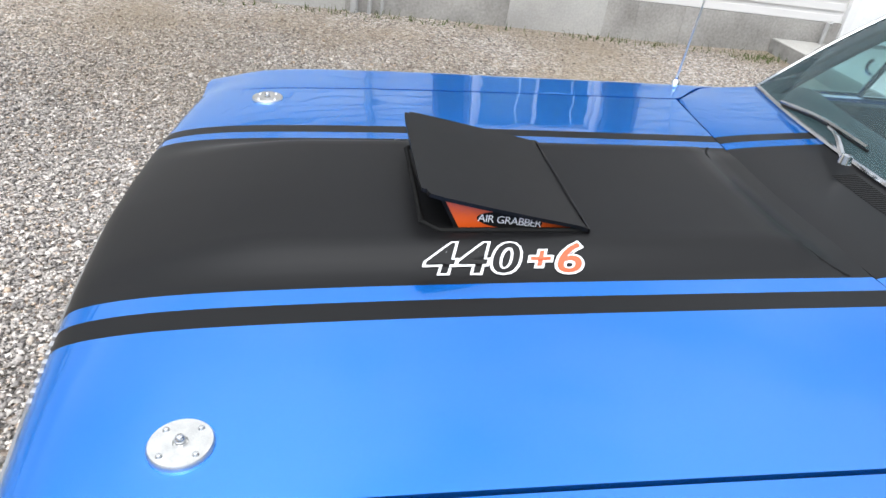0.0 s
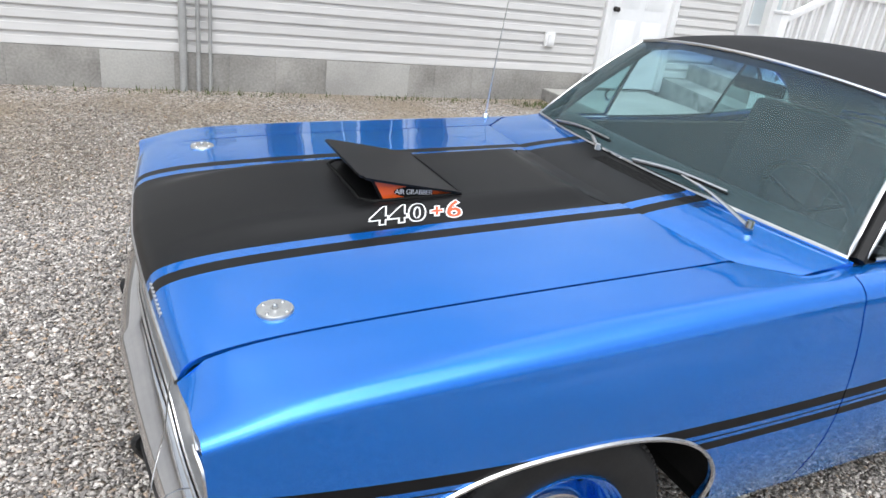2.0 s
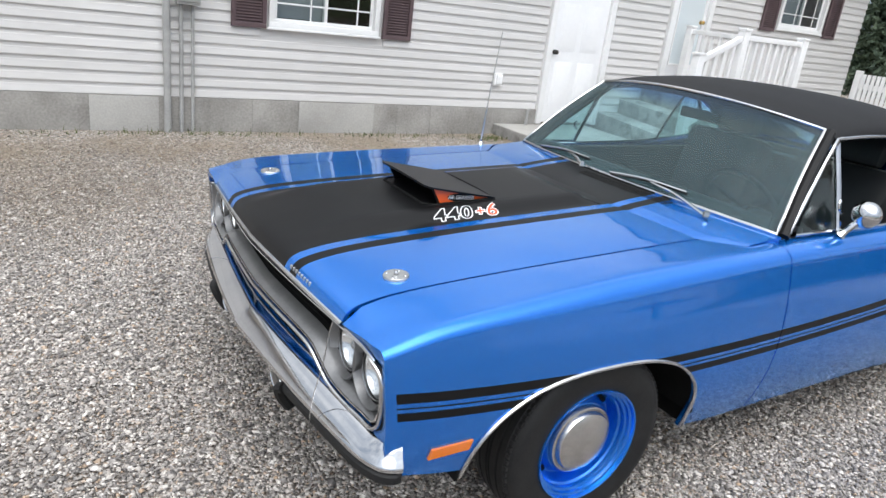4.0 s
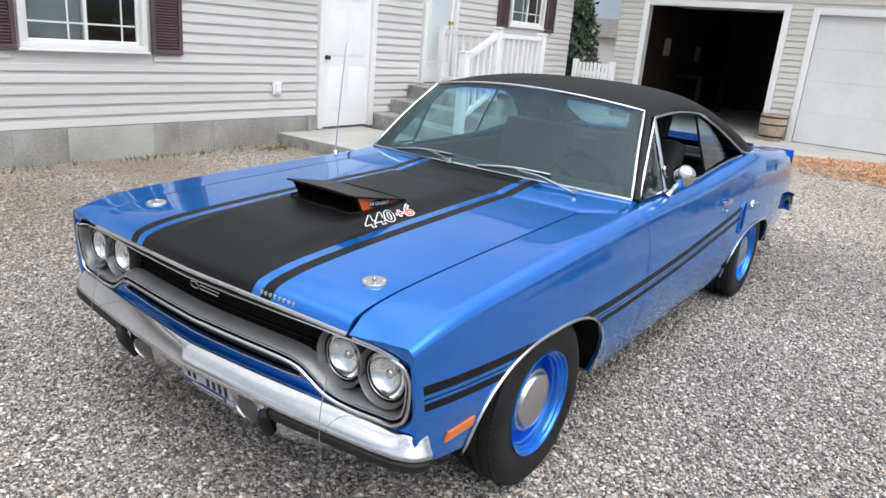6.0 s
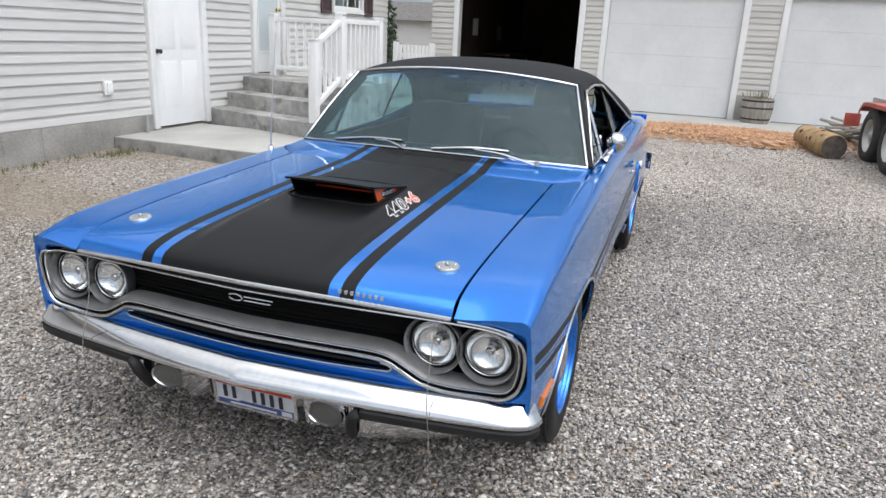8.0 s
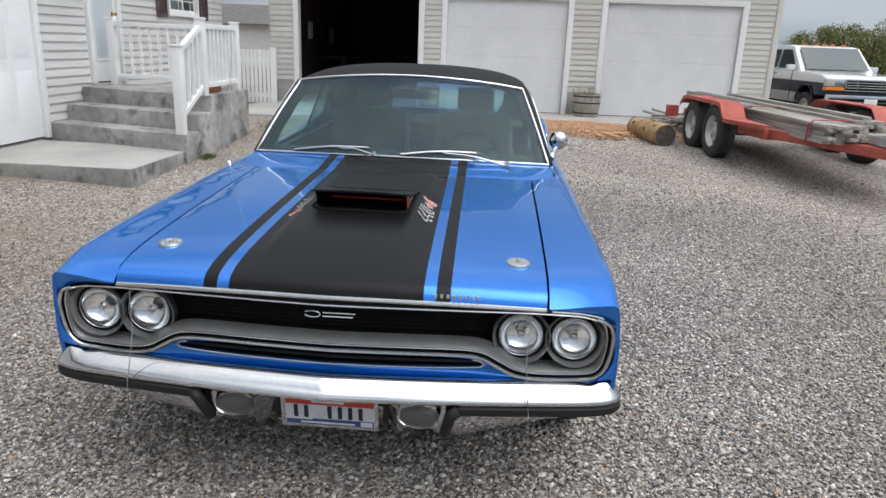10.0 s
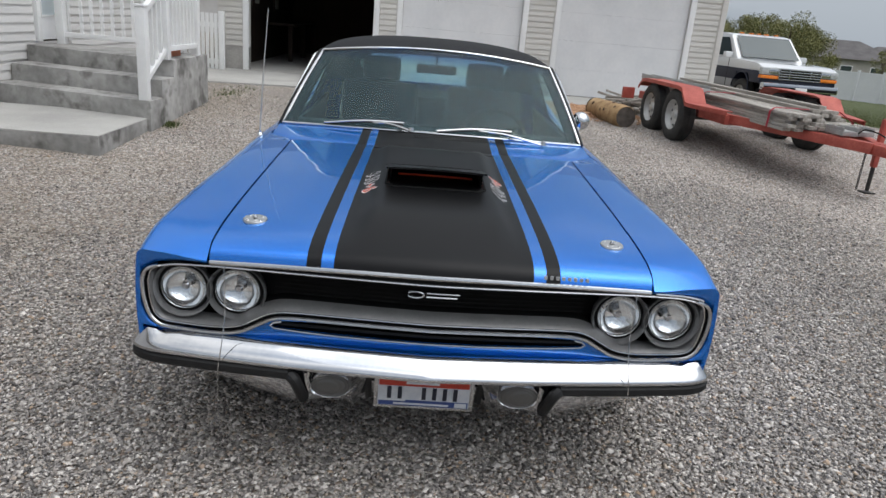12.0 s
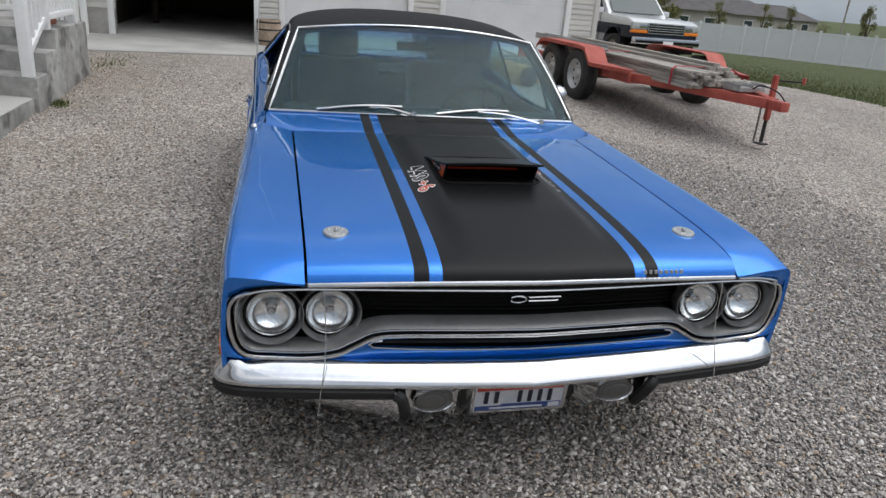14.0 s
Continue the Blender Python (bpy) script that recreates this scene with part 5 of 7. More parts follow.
shape("rear_bumper", *sheet(lambda i, k: (rb[i][0] - 0.03 * abs(k - 1.5) / 1.5, rb[i][1], 0.44 + 0.05 * k), range(len(rb)), [0, 0.7, 1.5, 2.3, 3]), CHROME, car, "chrome rear bumper")

# ---- car front ----
def face_x(y, z):
    return front_line(y, z) + 0.004


half = [(0, 0.762), (0.3, 0.762), (0.6, 0.760), (0.73, 0.756), (0.825, 0.749), (0.882, 0.733), (0.906, 0.700), (0.910, 0.655), (0.903, 0.597), (0.886, 0.557), (0.848, 0.533), (0.77, 0.526), (0.67, 0.527), (0.60, 0.540), (0.545, 0.570), (0.495, 0.597), (0.43, 0.606), (0.28, 0.607), (0, 0.606)]
right = [tuple(q) for q in spline(half, 5)]
loop = right + [(-y, z) for y, z in right[-2:0:-1]]


def inner(i, d):
    y, z = loop[i]
    n = len(loop)
    y0, z0 = loop[i - 1]
    y1, z1 = loop[(i + 1) % n]
    ty, tz = y1 - y0, z1 - z0
    ln = math.hypot(ty, tz) + 1e-9
    k = 0.15 + 0.85 * step((0.755 - z) / 0.05)
    return y + tz / ln * d * k, z - ty / ln * d * k


n = len(loop)
low_run = [i for i in range(n) if loop[i][1] < 0.745]
shape("grille_trim", *rod([(face_x(*loop[i]) - 0.006, *loop[i]) for i in low_run], 0.0062, 8), BRIGHT, car, "bright wavy strip under the grille")


def ring_shape(name, rings, mat, parent, label="", sharp=30):
    rv_, rf_ = [], []
    for d, dep in rings:
        for i in range(n):
            y, z = inner(i, d)
            rv_.append((face_x(y, z) + dep, y, z))
    for r in range(len(rings) - 1):
        rf_ += [(r * n + i, r * n + (i + 1) % n, (r + 1) * n + (i + 1) % n, (r + 1) * n + i) for i in range(n)]
    return shape(name, rv_, rf_, mat, parent, label, sharp)


# dark joint, then the silver bezel funnelling in
grille = ring_shape("grille_bezel", [(0.013, 0.014), (0.0145, 0.001), (0.020, 0.0), (0.024, 0.006), (0.030, 0.016), (0.037, 0.034), (0.041, 0.056)], SILVER, car, "silver grille bezel", 45)
ring_shape("bezel_joint", [(-0.010, 0.004), (0.004, 0.012), (0.013, 0.014)], BLACK, grille)
ring_shape("grille_well", [(0.041, 0.056), (0.042, 0.115)], BLACK, grille)
shape("bezel_line", *rod([(face_x(*inner(i, 0.0172)) - 0.001, *inner(i, 0.0172)) for i in range(n)], 0.0032, 6, True), BRIGHT, grille)
# black grille inside, of fine level bars
gy = np.linspace(-0.90, 0.90, 91)
lowest = curve([0, 0.28, 0.43, 0.495, 0.545, 0.60, 0.67, 0.86, 0.92], [0.606, 0.607, 0.606, 0.597, 0.570, 0.540, 0.527, 0.532, 0.58])
v, f = sheet(lambda y, t: (face_x(y, 0.65) + 0.112, y, lowest(abs(y)) + 0.03 + (0.752 - lowest(abs(y)) - 0.03) * t), gy, [0, 0.5, 1])
shape("grille_screen", v, f, BLACK, grille, "black grille screen", smooth=False)
for k in range(6):
    z = 0.668 + 0.015 * k
    shape("grille_bar", *rod([(face_x(y, z) + 0.060, y, z) for y in np.linspace(-0.50, 0.50, 21)], 0.0022, 5), BLACK, grille)
# badge strokes in the middle of the grille
oval = [(0.052 + 0.026 * math.cos(a), 0.706 + 0.011 * math.sin(a)) for a in np.linspace(0.5, 2 * math.pi - 0.3, 16)]
for st in (oval, [(0.018, 0.713), (-0.088, 0.713)], [(0.018, 0.700), (-0.080, 0.700)]):
    shape("badge_stroke", *rod([(face_x(y, z) + 0.048, y, z) for y, z in st], 0.0030, 6), BRIGHT, grille)
# headlamps
for y in (-0.792, -0.622, 0.622, 0.792):
    px = -0.712
    R = Matrix.Translation((px, y, 0.657)) @ Euler((0, 0, radians(90))).to_matrix().to_4x4() @ Matrix.Diagonal((1.05, 1, 1.05, 1))
    lamp = shape("headlamp", *lathe([(0.080, -0.03), (0.088, -0.004), (0.0895, 0.022), (0.087, 0.0255), (0.0845, 0.021), (0.080, 0.004), (0.077, -0.004)], 44, R), SILVER, car, "round sealed-beam headlamp in silver bezel")
    shape("lamp_gasket", *lathe([(0.078, -0.006), (0.078, 0.001), (0.0715, 0.002), (0.0655, 0.001), (0.0655, -0.006)], 40, R), BLACK, lamp)
    shape("retaining_ring", *lathe([(0.0685, 0.000), (0.0688, 0.004), (0.067, 0.0055), (0.0655, 0.004)], 40, R), BRIGHT, lamp)
    shape("reflector", *lathe([(0.067, -0.002), (0.062, -0.012), (0.051, -0.025), (0.035, -0.036), (0.014, -0.042), (0.0, -0.042)], 32, R), REFLECTOR, lamp)
    shape("bulb_shield", *lathe([(0.013, -0.03), (0.013, -0.012), (0.009, -0.008), (0.0, -0.007)], 16, R), CHROME, lamp)
    shape("lens", *lathe([(0.0670, 0.0), (0.062, 0.008), (0.048, 0.014), (0.025, 0.018), (0.0, 0.019)], 36, R), LENS_RIBBED, lamp, "clear ribbed glass lens").visible_shadow = False
    # moulded prisms of the lens: upright ribs and a lower block
    for q in range(-4, 5):
        h = 0.030 - 0.0016 * q * q
        part("lens_rib", boxes((px - 0.0185 + 0.00045 * q * q, px - 0.0155 + 0.00045 * q * q, y + 0.0095 * q - 0.0035, y + 0.0095 * q + 0.0035, 0.657 - h - 0.008, 0.657 + h * 0.25), bevel=0.001), LENS_RIBBED, lamp)
    for q in range(3):
        a = radians(90 + 120 * q)
        part("aiming_lug", boxes((px - 0.0205, px - 0.014, y + 0.044 * math.cos(a) - 0.003, y + 0.044 * math.cos(a) + 0.003, 0.657 + 0.044 * math.sin(a) - 0.003, 0.657 + 0.044 * math.sin(a) + 0.003), bevel=0.001), LENS_RIBBED, lamp)
# blue front panel below the grille, with its long slot
def skin_x(y, z):
    return face_x(y, z) + 0.004 + 0.14 * max(0, lowest(abs(y)) - z)


def front_skin(z0, z1, y0, y1, name):
    v, f = sheet(lambda y, t: (skin_x(y, z0(y) + (z1(y) - z0(y)) * t), y, z0(y) + (z1(y) - z0(y)) * t), np.linspace(y0, y1, max(8, int((y1 - y0) / 0.02))), np.linspace(0, 1, 5))
    return thick(shape(name, v, f, PAINT, car, "blue front panel below the grille", 60), 0.01)


slot_top, slot_bot = (lambda y: 0.597 - 0.014 * (abs(y) / 0.5) ** 4), (lambda y: 0.549 + 0.010 * (abs(y) / 0.5) ** 4)
front_skin(slot_top, lambda y: lowest(abs(y)) - 0.003, -0.5, 0.5, "front_panel")
front_skin(lambda y: 0.46, slot_bot, -0.5, 0.5, "front_panel")
front_skin(lambda y: 0.46, lambda y: lowest(abs(y)) - 0.003, 0.5, 0.912, "front_panel")
front_skin(lambda y: 0.46, lambda y: lowest(abs(y)) - 0.003, -0.912, -0.5, "front_panel")
sl = [(0.47, slot_top(0.47)), (0.495, slot_top(0.495) - 0.002), (0.508, 0.570)] + [(y, slot_bot(y)) for y in np.linspace(0.495, -0.495, 41)] + [(-0.508, 0.570), (-0.495, slot_top(0.495) - 0.002), (-0.47, slot_top(0.47))]
slot = shape("slot_trim", *rod([(skin_x(y, z) - 0.003, y, z) for y, z in sl], 0.0042, 6), BRIGHT, car, "bright rim of the lower grille slot")
v, f = sheet(lambda y, z: (skin_x(y, z) + 0.050, y, z), np.linspace(-0.52, 0.52, 21), [0.53, 0.57, 0.612])
shape("slot_back", v, f, BLACK, slot)
shape("slot_bar", *rod([(skin_x(y, 0.567) + 0.020, y, 0.567) for y in np.linspace(-0.5, 0.5, 21)], 0.006, 6), RUBBER, slot)
# fender noses, rounding in from the fender's front edge to the grille's outline
def resample(pts, count):
    p = np.array(pts, float)
    d = np.concatenate([[0], np.cumsum(np.linalg.norm(np.diff(p, axis=0), axis=1))])
    return [tuple(np.interp(d[-1] * k / (count - 1), d, p[:, c]) for c in range(2)) for k in range(count)]


outline = [inner(i, -0.012) if loop[i][1] < 0.74 else (loop[i][0] * (1 + 0.010 * step((loop[i][0] - 0.8) / 0.1)), loop[i][1] + 0.008) for i in range(len(right))]
outline = [q for q in outline if q[0] >= 0.70 and (q[1] > 0.60 or q[0] > 0.84)][::-1]
rear = [q for q in section(-0.79) if q[1] > outline[0][1] - 0.01]
for s in (-1, 1):
    a_, b_ = resample(outline, 36), resample(rear, 36)
    nv = []
    for (y0, z0), (y1, z1) in zip(a_, b_):
        x0, x1 = face_x(y0, z0) + 0.002, front_line(y1, z1) - 0.003
        ym, zm = (y0 + y1) / 2, (z0 + z1) / 2
        nv += [(x0 + 0.004, s * y0, z0), (x0 - 0.002, s * (y0 * 0.8 + y1 * 0.2), z0 * 0.8 + z1 * 0.2), ((x0 + x1) / 2 - 0.004, s * ym, zm), (x1, s * y1, z1)]
    nf = [(4 * i + k, 4 * i + k + 1, 4 * i + k + 5, 4 * i + k + 4) for i in range(35) for k in range(3)]
    shape("fender_nose", nv, nf if s < 0 else [q[::-1] for q in nf], PAINT, car, sharp=70)
    if s < 0:
        strip = [(face_x(y, z) - 0.003, s * y, z) for y, z in a_ if y < 0.885 and z > 0.74]
        shape("fender_edge_trim", *rod(strip, 0.005, 8), BRIGHT, car, "bright strip round the fender nose")
v, f = sheet(lambda y, t: (face_x(y, 0.77) + (nose_x(y) - face_x(y, 0.77)) * t + 0.004, y, 0.764 + (hood_z(nose_x(y), y) - 0.006 - 0.764) * t), np.linspace(-0.70, 0.70, 31), [0, 1])
shape("grille_header", v, f, BLACK, car)

# front bumper: a section swept along its plan, with wrapped ends
plan = spline([(-0.690, 0.953), (-0.722, 0.944), (-0.748, 0.918), (-0.772, 0.85), (-0.795, 0.70), (-0.820, 0.5), (-0.840, 0.3), (-0.853, 0.12), (-0.862, 0)], 6)
plan = [tuple(p) for p in plan]
plan = plan + [(x, -y) for x, y in plan[-2::-1]]
prof = [(-0.064, 0.508), (-0.057, 0.517), (-0.048, 0.5195), (-0.038, 0.516), (-0.016, 0.499), (0.001, 0.483), (0.012, 0.470), (0.0155, 0.462), (0.0145, 0.455), (0.006, 0.449), (-0.002, 0.447), (-0.010, 0.446), (-0.012, 0.42), (-0.018, 0.38), (-0.036, 0.335), (-0.065, 0.305)]
bv = []
for i, (x, y) in enumerate(plan):
    a, b = plan[max(i - 1, 0)], plan[min(i + 1, len(plan) - 1)]
    tx, ty = b[0] - a[0], b[1] - a[1]
    ln = math.hypot(tx, ty)
    nx, ny = ty / ln, -tx / ln
    for d, z in prof:
        low = max(0, 0.45 - z)
        if d < 0 and z > 0.47:
            d = d * (1 - 0.55 * step((abs(y) - 0.86) / 0.06))
        if abs(y) < 0.24:
            d = d - 0.105 * step((0.24 - abs(y)) / 0.05) * min(low / 0.03, 1)
        elif abs(y) < 0.39:
            d = d - 0.030 * step((0.39 - abs(y)) / 0.05) * step((abs(y) - 0.235) / 0.03) * min(low / 0.02, 1)
        z = z + low * 0.42 * step((abs(y) - 0.45) / 0.36)
        d = d - low * 0.10 * step((abs(y) - 0.42) / 0.1)
        bv.append((x + nx * d, y + ny * d, z))
m = len(prof)
bf = [(i * m + j, i * m + j + 1, (i + 1) * m + j + 1, (i + 1) * m + j) for i in range(len(plan) - 1) for j in range(m - 1)]
bumper = thick(shape("front_bumper", bv, bf, CHROME, car, "chrome front bumper", 45), 0.004)
# rubber strips with their drop ends
for s in (-1, 1):
    line = [(x, s * abs(y)) for x, y in plan[: len(plan) // 2 + 1] if abs(y) > 0.425]
    rv_, rf_ = [], []
    sec = [(-0.014, 0.447), (0.010, 0.449), (0.016, 0.442), (0.016, 0.424), (0.010, 0.416), (-0.02, 0.416)]
    for i, (x, y) in enumerate(line):
        a, b = line[max(i - 1, 0)], line[min(i + 1, len(line) - 1)]
        tx, ty = b[0] - a[0], b[1] - a[1]
        ln = math.hypot(tx, ty)
        nx, ny = ty / ln * s, -tx / ln * s
        k = 0.45 + 0.55 * step(i / 3)
        for d, z in sec:
            rv_.append((x + nx * d * (k if d > 0 else 1), y + ny * d * (k if d > 0 else 1), z))
    m = len(sec)
    rf_ = [(i * m + j, (i + 1) * m + j, (i + 1) * m + (j + 1) % m, i * m + (j + 1) % m) for i in range(len(line) - 1) for j in range(m)]
    rf_ += [tuple(range(m)), tuple((len(line) - 1) * m + j for j in range(m))]
    strip = shape("rubber_strip", rv_, rf_, RUBBER, bumper, "black rubber bumper strip")
    drop = spline([(-0.838, s * 0.430, 0.432), (-0.846, s * 0.415, 0.424), (-0.832, s * 0.402, 0.385), (-0.800, s * 0.392, 0.335)], 5)
    shape("drop_end", *rod(drop, 0.020, 8, flat=0.9), RUBBER, strip)
    # turn signal in the bumper
    cx, cz = -0.816, 0.392
    R = Matrix.Translation((cx, s * 0.303, cz)) @ Euler((0, radians(3), radians(90 + s * 3))).to_matrix().to_4x4() @ Matrix.Diagonal((1.22, 1, 0.74, 1))
    tl = shape("turn_signal", *lathe([(0.054, -0.02), (0.056, 0.003), (0.0545, 0.006), (0.051, 0.002)], 32, R), CHROME, bumper, "oval turn signal with clear lens")
    shape("lens", *lathe([(0.052, 0.001), (0.038, 0.007), (0.018, 0.010), (0, 0.011)], 28, R), GREYLENS, tl)
    shape("plate_bracket", *rod([(-0.735, s * 0.185, 0.41), (-0.730, s * 0.188, 0.36), (-0.725, s * 0.185, 0.31)], 0.012, 6), GRIM, bumper)

# number plate: white field, red and blue bands, dark bars in place of its characters
P0 = Matrix.Translation((-0.757, 0, 0.351)) @ Euler((0, radians(-8), 0)).to_matrix().to_4x4()


def plate_box(name, y0, y1, z0, z1, lift, mat, parent, label="", bevel=0.0):
    ob = part(name, boxes((-0.0015 - lift, 0.0015 - lift, y0, y1, z0, z1), bevel=bevel), mat, parent, label)
    ob.matrix_local = P0
    return ob


PLATE_WHITE = noisy("plate_white", (0.48, 0.51, 0.56), (0.62, 0.63, 0.66), 30, 0.35)
PLATE_RED, PLATE_BLUE, PLATE_INK = material("plate_red", (0.45, 0.04, 0.02), 0.4), material("plate_blue", (0.03, 0.06, 0.20), 0.4), material("plate_ink", (0.008, 0.010, 0.025), 0.4)
num = plate_box("number_plate", -0.153, 0.153, -0.055, 0.055, 0.0, PLATE_WHITE, bumper, "white number plate with red and blue bands", 0.0)
for y0, y1, z0, z1, mt in ((-0.15, 0.15, 0.028, 0.052, PLATE_RED), (-0.15, 0.15, -0.052, -0.036, PLATE_BLUE), (-0.15, 0.06, -0.036, -0.030, PLATE_BLUE), (-0.145, -0.105, -0.05, -0.032, PLATE_WHITE), (-0.05, 0.06, 0.037, 0.047, PLATE_WHITE), (-0.085, 0.10, -0.0475, -0.0405, PLATE_WHITE)):
    plate_box("plate_band", y0, y1, z0, z1, 0.0022 + (0.001 if mt is PLATE_WHITE else 0), mt, bumper)
for k, y in enumerate((0.115, 0.080, 0.0, -0.035, -0.070, -0.105)):
    plate_box("plate_bar", y - 0.007, y + 0.007, -0.024, 0.024, 0.0035, PLATE_INK, bumper)
for s in (-1, 1):
    plate_box("plate_frame", s * 0.160 - 0.006, s * 0.160 + 0.006, -0.062, 0.062, 0.002, CHROME, bumper, "", 0.002)
plate_box("plate_frame", -0.16, 0.16, -0.064, -0.054, 0.002, CHROME, bumper, "", 0.002)
plate_box("plate_frame", -0.16, 0.16, 0.054, 0.062, 0.002, CHROME, bumper, "", 0.002)
part("valance", boxes((-0.735, -0.70, -0.38, 0.38, 0.37, 0.47), bevel=0.01), BLACK, car)

# underbody and engine bay floor keep the light out
part("underbody", boxes((-0.42, 4.0, -0.56, 0.56, 0.24, 0.34), (0.56, 2.36, -0.88, 0.88, 0.245, 0.33), (3.45, 4.1, -0.86, 0.86, 0.36, 0.44), (-0.70, -0.5, -0.88, 0.88, 0.40, 0.46), bevel=0.01), BLACK, car)
part("firewall", boxes((0.60, 0.66, -0.86, 0.86, 0.30, 0.86), bevel=0.005), BLACK, car)
part("radiator_support", boxes((-0.60, -0.56, -0.86, 0.86, 0.40, 0.72), bevel=0.005), BLACK, car)

# wheels
def build_wheel():
    w = thing("wheel", "", "")
    w.parent = car
    tyre = [(0.190, 0.080), (0.200, 0.098), (0.235, 0.108), (0.275, 0.110), (0.298, 0.106), (0.313, 0.097), (0.320, 0.086), (0.3215, 0.078), (0.328, 0.074)]
    tyre += [(0.329, 0.05), (0.321, 0.048), (0.321, 0.042), (0.330, 0.040), (0.3305, 0.012), (0.322, 0.010), (0.322, 0.004), (0.3305, 0.002)]
    tyre = tyre + [(r, -h) for r, h in tyre[::-1]]
    shape("tyre", *lathe(tyre, 72), RUBBER, w, "black blackwall tyre", 40)
    for k in range(90):
        a = 2 * math.pi * k / 90
        bm = boxes((-0.0075, 0.0075, 0.068, 0.090, 0.312, 0.3255), bevel=0.002)
        ob = part("tread_block", bm, RUBBER, w) if k == 0 else new("tread_block", tread.data)
        if k == 0:
            tread = ob
        else:
            bm.free()
            ob.parent = w
        ob.matrix_local = Matrix.Rotation(a, 4, "Y")
    rim = [(0.206, 0.100), (0.204, 0.107), (0.199, 0.104), (0.196, 0.094), (0.189, 0.091), (0.186, 0.080), (0.179, 0.077), (0.176, 0.062), (0.170, 0.056), (0.166, 0.030), (0.160, 0.012), (0.150, 0.012), (0.140, 0.034), (0.128, 0.046), (0.115, 0.050), (0.08, 0.046), (0.0, 0.046)]
    shape("rim", *lathe(rim, 56), PAINT, w, "blue painted steel rim", 22)
    for k in range(4):
        a = radians(45 + 90 * k)
        bm = boxes((-0.022, 0.022, 0.010, 0.019, 0.148, 0.160), bevel=0.003)
        ob = part("rim_slot", bm, BLACK, w)
        ob.matrix_local = Matrix.Rotation(a, 4, "Y")
    cap = [(0.124, 0.046), (0.126, 0.058), (0.122, 0.066), (0.117, 0.068), (0.113, 0.064), (0.110, 0.072), (0.104, 0.082), (0.085, 0.090), (0.05, 0.096), (0.0, 0.098)]
    shape("hub_cap", *lathe(cap, 48), CAPMETAL, w, "dull bright dog-dish hub cap", 30)
    return w


CAPMETAL = noisy("hub_cap_metal", (0.55, 0.54, 0.52), (0.70, 0.69, 0.67), 20, 0.26, 1.0, 0.02, 0.001)
left = build_wheel()
left.matrix_local = pose(0.030, -0.822, 0.321, 0, 0, 180)
copy_thing(left, pose(2.946, -0.81, 0.325, 0, 40, 180))
copy_thing(left, pose(0.030, 0.822, 0.321, 0, 25, 0))
copy_thing(left, pose(2.946, 0.81, 0.325, 0, 70, 0))

# wipers
def wiper(pivot, tip, foot_a, foot_b):
    w = thing("wiper", "", "")
    w.parent = car
    arm = spline([tip, tuple((np.array(tip) * 0.45 + np.array(pivot) * 0.55) + (0, 0, 0.012)), pivot], 5)
    shape("wiper_arm", *rod(arm, [0.008 - 0.004 * k / (len(arm) - 1) for k in range(len(arm))], 6), BRIGHT, w, "bright wiper arm")
    shape("wiper_pivot", *lathe([(0.0, 0.022), (0.012, 0.020), (0.015, 0.0)], 14, Matrix.Translation(tip) @ Euler((radians(90), 0, 0)).to_matrix().to_4x4()), CHROME, w)
    blade = spline([foot_a, tuple((np.array(foot_a) + np.array(foot_b)) / 2 + (-0.006, 0, 0.012)), foot_b], 6)
    shape("wiper_blade", *rod(blade, 0.0055, 6), BRIGHT, w)
    shape("wiper_rubber", *rod([(a + 0.004, b, c - 0.009) for a, b, c in blade], 0.004, 6), RUBBER, w)


def on_screen(w, u):
    a, b, c = screen(u, w)
    return (a - 0.012, b, c + 0.012)


wiper(on_screen(-0.30, 0.055), (0.800, -0.575, 0.957), on_screen(-0.02, 0.02), on_screen(-0.52, 0.075))
wiper(on_screen(0.40, 0.055), (0.755, 0.115, 0.985), on_screen(0.72, 0.02), on_screen(0.20, 0.075))

# antenna on the far fender
ant = thing("antenna", "", "")
ant.parent = car
az = crest(0.70)
shape("antenna_base", *lathe([(0.0, 0.028), (0.005, 0.027), (0.007, 0.020), (0.005, 0.015), (0.013, 0.009), (0.016, 0.0)], 16, Matrix.Translation((0.69, 0.867, az - 0.002)) @ Euler((radians(90), 0, 0)).to_matrix().to_4x4()), CHROME, ant, "chrome antenna base")
shape("antenna_mast", *rod([(0.69, 0.867, az + 0.02), (0.697, 0.852, az + 0.30), (0.710, 0.832, az + 0.60)], [0.0036, 0.0030, 0.0022], 6), PINPLATE, ant)

# outside mirror
for s in (-1,):
    mir = thing("door_mirror", "", "")
    mir.parent = car
    shape("mirror_foot", *rod(spline([(1.30, s * 0.838, 0.935), (1.315, s * 0.855, 0.965), (1.335, s * 0.872, 1.0), (1.35, s * 0.880, 1.03)], 4), [0.026, 0.02, 0.015] + [0.013] * 10, 8), CHROME, mir)
    R = Matrix.Translation((1.352, s * 0.885, 1.032)) @ Euler((0, radians(-8), radians(90 + 14))).to_matrix().to_4x4()
    shape("mirror_head", *lathe([(0.0, 0.040), (0.025, 0.036), (0.043, 0.024), (0.053, 0.006), (0.056, -0.012), (0.054, -0.022), (0.049, -0.024)], 32, R), CHROME, mir, "round chrome door mirror")
    shape("mirror_glass", *lathe([(0.0, -0.021), (0.050, -0.022)], 32, R), CHROME, mir)
    
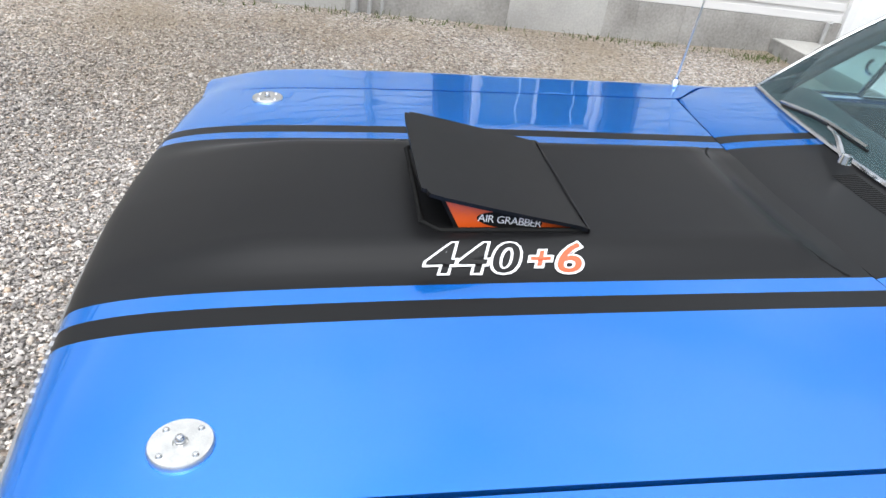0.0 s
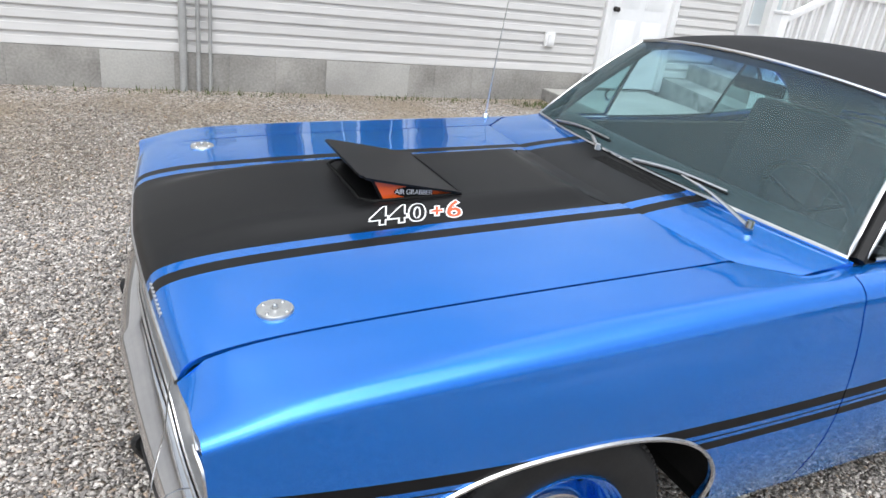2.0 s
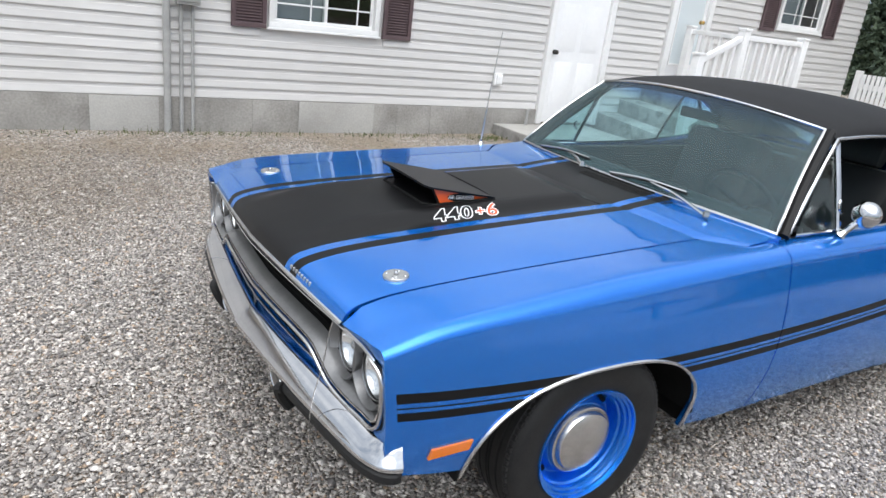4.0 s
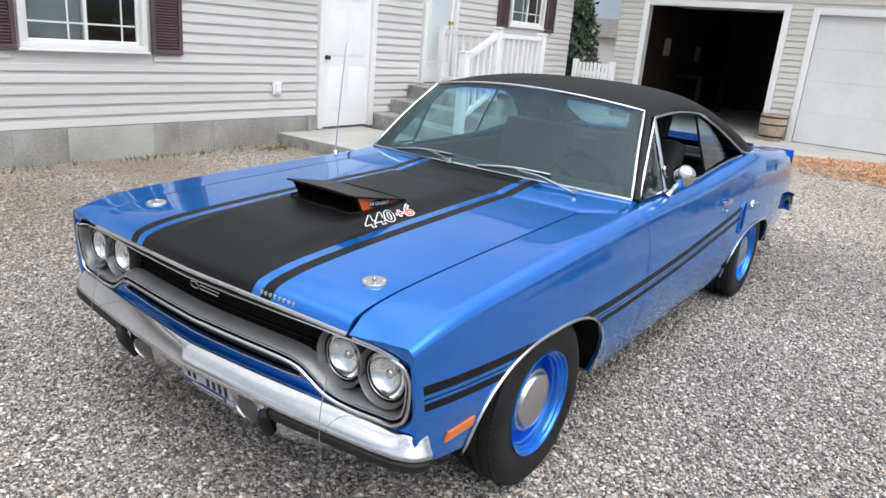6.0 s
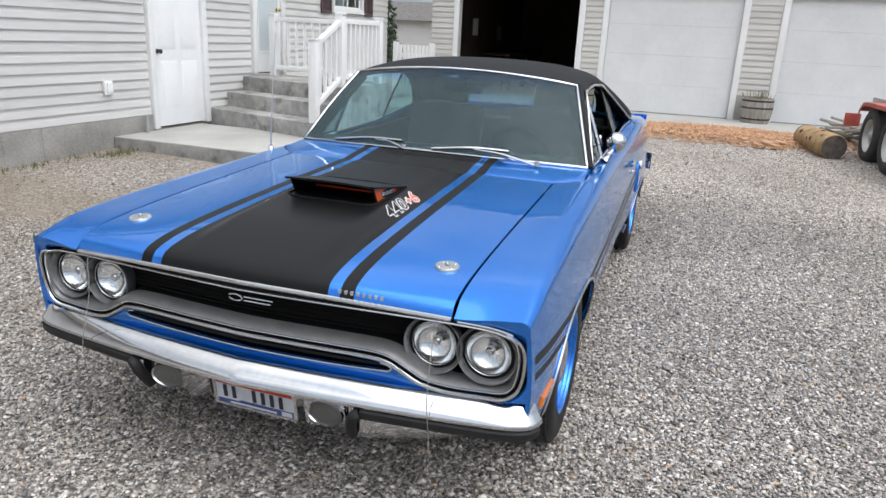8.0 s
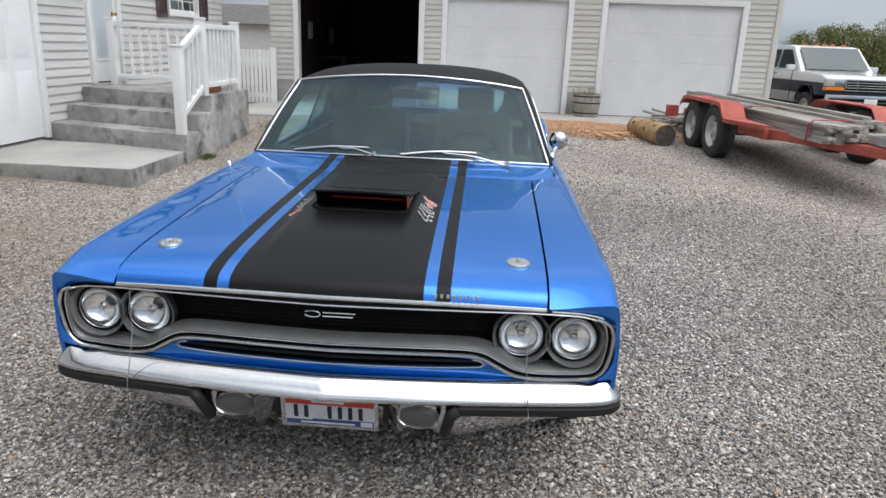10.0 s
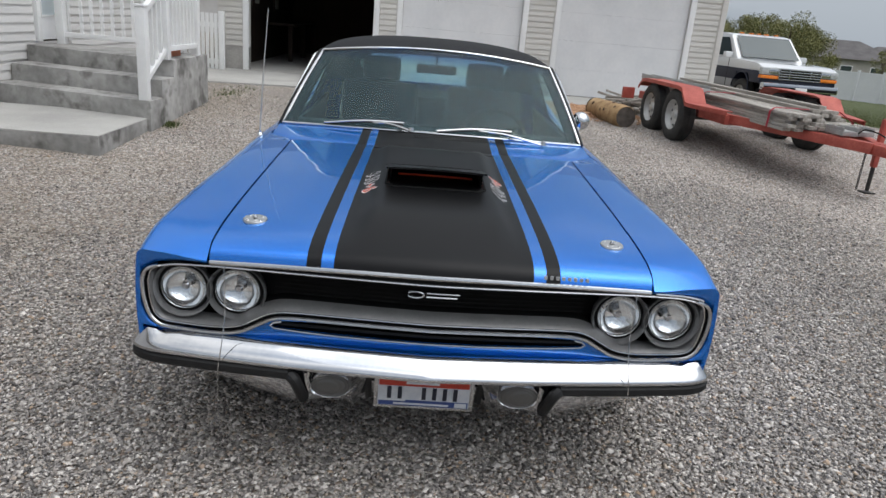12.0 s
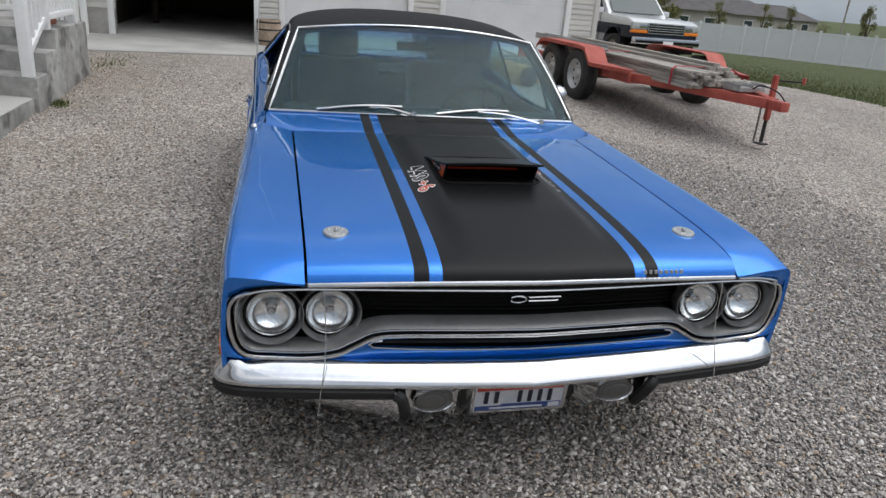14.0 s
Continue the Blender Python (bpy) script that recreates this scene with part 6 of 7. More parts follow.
# inside: seats, dash, wheel, mirror
inside = thing("cabin", "", "")
inside.parent = car
part("cabin_floor", boxes((0.75, 3.1, -0.80, 0.80, 0.335, 0.36), bevel=0.005), BLACK, inside)
for s in (-1, 1):
    v, f = sheet(lambda x, z: (x, s * (side_y(x, min(z, 0.85)) - 0.10 - max(0, z - 0.85) * 0.25), z), np.linspace(0.9, 2.75, 12), [0.36, 0.6, 0.8, 0.93])
    thick(shape("door_trim", v, f, SEAT, inside), 0.02)
dv, df = sheet(lambda y, t: (glass_foot(y)[0] + 0.02 + 0.24 * t, y, glass_foot(y)[1] - 0.012 + 0.03 * math.sin(math.pi * t) - 0.14 * max(0, t - 0.75) * 4), np.linspace(-0.78, 0.78, 21), np.linspace(0, 1, 9))
thick(shape("dashboard", dv, df, SEAT, inside, "black padded dashboard"), 0.02)
part("dash_face", boxes((1.06, 1.12, -0.76, 0.76, 0.62, 0.92), bevel=0.02), SEAT, inside)


def cushion(w, d, h, r=0.05):
    return boxes((-d / 2, d / 2, -w / 2, w / 2, 0, h), bevel=r)


for y in (-0.36, 0.36):
    st = part("front_seat", cushion(0.54, 0.55, 0.17), SEAT, inside, "black bucket seat")
    st.matrix_local = pose(1.72, y, 0.44)
    bk = part("seat_back", cushion(0.52, 0.15, 0.60), SEAT, st)
    bk.matrix_local = pose(0.27, 0, 0.08, 0, 14, 0)
    hr = part("head_rest", cushion(0.26, 0.09, 0.17, 0.035), SEAT, st)
    hr.matrix_local = pose(0.44, 0, 0.66, 0, 12, 0)
rs = part("rear_seat", cushion(1.3, 0.5, 0.16), SEAT, inside, "black rear bench")
rs.matrix_local = pose(2.45, 0, 0.44)
rb_ = part("seat_back", cushion(1.3, 0.14, 0.5), SEAT, rs)
rb_.matrix_local = pose(0.28, 0, 0.08, 0, 18, 0)
part("parcel_shelf", boxes((2.70, 3.15, -0.72, 0.72, 0.93, 0.96), bevel=0.01), SEAT, inside)
R = Matrix.Translation((1.33, -0.36, 0.90)) @ Euler((0, 0, radians(90))).to_matrix().to_4x4() @ Euler((radians(-28), 0, 0)).to_matrix().to_4x4()
ring = [R @ Vector((0.19 * math.cos(a), 0, 0.19 * math.sin(a))) for a in np.linspace(0, 2 * math.pi, 40, endpoint=False)]
sw = shape("steering_wheel", *rod(ring, 0.013, 8, True), BLACK, inside, "thin black steering wheel")
for k in range(3):
    a = radians(90 + 120 * k + 180)
    shape("spoke", *rod([R @ Vector((0, 0, 0)), R @ Vector((0.19 * math.cos(a), 0, 0.19 * math.sin(a)))], 0.009, 6), BLACK, sw)
shape("steering_column", *rod([R @ Vector((0, 0.02, 0)), (1.05, -0.36, 0.78)], 0.03, 10), BLACK, sw)
part("rear_view_mirror", boxes((1.335, 1.36, -0.115, 0.115, 1.235, 1.285), bevel=0.012), BLACK, inside, "black inside mirror")
shape("mirror_stem", *rod([(1.345, 0, 1.28), (1.30, 0, 1.345)], 0.007, 6), BRIGHT, inside)

# ---- things round the drive ----
GREYPAINT = noisy("pale_grey_metal", (0.45, 0.45, 0.44), (0.6, 0.6, 0.58), 8, 0.45, 0.4)
TYRE_OLD = noisy("old_tyre", (0.02, 0.02, 0.02), (0.045, 0.043, 0.04), 12, 0.8)
NAVY = material("navy_paint", (0.008, 0.012, 0.030), 0.4, 0, 0.35, 0.3)
WHITEPAINT = material("white_car_paint", (0.72, 0.73, 0.74), 0.3, 0, 1.0)
SILVERPAINT = material("silver_car_paint", (0.32, 0.33, 0.34), 0.35, 0.5, 1.0)
AMBER = material("amber", (0.8, 0.22, 0.02), 0.2, 0, 0.8)


def small_wheel(r, w, rimmat, name="wheel"):
    wh = thing(name, "", "")
    t = [(r * 0.56, w * 0.42), (r * 0.62, w * 0.5), (r * 0.85, w * 0.52), (r * 0.95, w * 0.44), (r, w * 0.36), (r, w * 0.06), (r * 0.975, w * 0.04), (r * 0.975, 0)]
    t = t + [(a, -b) for a, b in t[-2::-1]]
    shape("tyre", *lathe(t, 40), TYRE_OLD, wh, "", 40)
    shape("rim", *lathe([(r * 0.58, w * 0.46), (r * 0.55, w * 0.40), (r * 0.50, w * 0.15), (r * 0.38, w * 0.12), (r * 0.30, w * 0.22), (r * 0.2, w * 0.2), (r * 0.16, w * 0.34), (0, w * 0.36)], 32), rimmat, wh, "", 40)
    for k in range(8):
        a = 2 * math.pi * k / 8
        ob = part("rim_hole", boxes((-r * 0.06, r * 0.06, w * 0.11, w * 0.155, r * 0.40, r * 0.47), bevel=0.004), BLACK, wh)
        ob.matrix_local = Matrix.Rotation(a, 4, "Y")
    return wh


# flat trailer with timbers
TZ = 0.12
TR = Matrix.Translation((7.45, -4.53, 0.075)) @ Matrix.Rotation(radians(3.5), 4, "Z") @ Matrix.Translation((-7.3, 4.5, 0))
trailer = thing("utility_trailer", "red tandem-axle flat trailer with faded paint, loaded with timbers", "trailer")
w0 = small_wheel(0.36, 0.22, GREYPAINT)
w0.parent = trailer
w0.matrix_local = pose(6.90, -5.50, TZ + 0.36, 0, 0, 180)
for x, y, turn in ((7.76, -5.50, 180), (6.90, -3.50, 0), (7.76, -3.50, 0)):
    copy_thing(w0, pose(x, y, TZ + 0.36, 0, 30, turn))
for y in (-3.50, -5.50):
    s = 1 if y > -4.5 else -1
    fz = TZ + 0.36
    prof_f = [(8.25, fz + 0.28), (8.12, fz + 0.39), (7.95, fz + 0.41), (6.75, fz + 0.41), (6.62, fz + 0.39), (6.45, fz + 0.22), (6.3, fz + 0.215), (5.7, fz + 0.21)]
    fv = [(x, y + dy * s * (1 if x > 6.4 else 1), z - dz) for x, z in prof_f for dy, dz in ((-0.16, 0), (0.14, 0), (0.14, 0.05))]
    ff = [(3 * i + j, 3 * i + j + 1, 3 * i + j + 4, 3 * i + j + 3) for i in range(len(prof_f) - 1) for j in range(2)]
    # the tread plate narrows ahead of the wheels
    fv[-2] = (5.7, y - 0.08 * s, fz + 0.21)
    fv[-1] = (5.7, y - 0.08 * s, fz + 0.16)
    thick(shape("mudguard", fv, ff, RED, trailer, "faded red mudguard", 20), 0.012)
    part("side_rail", boxes((5.9, 9.0, y - s * 0.22 - 0.04, y - s * 0.22 + 0.04, fz + 0.02, fz + 0.14), bevel=0.006), RED, trailer)
    bar("tongue_rail", (6.4, y - s * 0.10, fz + 0.10), (4.16, -4.5 + s * 0.03, fz + 0.08), 0.055, trailer, RED)
    part("hub_axle", boxes((6.86, 6.94, -5.4, -3.6, fz - 0.04, fz + 0.04), (7.72, 7.80, -5.4, -3.6, fz - 0.04, fz + 0.04)), GRIM, trailer) if s > 0 else None
    part("tail_lamp_plate", boxes((9.0, 9.06, y - 0.1, y + 0.1, fz + 0.0, fz + 0.18), bevel=0.005), RED, trailer)
for x in (5.95, 6.9, 7.8, 8.95):
    part("cross_member", boxes((x - 0.04, x + 0.04, -5.28, -3.72, TZ + 0.38, TZ + 0.48), bevel=0.005), RED, trailer)
bar("cross_member", (5.15, -4.05, TZ + 0.46), (5.15, -4.95, TZ + 0.46), 0.045, trailer, RED)
part("coupler", boxes((3.92, 4.22, -4.56, -4.44, TZ + 0.38, TZ + 0.49), bevel=0.02), RED, trailer)
jack = part("jack_tube", boxes((4.305, 4.365, -4.68, -4.62, TZ + 0.22, TZ + 0.74), bevel=0.018), RED, trailer, "red tongue jack")
shape("jack_leg", *rod([(4.335, -4.65, TZ + 0.24), (4.335, -4.65, 0.085)], 0.022, 10), GRIM, jack)
part("jack_foot", boxes((4.27, 4.40, -4.71, -4.59, 0.055, 0.072), bevel=0.005), GRIM, jack)
shape("jack_handle", *rod([(4.335, -4.65, TZ + 0.68), (4.23, -4.78, TZ + 0.685), (4.15, -4.88, TZ + 0.69)], 0.010, 8), GRIM, jack)
shape("handle_grip", *rod([(4.15, -4.88, TZ + 0.67), (4.15, -4.88, TZ + 0.74)], 0.02, 8), RED, jack)
for q in range(14):
    z = TZ + 0.42 - 0.031 * q
    ring = [(4.20 + 0.010 * math.cos(a) * (q % 2), -4.42 + 0.010 * math.cos(a) * (1 - q % 2), z + 0.021 * math.sin(a)) for a in np.linspace(0, 2 * math.pi, 10, endpoint=False)]
    shape("chain_link", *rod(ring, 0.0045, 5, True), GRIM, trailer)
shape("light_cable", *rod(spline([(4.50, -4.5, TZ + 0.55), (4.28, -4.42, TZ + 0.62), (4.10, -4.5, TZ + 0.58), (4.05, -4.62, TZ + 0.46)], 5), 0.008, 6), RUBBER, trailer)
rng = random.Random(5)
STACK = [(-3.92 - 0.108 * q - 0.02 * (k % 2), 0.495 + 0.041 * k) for k in range(7) for q in range(9 - k // 2) if k < 5 or q >= k - 1]
for y, z in STACK:
    a, b = 4.78 + rng.uniform(0, 0.14) + (0.25 if z > 0.6 and y < -4.3 else 0), 8.7 + rng.uniform(-0.5, 0.5)
    tb = part("timber", boxes((a, b, y - 0.050, y + 0.050, TZ + z - 0.019, TZ + z + 0.019), bevel=0.004), WOOD_GREY)
    tb.matrix_world = TR @ pose(0, rng.uniform(-0.02, 0.02), 0, 0, 0, rng.uniform(-0.12, 0.12))
    tagged(tb, "weathered grey timber lying on the red trailer", "timber", "timbers on the trailer")
for a, b, y, z in ((4.46, 4.77, -4.38, 0.516), (4.52, 4.77, -4.61, 0.516), (7.0, 9.25, -3.86, 0.682)):
    tb = part("aluminium_ramp", boxes((a, b, y - 0.09, y + 0.09, TZ + z, TZ + z + 0.05), (a, b, y - 0.09, y - 0.075, TZ + z + 0.05, TZ + z + 0.09), (a, b, y + 0.075, y + 0.09, TZ + z + 0.05, TZ + z + 0.09), bevel=0.004), noisy("ramp_metal", (0.30, 0.30, 0.29), (0.44, 0.44, 0.43), 6, 0.5, 0.3) if "ramp_metal" not in bpy.data.materials else bpy.data.materials["ramp_metal"])
    tb.matrix_world = TR
    tagged(tb, "grey metal channel ramp lying with the timbers", "ramp", "ramps")
STRAP = material("red_strap", (0.35, 0.02, 0.04), 0.7)
for x in (5.20, 7.0):
    st = shape("ratchet_strap", *rod([(x, -3.84, TZ + 0.47), (x, -3.845, TZ + 0.66), (x + 0.01, -3.90, TZ + 0.70), (x, -4.1, TZ + 0.705), (x, -4.7, TZ + 0.705), (x, -4.90, TZ + 0.60), (x, -4.92, TZ + 0.47)], 0.022, 6, flat=0.25), STRAP)
    st.matrix_world = TR
    tagged(st, "red ratchet strap round the timbers", "strap", "straps")

trailer.matrix_world = TR

# pickup truck beside the garage
TX, TY = 14.35, -9.1
tg = ground_z(TX + 1.5, TY)
truck = thing("pickup_truck", "white over navy extended-cab pickup truck parked beside the garage", "truck", at=(TX, TY, tg), turn=6)


def hull(name, pts, y0, y1, mat, parent, label="", tuck=0.0, bevel=0.03):
    """A side outline of (x, z) drawn out from y0 to y1, with eased edges; tuck narrows its upper part."""
    bm = bmesh.new()
    zs = [z for _, z in pts]
    lo, hi = min(zs), max(zs)
    def yy(y, z):
        return y * (1 - tuck * ((z - lo) / (hi - lo)))
    a = [bm.verts.new((x, yy(y0, z), z)) for x, z in pts]
    b = [bm.verts.new((x, yy(y1, z), z)) for x, z in pts]
    n = len(pts)
    bm.faces.new(a)
    bm.faces.new(b[::-1])
    for i in range(n):
        bm.faces.new((a[i], b[i], b[(i + 1) % n], a[(i + 1) % n]))
    bmesh.ops.recalc_face_normals(bm, faces=bm.faces)
    if bevel:
        bmesh.ops.bevel(bm, geom=bm.edges[:], offset=bevel, segments=2, profile=0.6, affect="EDGES", clamp_overlap=True)
    return part(name, bm, mat, parent, label)


PALELENS = noisy("pale_lamp_lens", (0.42, 0.43, 0.42), (0.60, 0.61, 0.60), 30, 0.12, 0.3, 0.2, 0.003)


def arch_lip(s):
    bm = bmesh.new()
    rows_ = []
    for k in range(13):
        a = math.pi * k / 12
        rows_.append([bm.verts.new((0.90 + r * math.cos(a), s * w, 0.52 + r * math.sin(a))) for r, w in ((0.385, 1.0), (0.385, 1.022), (0.405, 1.022), (0.41, 1.0))])
    for a, b in zip(rows_, rows_[1:]):
        for j in range(3):
            bm.faces.new((a[j], a[j + 1], b[j + 1], b[j]))
    bmesh.ops.recalc_face_normals(bm, faces=bm.faces)
    return bm


hull("upper_body", [(0.06, 0.98), (0.06, 1.10), (0.30, 1.17), (1.42, 1.22), (3.35, 1.20), (5.6, 1.20), (5.6, 0.98)], -1.0, 1.0, WHITEPAINT, truck, "white upper body and hood")
hull("mid_body", [(0.05, 0.70), (0.05, 0.985), (5.62, 0.985), (5.62, 0.70), (4.9, 0.70), (4.75, 0.92), (4.2, 0.92), (4.05, 0.70), (1.28, 0.70), (1.15, 0.90), (0.62, 0.90), (0.48, 0.70)], -1.01, 1.01, NAVY, truck, "navy lower body", bevel=0.012)
hull("lower_body", [(1.32, 0.46), (1.28, 0.705), (4.05, 0.705), (4.02, 0.46)], -0.99, 0.99, SILVERPAINT, truck, "silver rocker band", bevel=0.012)
cab = hull("cab", [(1.36, 1.20), (2.02, 1.80), (2.3, 1.84), (3.25, 1.84), (3.42, 1.78), (3.5, 1.20)], -0.93, 0.93, WHITEPAINT, truck, "white cab", 0.10, 0.035)
wsg = shape("windshield", [(1.372, -0.80, 1.255), (1.372, 0.80, 1.255), (1.955, 0.745, 1.77), (1.955, -0.745, 1.77)], [(0, 1, 2, 3)], BLACKGLASS, truck, "dark windshield", smooth=False)
wsg.location = (-0.012, 0, 0.014)
thick(wsg, 0.005)
for s in (-1, 1):
    for a, b, c, d in ((1.60, 2.05, 2.50, 2.50), (2.58, 2.58, 3.15, 3.10)):
        sg = shape("side_window", [(a, s * 0.935, 1.26), (d if a < 2 else c, s * 0.935, 1.26), (c - 0.0 if a < 2 else d, s * 0.862, 1.72), (b, s * 0.862, 1.72)], [(0, 1, 2, 3)], BLACKGLASS, truck, smooth=False)
        sg.location = (0, s * 0.012, 0)
        thick(sg, 0.006, 0)
    part("door_mirror", boxes((1.58, 1.72, s * 1.06 - 0.10, s * 1.06 + 0.10, 1.22, 1.36), bevel=0.02), WHITEPAINT, truck)
    head = part("headlamp", boxes((0.012, 0.13, s * 0.79 - 0.225, s * 0.79 + 0.225, 0.915, 1.075), bevel=0.02), PALELENS, truck, "clear headlamp with pale reflector")
    part("lens_rim", boxes((0.006, 0.02, s * 0.70 - 0.12, s * 0.70 + 0.12, 0.935, 1.055), bevel=0.006), BRIGHT, head)
    part("turn_lamp", boxes((0.008, 0.13, s * 0.79 - 0.226, s * 0.79 + 0.226, 0.825, 0.905), bevel=0.015), AMBER, truck, "amber turn lamp")
    part("wheel_lip", arch_lip(s), NAVY, truck)
    part("door_handle", boxes((2.40, 2.52, s * 1.0 - 0.02, s * 1.0 + 0.02, 1.10, 1.14), bevel=0.008), CHROME, truck)
    for x in (1.62, 2.56):
        part("door_seam", boxes((x - 0.006, x + 0.006, s * 1.008 - 0.004, s * 1.008 + 0.004, 0.5, 1.2)), BLACK, truck, smooth=False)
    for x in (0.92, 4.45):
        ob = small_wheel(0.37, 0.24, GREYPAINT)
        ob.parent = truck
        ob.matrix_local = pose(x, s * 0.86, 0.37, 0, 0, 0 if s > 0 else 180)
gr = part("grille", boxes((0.01, 0.05, -0.56, 0.56, 0.82, 1.08), bevel=0.01), BLACK, truck, "dark grille with bright bars")
for z in (0.83, 0.895, 0.95, 1.01, 1.065):
    part("grille_bar", boxes((-0.008, 0.03, -0.56, 0.56, z - 0.012, z + 0.012), bevel=0.004), BRIGHT, gr)
for y in (-0.55, -0.28, 0.28, 0.55):
    part("grille_bar", boxes((-0.008, 0.03, y - 0.01, y + 0.01, 0.83, 1.065), bevel=0.003), BRIGHT, gr)
bp = part("bumper", boxes((-0.14, 0.02, -1.0, 1.0, 0.56, 0.74), bevel=0.03), CHROME, truck, "chrome bumper")
part("bumper_strip", boxes((-0.16, -0.135, -0.96, 0.96, 0.60, 0.66), bevel=0.008), BLACK, bp)
part("plate_bar", boxes((-0.175, -0.158, -0.15, 0.15, 0.52, 0.66), bevel=0.004), TRIM, bp)
part("air_dam", boxes((-0.05, 0.3, -0.9, 0.9, 0.36, 0.56), bevel=0.02), BLACK, truck)
for y in (-0.5, -0.22, 0, 0.22, 0.5):
    part("roof_lamp", boxes((2.14, 2.22, y - 0.05, y + 0.05, 1.835, 1.875), bevel=0.012), AMBER, truck)
part("chassis", boxes((0.3, 5.5, -0.7, 0.7, 0.35, 0.7)), BLACK, truck, smooth=False)

# log, chips, firewood
log = thing("log", "short peeled log lying on the gravel", "log", at=(8.25, -2.92, 0.385), turn=10)
lr = []
rng = random.Random(9)
v, f = lathe([(0.155, -0.58), (0.165, -0.56), (0.16, -0.3), (0.17, -0.05), (0.165, 0.2), (0.172, 0.4), (0.165, 0.57), (0.155, 0.59)], 28, Matrix.Rotation(math.pi / 2, 4, "Z"))
v = [q + Vector(noise.noise_vector(q * 4)) * 0.012 for q in v]
shape("trunk", v, f, BARK, log, "yellow-brown bark with dark knots")
for s in (-1, 1):
    shape("cut_end", *lathe([(0.158, 0.585 * s), (0.08, 0.59 * s), (0, 0.592 * s)], 28, Matrix.Rotation(math.pi / 2, 4, "Z")), noisy("cut_end_wood", (0.05, 0.042, 0.035), (0.12, 0.10, 0.085), 14, 0.9) if "cut_end_wood" not in bpy.data.materials else bpy.data.materials["cut_end_wood"], log, "dark weathered cut end")
DARKKNOT = material("knot", (0.05, 0.03, 0.02), 0.9)
for k in range(9):
    a, x = rng.uniform(0.2, 3.0), rng.uniform(-0.5, 0.5)
    R = Matrix.Translation((x, 0.164 * math.cos(a), 0.164 * math.sin(a))) @ Matrix.Rotation(a - math.pi / 2, 4, "X") @ Matrix.Rotation(math.pi / 2, 4, "X")
    shape("knot", *lathe([(0.03, -0.004), (0.02, 0.008), (0, 0.010)], 10, R), DARKKNOT, log)


def shards(name, mat, count, box, size, seed, lift=0.0):
    """A heap of thin splinters in one mesh."""
    rng = np.random.default_rng(seed)
    bm_v, bm_f = [], []
    x0, x1, y0, y1 = box
    for k in range(count):
        u, w = np.clip(rng.normal(0, 0.42, 2), -1, 1)
        x, y = (x0 + x1) / 2 + u * (x1 - x0) / 2, (y0 + y1) / 2 + w * (y1 - y0) / 2
        z = ground_z(x, y) + lift * max(0, 1 - u * u - w * w) * rng.uniform(0.2, 1) + 0.006
        L, W, T = size * rng.uniform(0.5, 1.6), size * rng.uniform(0.25, 0.6), size * 0.16
        m = Matrix.Translation((x, y, z)) @ Euler((rng.normal(0, 0.3), rng.normal(0, 0.3), rng.uniform(0, 6.3))).to_matrix().to_4x4()
        b = len(bm_v)
        for sx, sy, sz in ((-1, -1, -1), (1, -0.6, -1), (1, 0.7, -1), (-1, 1, -1), (-0.9, -0.9, 1), (0.8, -0.6, 1), (0.9, 0.6, 1), (-1, 0.8, 1)):
            bm_v.append(m @ Vector((sx * L / 2, sy * W / 2, sz * T / 2)))
        bm_f += [tuple(b + i for i in q) for q in ((3, 2, 1, 0), (4, 5, 6, 7), (0, 1, 5, 4), (1, 2, 6, 5), (2, 3, 7, 6), (3, 0, 4, 7))]
    return shape(name, bm_v, bm_f, mat, None, smooth=False)


tagged(shards("wood_chips", CHIP, 9000, (8.0, 10.5, -3.6, 0.3), 0.05, 4, 0.05), "orange-brown wood chips strewn on the gravel", "wood chips", kind="stuff")
for k in range(14):
    rng2 = random.Random(40 + k)
    x, y = rng2.uniform(8.0, 9.0), rng2.uniform(-2.7, -1.9)
    ob = part("split_wood", boxes((-0.09, 0.09, -0.04, 0.04, 0, 0.045), bevel=0.008), CHIP)
    ob.matrix_world = pose(x, y, ground_z(x, y) + 0.004, 0, 0, rng2.uniform(0, 180))
    tagged(ob, "split piece of pale firewood on the gravel", "firewood", "firewood pieces")
for k in range(26):
    rng2 = random.Random(80 + k)
    x, y = rng2.uniform(9.4, 10.3), rng2.uniform(-4.1, -3.4)
    L = rng2.uniform(0.25, 0.6)
    ob = part("branch", boxes((-L, L, -0.025, 0.025, -0.02, 0.02), bevel=0.01), WOOD_GREY)
    ob.matrix_world = pose(x, y, ground_z(x, y) + 0.03 + 0.22 * rng2.random(), rng2.uniform(-10, 10), rng2.uniform(-16, 16), rng2.uniform(0, 180))
    tagged(ob, "grey dry branch in a heap by the trailer", "branch", "branch heap")


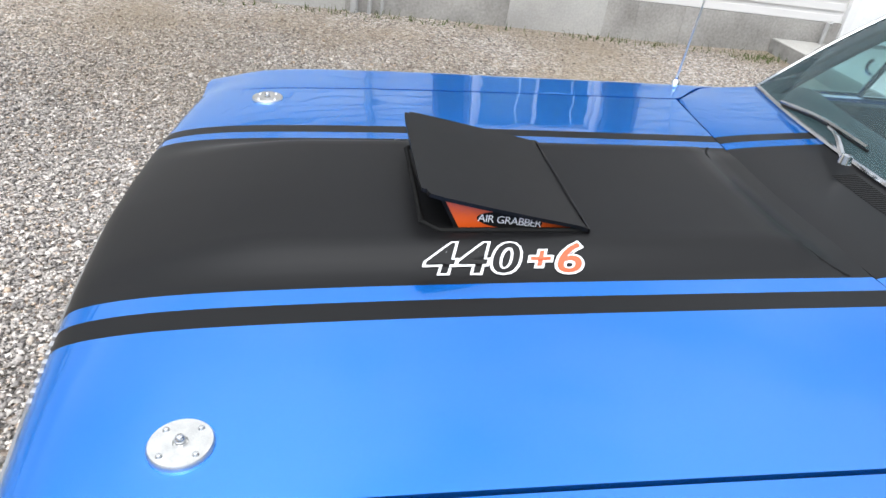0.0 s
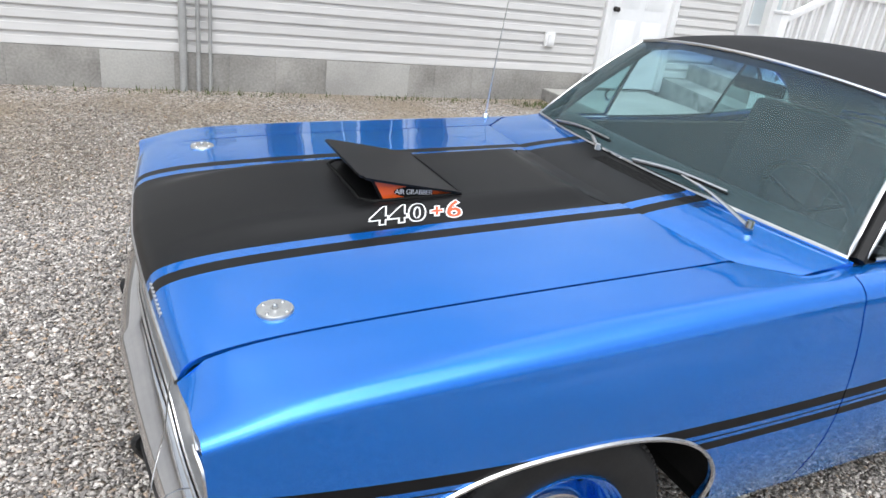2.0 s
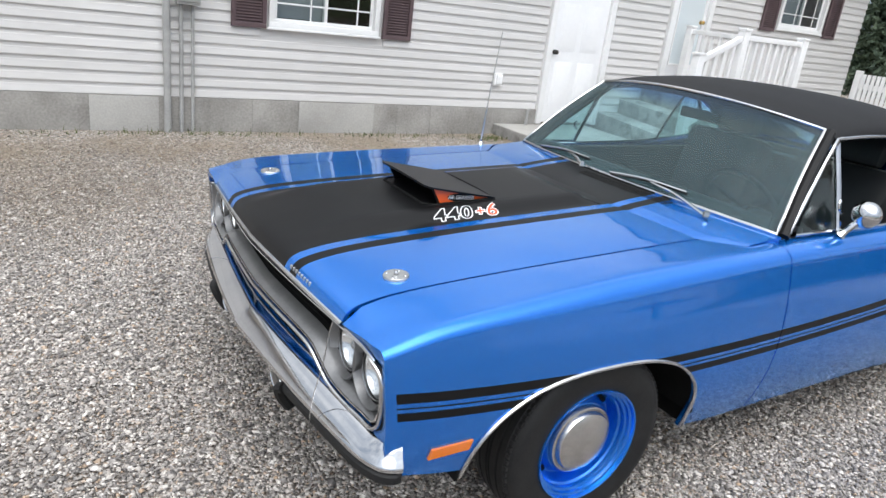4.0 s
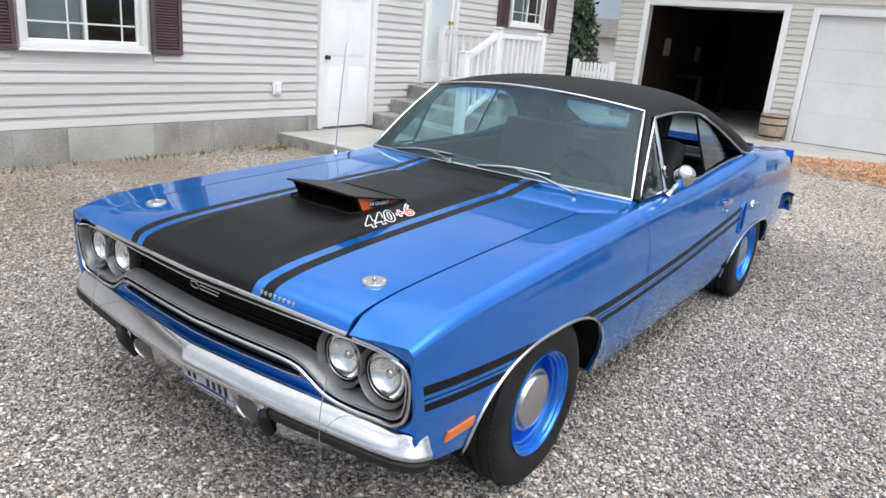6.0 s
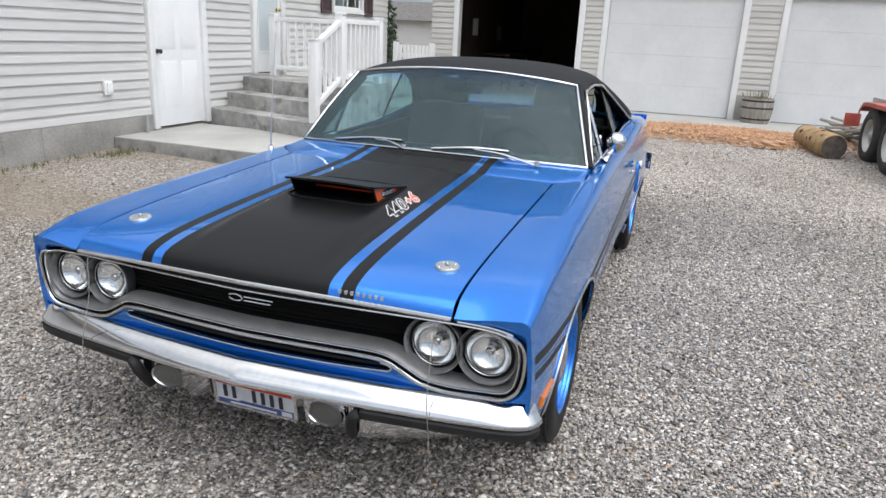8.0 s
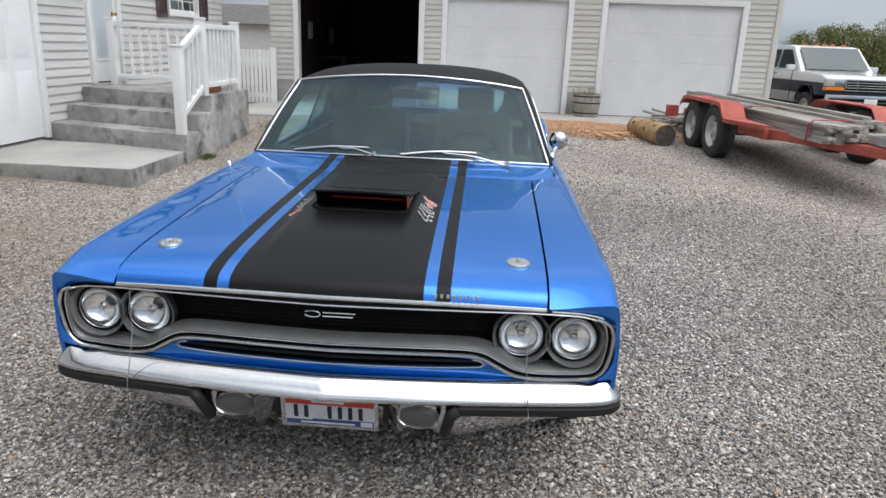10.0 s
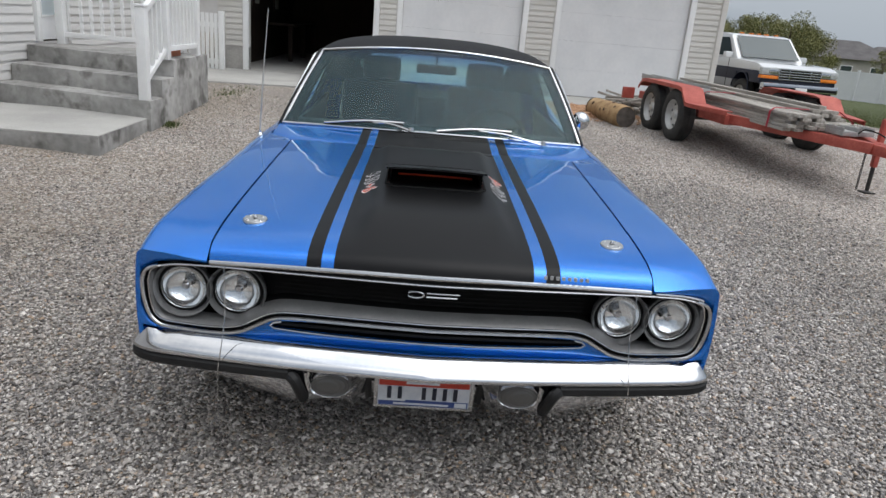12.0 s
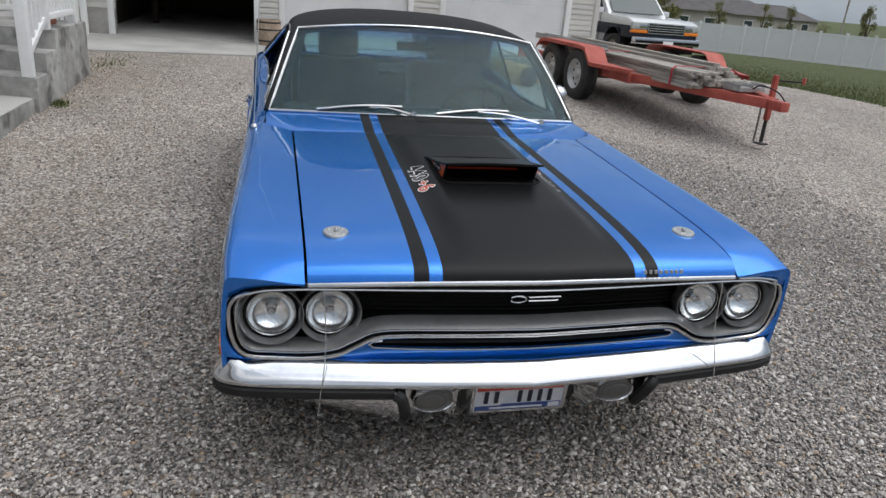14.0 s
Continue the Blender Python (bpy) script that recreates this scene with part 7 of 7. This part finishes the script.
# half barrel and planter by the garage posts
def barrel(x, y, r, h, mat, label, slim):
    b = thing("barrel_planter", label, "planter", at=(x, y, 0.28))
    n = 20
    for k in range(n):
        a = 2 * math.pi * (k + 0.5) / n
        vv = []
        for rr, z in ((r * (0.86 if not slim else 0.8), 0), (r, h * 0.55), (r * 0.98, h)):
            hw = math.pi * rr / n * 0.96
            for dr in (0, -0.022):
                for s in (-1, 1):
                    q = rr + dr
                    vv.append((q * math.cos(a) - s * hw * math.sin(a), q * math.sin(a) + s * hw * math.cos(a), z))
        ff = [(0, 1, 5, 4), (4, 5, 9, 8), (2, 6, 7, 3), (6, 10, 11, 7), (0, 4, 6, 2), (4, 8, 10, 6), (1, 3, 7, 5), (5, 7, 11, 9), (8, 9, 11, 10), (0, 2, 3, 1)]
        shape("stave", vv, ff, mat, b, smooth=False)
    for z, q in ((h * 0.18, 0.91), (h * 0.62, 1.0), (h * 0.9, 0.99)):
        shape("hoop", *lathe([(r * q + 0.002, z - 0.015), (r * q + 0.006, z), (r * q + 0.002, z + 0.015)], 32, Matrix.Rotation(math.pi / 2, 4, "X")), GRIM, b)
    shape("soil", *lathe([(r * 0.95, h * 0.88), (0, h * 0.9)], 20, Matrix.Rotation(math.pi / 2, 4, "X")), noisy("soil", (0.03, 0.022, 0.015), (0.06, 0.045, 0.03), 20, 0.95) if "soil" not in bpy.data.materials else bpy.data.materials["soil"], b)
    return b


bb = barrel(11.38, -2.30, 0.27, 0.44, WOOD_DARK, "weathered wooden half-barrel planter before the garage", False)
rng = random.Random(3)
STALK = noisy("dry_stalks", (0.12, 0.11, 0.05), (0.26, 0.22, 0.12), 9, 0.9)
for k in range(26):
    a, r = rng.uniform(0, 6.3), rng.uniform(0, 0.24)
    h = rng.uniform(0.06, 0.16)
    shape("stalk", *rod([(r * math.cos(a), r * math.sin(a), 0.39), (r * math.cos(a) * 1.2, r * math.sin(a) * 1.2, 0.42 + h)], 0.004, 4), STALK, bb)
p2 = barrel(11.38, 0.84, 0.22, 0.46, noisy("pale_planter", (0.30, 0.22, 0.16), (0.5, 0.40, 0.31), 6, 0.85), "pale square-sided wooden planter before the garage", True)

# inside the garage: a bench, hung frames and a ceiling lamp; bench and frames in the dimmed wood
bench = thing("workbench", "wooden workbench along the garage wall, its colour dimmed for the unlit inside", "workbench")
part("bench_top", boxes((GX + 3.0, GX + 6.8, 3.2, 3.9, 1.1, 1.16), bevel=0.01), DIMWOOD, bench)
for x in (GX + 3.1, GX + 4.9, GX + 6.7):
    part("leg", boxes((x - 0.05, x + 0.05, 3.25, 3.35, 0.285, 1.1)), DIMWOOD, bench, smooth=False)
for x, z in ((GX + 2.0, 1.75), (GX + 4.2, 1.65)):
    fr = thing("wall_picture", "small framed pale picture hung on the dark garage wall", "picture", "garage pictures")
    part("frame", boxes((x, x + 0.5, 3.91, 3.945, z - 0.25, z + 0.25), bevel=0.01), DIMWOOD, fr)
    part("sheet", boxes((x + 0.06, x + 0.44, 3.90, 3.911, z - 0.19, z + 0.19)), PALECONC, fr, smooth=False)
lampo = thing("ceiling_lamp", "unlit bare lamp fixture on the garage ceiling", "lamp")
shape("globe", *lathe([(0, -0.12), (0.06, -0.10), (0.075, -0.05), (0.05, 0.0), (0.05, 0.03)], 20, Matrix.Translation((GX + 1.2, 1.5, 2.72)) @ Matrix.Rotation(math.pi / 2, 4, "X")), TRIM, lampo)
shape("stem", *rod([(GX + 1.2, 1.5, 2.7), (GX + 1.2, 1.5, 3.3)], 0.02, 8), TRIM, lampo)

# white vinyl gate between house and garage
gate = thing("vinyl_gate", "white vinyl picket gate between house and garage", "gate")
for y in (3.98, 4.78):
    part("post", boxes((11.25, 11.35, y - 0.05, y + 0.05, 0.1, 1.36), bevel=0.008), TRIM, gate)
for z in (0.42, 1.10):
    part("rail", boxes((11.275, 11.325, 4.03, 4.73, z - 0.045, z + 0.045), bevel=0.006), TRIM, gate)
for k in range(8):
    y = 4.08 + 0.084 * k
    part("picket", boxes((11.262, 11.29, y - 0.03, y + 0.03, 0.28, 1.31), bevel=0.004), TRIM, gate)
nb = thing("garden_shed", "pale neighbouring shed beyond the gate", "shed", at=(29, 10.6, -0.3))
part("wall", boxes((0, 4, -2, 3, 0, 2.4), bevel=0.01), SIDING, nb, smooth=False)
shape("roof", [(-0.3, -2.3, 2.4), (-0.3, 3.3, 2.4), (2, 3.3, 3.3), (2, -2.3, 3.3), (4.3, 3.3, 2.4), (4.3, -2.3, 2.4)], [(0, 1, 2, 3), (3, 2, 4, 5), (0, 3, 5), (1, 4, 2)], ROOFM, nb, smooth=False)


# ---- greenery and distance ----
def leaf_material(name, c0, c1):
    m = material(name, c0, 0.7)
    g = m.node_tree.nodes.new("ShaderNodeNewGeometry")
    plug(m, "Base Color", ramp(m, g.outputs["Random Per Island"], [(0.0, c0), (1.0, c1)]))
    return m


LEAF, NEEDLE, OLIVE = leaf_material("leaves", (0.085, 0.095, 0.026), (0.25, 0.24, 0.085)), leaf_material("needles", (0.022, 0.042, 0.024), (0.07, 0.10, 0.055)), leaf_material("spring_leaves", (0.09, 0.10, 0.03), (0.22, 0.21, 0.08))
TRUNKM = noisy("tree_bark", (0.06, 0.045, 0.03), (0.14, 0.11, 0.08), 6, 0.9)


def foliage(name, centres, count, spread_r, size, mat, parent, seed, droop=0.0):
    """Many small leaf clumps round the given centres, as one mesh."""
    rng = np.random.default_rng(seed)
    c = np.array(centres)
    pick = rng.integers(0, len(c), count)
    way = rng.normal(0, 1, (count, 3))
    way /= np.linalg.norm(way, axis=1)[:, None]
    p = c[pick, :3] + way * (rng.uniform(0, 1, (count, 1)) ** 0.42) * spread_r * 1.75 * c[pick, 3:4]
    verts, faces = [], []
    for k in range(count):
        d = rng.normal(0, 1, 3)
        d /= np.linalg.norm(d)
        e = np.cross(d, rng.normal(0, 1, 3))
        e /= np.linalg.norm(e)
        s = size * rng.uniform(0.6, 1.5)
        q = p[k]
        b = len(verts)
        verts += [q - d * s, q + e * s * 0.45 - np.array((0, 0, droop * s)), q + d * s, q - e * s * 0.45 - np.array((0, 0, droop * s))]
        faces.append((b, b + 1, b + 2, b + 3))
    return shape(name, verts, faces, mat, parent, smooth=False)


def broad_tree(x, y, z, h, w, mat, seed, label, n=2600, trunk_h=0.25):
    t = thing("tree", label, "tree", "trees behind the lot", at=(x, y, z))
    rng = random.Random(seed)
    shape("trunk", *rod(spline([(0, 0, -0.3), (0.05, 0.02, h * 0.3), (-0.04, 0.05, h * 0.6), (0.02, 0, h * 0.85)], 5), [0.028 * h * (1 - 0.8 * k / 15) for k in range(16)], 8), TRUNKM, t)
    cs = []
    for k in range(22):
        a, q = rng.uniform(0, 6.3), rng.uniform(trunk_h, 1)
        r = w / 2 * math.sin(math.pi * min(1, 0.15 + 0.85 * q)) ** 0.6 * rng.uniform(0.4, 1)
        c = (r * math.cos(a), r * math.sin(a), h * q * 0.93)
        if k < 12:
            shape("limb", *rod([(0, 0, c[2] * 0.6), (c[0] * 0.5, c[1] * 0.5, c[2] * 0.85), c], [0.012 * h, 0.007 * h, 0.003 * h], 5), TRUNKM, t)
        cs.append((*c, rng.uniform(0.6, 1.1)))
    foliage("crown", cs, n, w * 0.105, 0.0125 * h, mat, t, seed)
    return t


def far_at(slope_x, slope_y, d):
    return -2.8 + slope_x * d, slope_y * d


# trees behind the truck
for k, (sx, sy, d, h, w) in enumerate(((0.915, -0.402, 60, 6.0, 5.0), (0.903, -0.43, 62, 6.6, 5.5), (0.892, -0.452, 60, 6.4, 5.2), (0.925, -0.38, 64, 5.6, 5.0), (0.882, -0.472, 64, 5.6, 4.6))):
    x, y = far_at(sx, sy, d)
    broad_tree(x, y, ground_z(x, y), h - 0.9, w, LEAF, 20 + k, "round-crowned green tree behind the pickup", 15000)
# young trees by the fence
for k, (sx, sy, d, h) in enumerate(((0.838, -0.545, 56, 3.6), (0.809, -0.588, 56, 3.5), (0.79, -0.613, 58, 3.6), (0.765, -0.644, 60, 2.6), (0.735, -0.678, 60, 4.2))):
    x, y = far_at(sx, sy, d)
    broad_tree(x, y, ground_z(x, y), h, 1.7, OLIVE, 60 + k, "slim young tree in spring leaf by the fence", 2600, 0.12)
# spruce between house and garage
sp = thing("spruce_tree", "dark blue-green spruce beyond the gate", "tree", at=(24.3, 11.62, 0.0))
shape("trunk", *rod([(0, 0, -0.2), (0, 0, 2.8), (0, 0, 5.7)], [0.16, 0.1, 0.02], 8), TRUNKM, sp)
cs = []
rng = random.Random(77)
for k in range(26):
    z = 0.5 + 5.1 * k / 26
    r = 1.40 * (1 - z / 5.8) + 0.06
    for q in range(9):
        a = 2 * math.pi * (q + 0.5 * (k % 2)) / 9 + rng.uniform(-0.2, 0.2)
        for f_ in (0.35, 0.7, 1.0):
            rr = r * f_ * rng.uniform(0.85, 1.12)
            cs.append((rr * math.cos(a), rr * math.sin(a), z - 0.28 * f_ * r, 0.5 + 0.5 * (1 - f_)))
foliage("crown", cs, 9000, 0.16, 0.10, NEEDLE, sp, 7, 0.4)

# white privacy fence
FENCE = noisy("white_vinyl", (0.70, 0.71, 0.72), (0.76, 0.77, 0.78), 0.6, 0.5)
fence = thing("privacy_fence", "long white vinyl privacy fence round the lawn", "fence")
x0, y0 = far_at(0.895, -0.46, 52)
x1, y1 = far_at(0.60, -0.82, 46)
nseg = 16
for k in range(nseg + 1):
    x, y = x0 + (x1 - x0) * k / nseg, y0 + (y1 - y0) * k / nseg
    z = ground_z(x, y)
    ob = part("post", boxes((-0.07, 0.07, -0.07, 0.07, -0.2, 1.78), (-0.085, 0.085, -0.085, 0.085, 1.78, 1.82), bevel=0.01), FENCE, fence)
    ob.matrix_world = pose(x, y, z, 0, 0, math.degrees(math.atan2(y1 - y0, x1 - x0)))
    if k < nseg:
        L = math.hypot(x1 - x0, y1 - y0) / nseg
        zz = ground_z(x + (x1 - x0) / nseg, y + (y1 - y0) / nseg)
        ob = part("panel", boxes((0.07, L - 0.07, -0.02, 0.02, 0.02, 1.66), (0.07, L - 0.07, -0.035, 0.035, 1.60, 1.72), (0.07, L - 0.07, -0.035, 0.035, 0.0, 0.12)), FENCE, fence, smooth=False)
        ob.matrix_world = Matrix.Translation((x, y, (z + zz) / 2)) @ Euler((0, 0, math.atan2(y1 - y0, x1 - x0))).to_matrix().to_4x4()

# neighbouring houses beyond the fence, and low hills
BRICKISH, ROOFFAR = noisy("tan_wall", (0.36, 0.33, 0.29), (0.46, 0.43, 0.39), 1, 0.9), noisy("far_roof", (0.075, 0.07, 0.07), (0.12, 0.11, 0.11), 1, 0.9)
for k, (sx, sy, d, w, h, rh) in enumerate(((0.862, -0.507, 95, 13.5, 2.9, 2.1), (0.818, -0.575, 105, 12, 2.8, 1.9), (0.788, -0.615, 125, 12, 2.6, 2.0))):
    x, y = far_at(sx, sy, d)
    hs = thing("house", "tan single-storey house with grey hip roof beyond the fence", "house", "neighbouring houses", at=(x, y, ground_z(x, y) - 0.2), turn=-8 + 6 * k)
    part("wall", boxes((0, 9, -w / 2, w / 2, 0, h)), BRICKISH, hs, smooth=False)
    shape("roof", [(-0.5, -w / 2 - 0.5, h), (-0.5, w / 2 + 0.5, h), (9.5, w / 2 + 0.5, h), (9.5, -w / 2 - 0.5, h), (4.5, -w / 4, h + rh), (4.5, w / 4, h + rh)], [(0, 1, 5, 4), (2, 3, 4, 5), (1, 2, 5), (3, 0, 4), (3, 2, 1, 0)], ROOFFAR, hs, smooth=False)
    for q in (-0.3, -0.05, 0.25):
        wd = part("window", boxes((-0.06, 0.02, q * w - 0.7, q * w + 0.7, 1.1, 2.2), bevel=0.01), TRIM, hs)
        part("pane", boxes((-0.08, -0.055, q * w - 0.6, q * w + 0.6, 1.2, 2.1)), BLACKGLASS, wd, smooth=False)
hillv, hillf = [], []
for k in range(61):
    a = math.radians(-100 + 190 * k / 60)
    for r, z in ((900, -8), (1300, 8 + 10 * noise.noise((k * 0.35, 0, 0))), (1500, 20 + 12 * noise.noise((k * 0.3, 3, 0)))):
        hillv.append((r * math.cos(a), r * math.sin(a), z - 22))
hillf = [(3 * i + j, 3 * i + j + 1, 3 * i + j + 4, 3 * i + j + 3) for i in range(60) for j in range(2)]
tagged(shape("backdrop", hillv, hillf, noisy("far_hills", (0.06, 0.085, 0.05), (0.13, 0.13, 0.085), 0.01, 0.95)), "low green hills on the horizon", "hills", kind="structure")
pole = thing("utility_pole", "thin wooden utility pole on the horizon", "pole")
px, py = far_at(0.746, -0.66, 120)
shape("pole", *rod([(px, py, ground_z(px, py) - 1), (px, py, ground_z(px, py) + 8)], 0.13, 8), WOOD_GREY, pole)
shape("crossarm", *rod([(px - 0.8, py + 0.9, ground_z(px, py) + 7.3), (px + 0.8, py - 0.9, ground_z(px, py) + 7.3)], 0.07, 6), WOOD_GREY, pole)


# grass: blades along the lawn's edge and tufts by the slab
def blades(name, pts, h, mat, seed):
    rng = np.random.default_rng(seed)
    verts, faces = [], []
    for x, y in pts:
        z = ground_z(x, y) - 0.01
        a, hh, ln = rng.uniform(0, 6.3), h * rng.uniform(0.5, 1.3), rng.normal(0, 0.4, 2) * h
        w = 0.004 + 0.05 * h * rng.uniform(0.5, 1)
        b = len(verts)
        verts += [(x - w * math.cos(a), y - w * math.sin(a), z), (x + w * math.cos(a), y + w * math.sin(a), z), (x + ln[0], y + ln[1], z + hh)]
        faces.append((b, b + 1, b + 2))
    return shape(name, verts, faces, mat, None, smooth=False)


GRASS = leaf_material("grass_blades", (0.04, 0.06, 0.015), (0.13, 0.15, 0.045))
rng = np.random.default_rng(12)
tuft = np.concatenate([np.array(c) + rng.normal(0, 1, (n_, 2)) * np.array(s_) for c, n_, s_ in (((5.25, 2.90), 150, (0.07, 0.04)), ((3.4, 4.6), 120, (0.2, 0.06)), ((1.4, 2.95), 60, (0.25, 0.08)), ((0.0, 4.78), 160, (0.9, 0.06)), ((2.3, 4.78), 120, (0.6, 0.05)), ((7.9, 2.9), 180, (0.5, 0.12)))])
tagged(blades("grass_tufts", tuft, 0.05, GRASS, 2), "sparse green weeds in the gravel", "grass", kind="stuff")
n_ = 30000
lx, ly = rng.uniform(3, 26, n_), -9.45 - rng.exponential(2.2, n_)
ly = ly - 0.03 * lx + 0.15
tagged(blades("lawn_grass", np.stack([lx, ly], 1), 0.05, GRASS, 3), "short green lawn grass", "grass", kind="stuff")
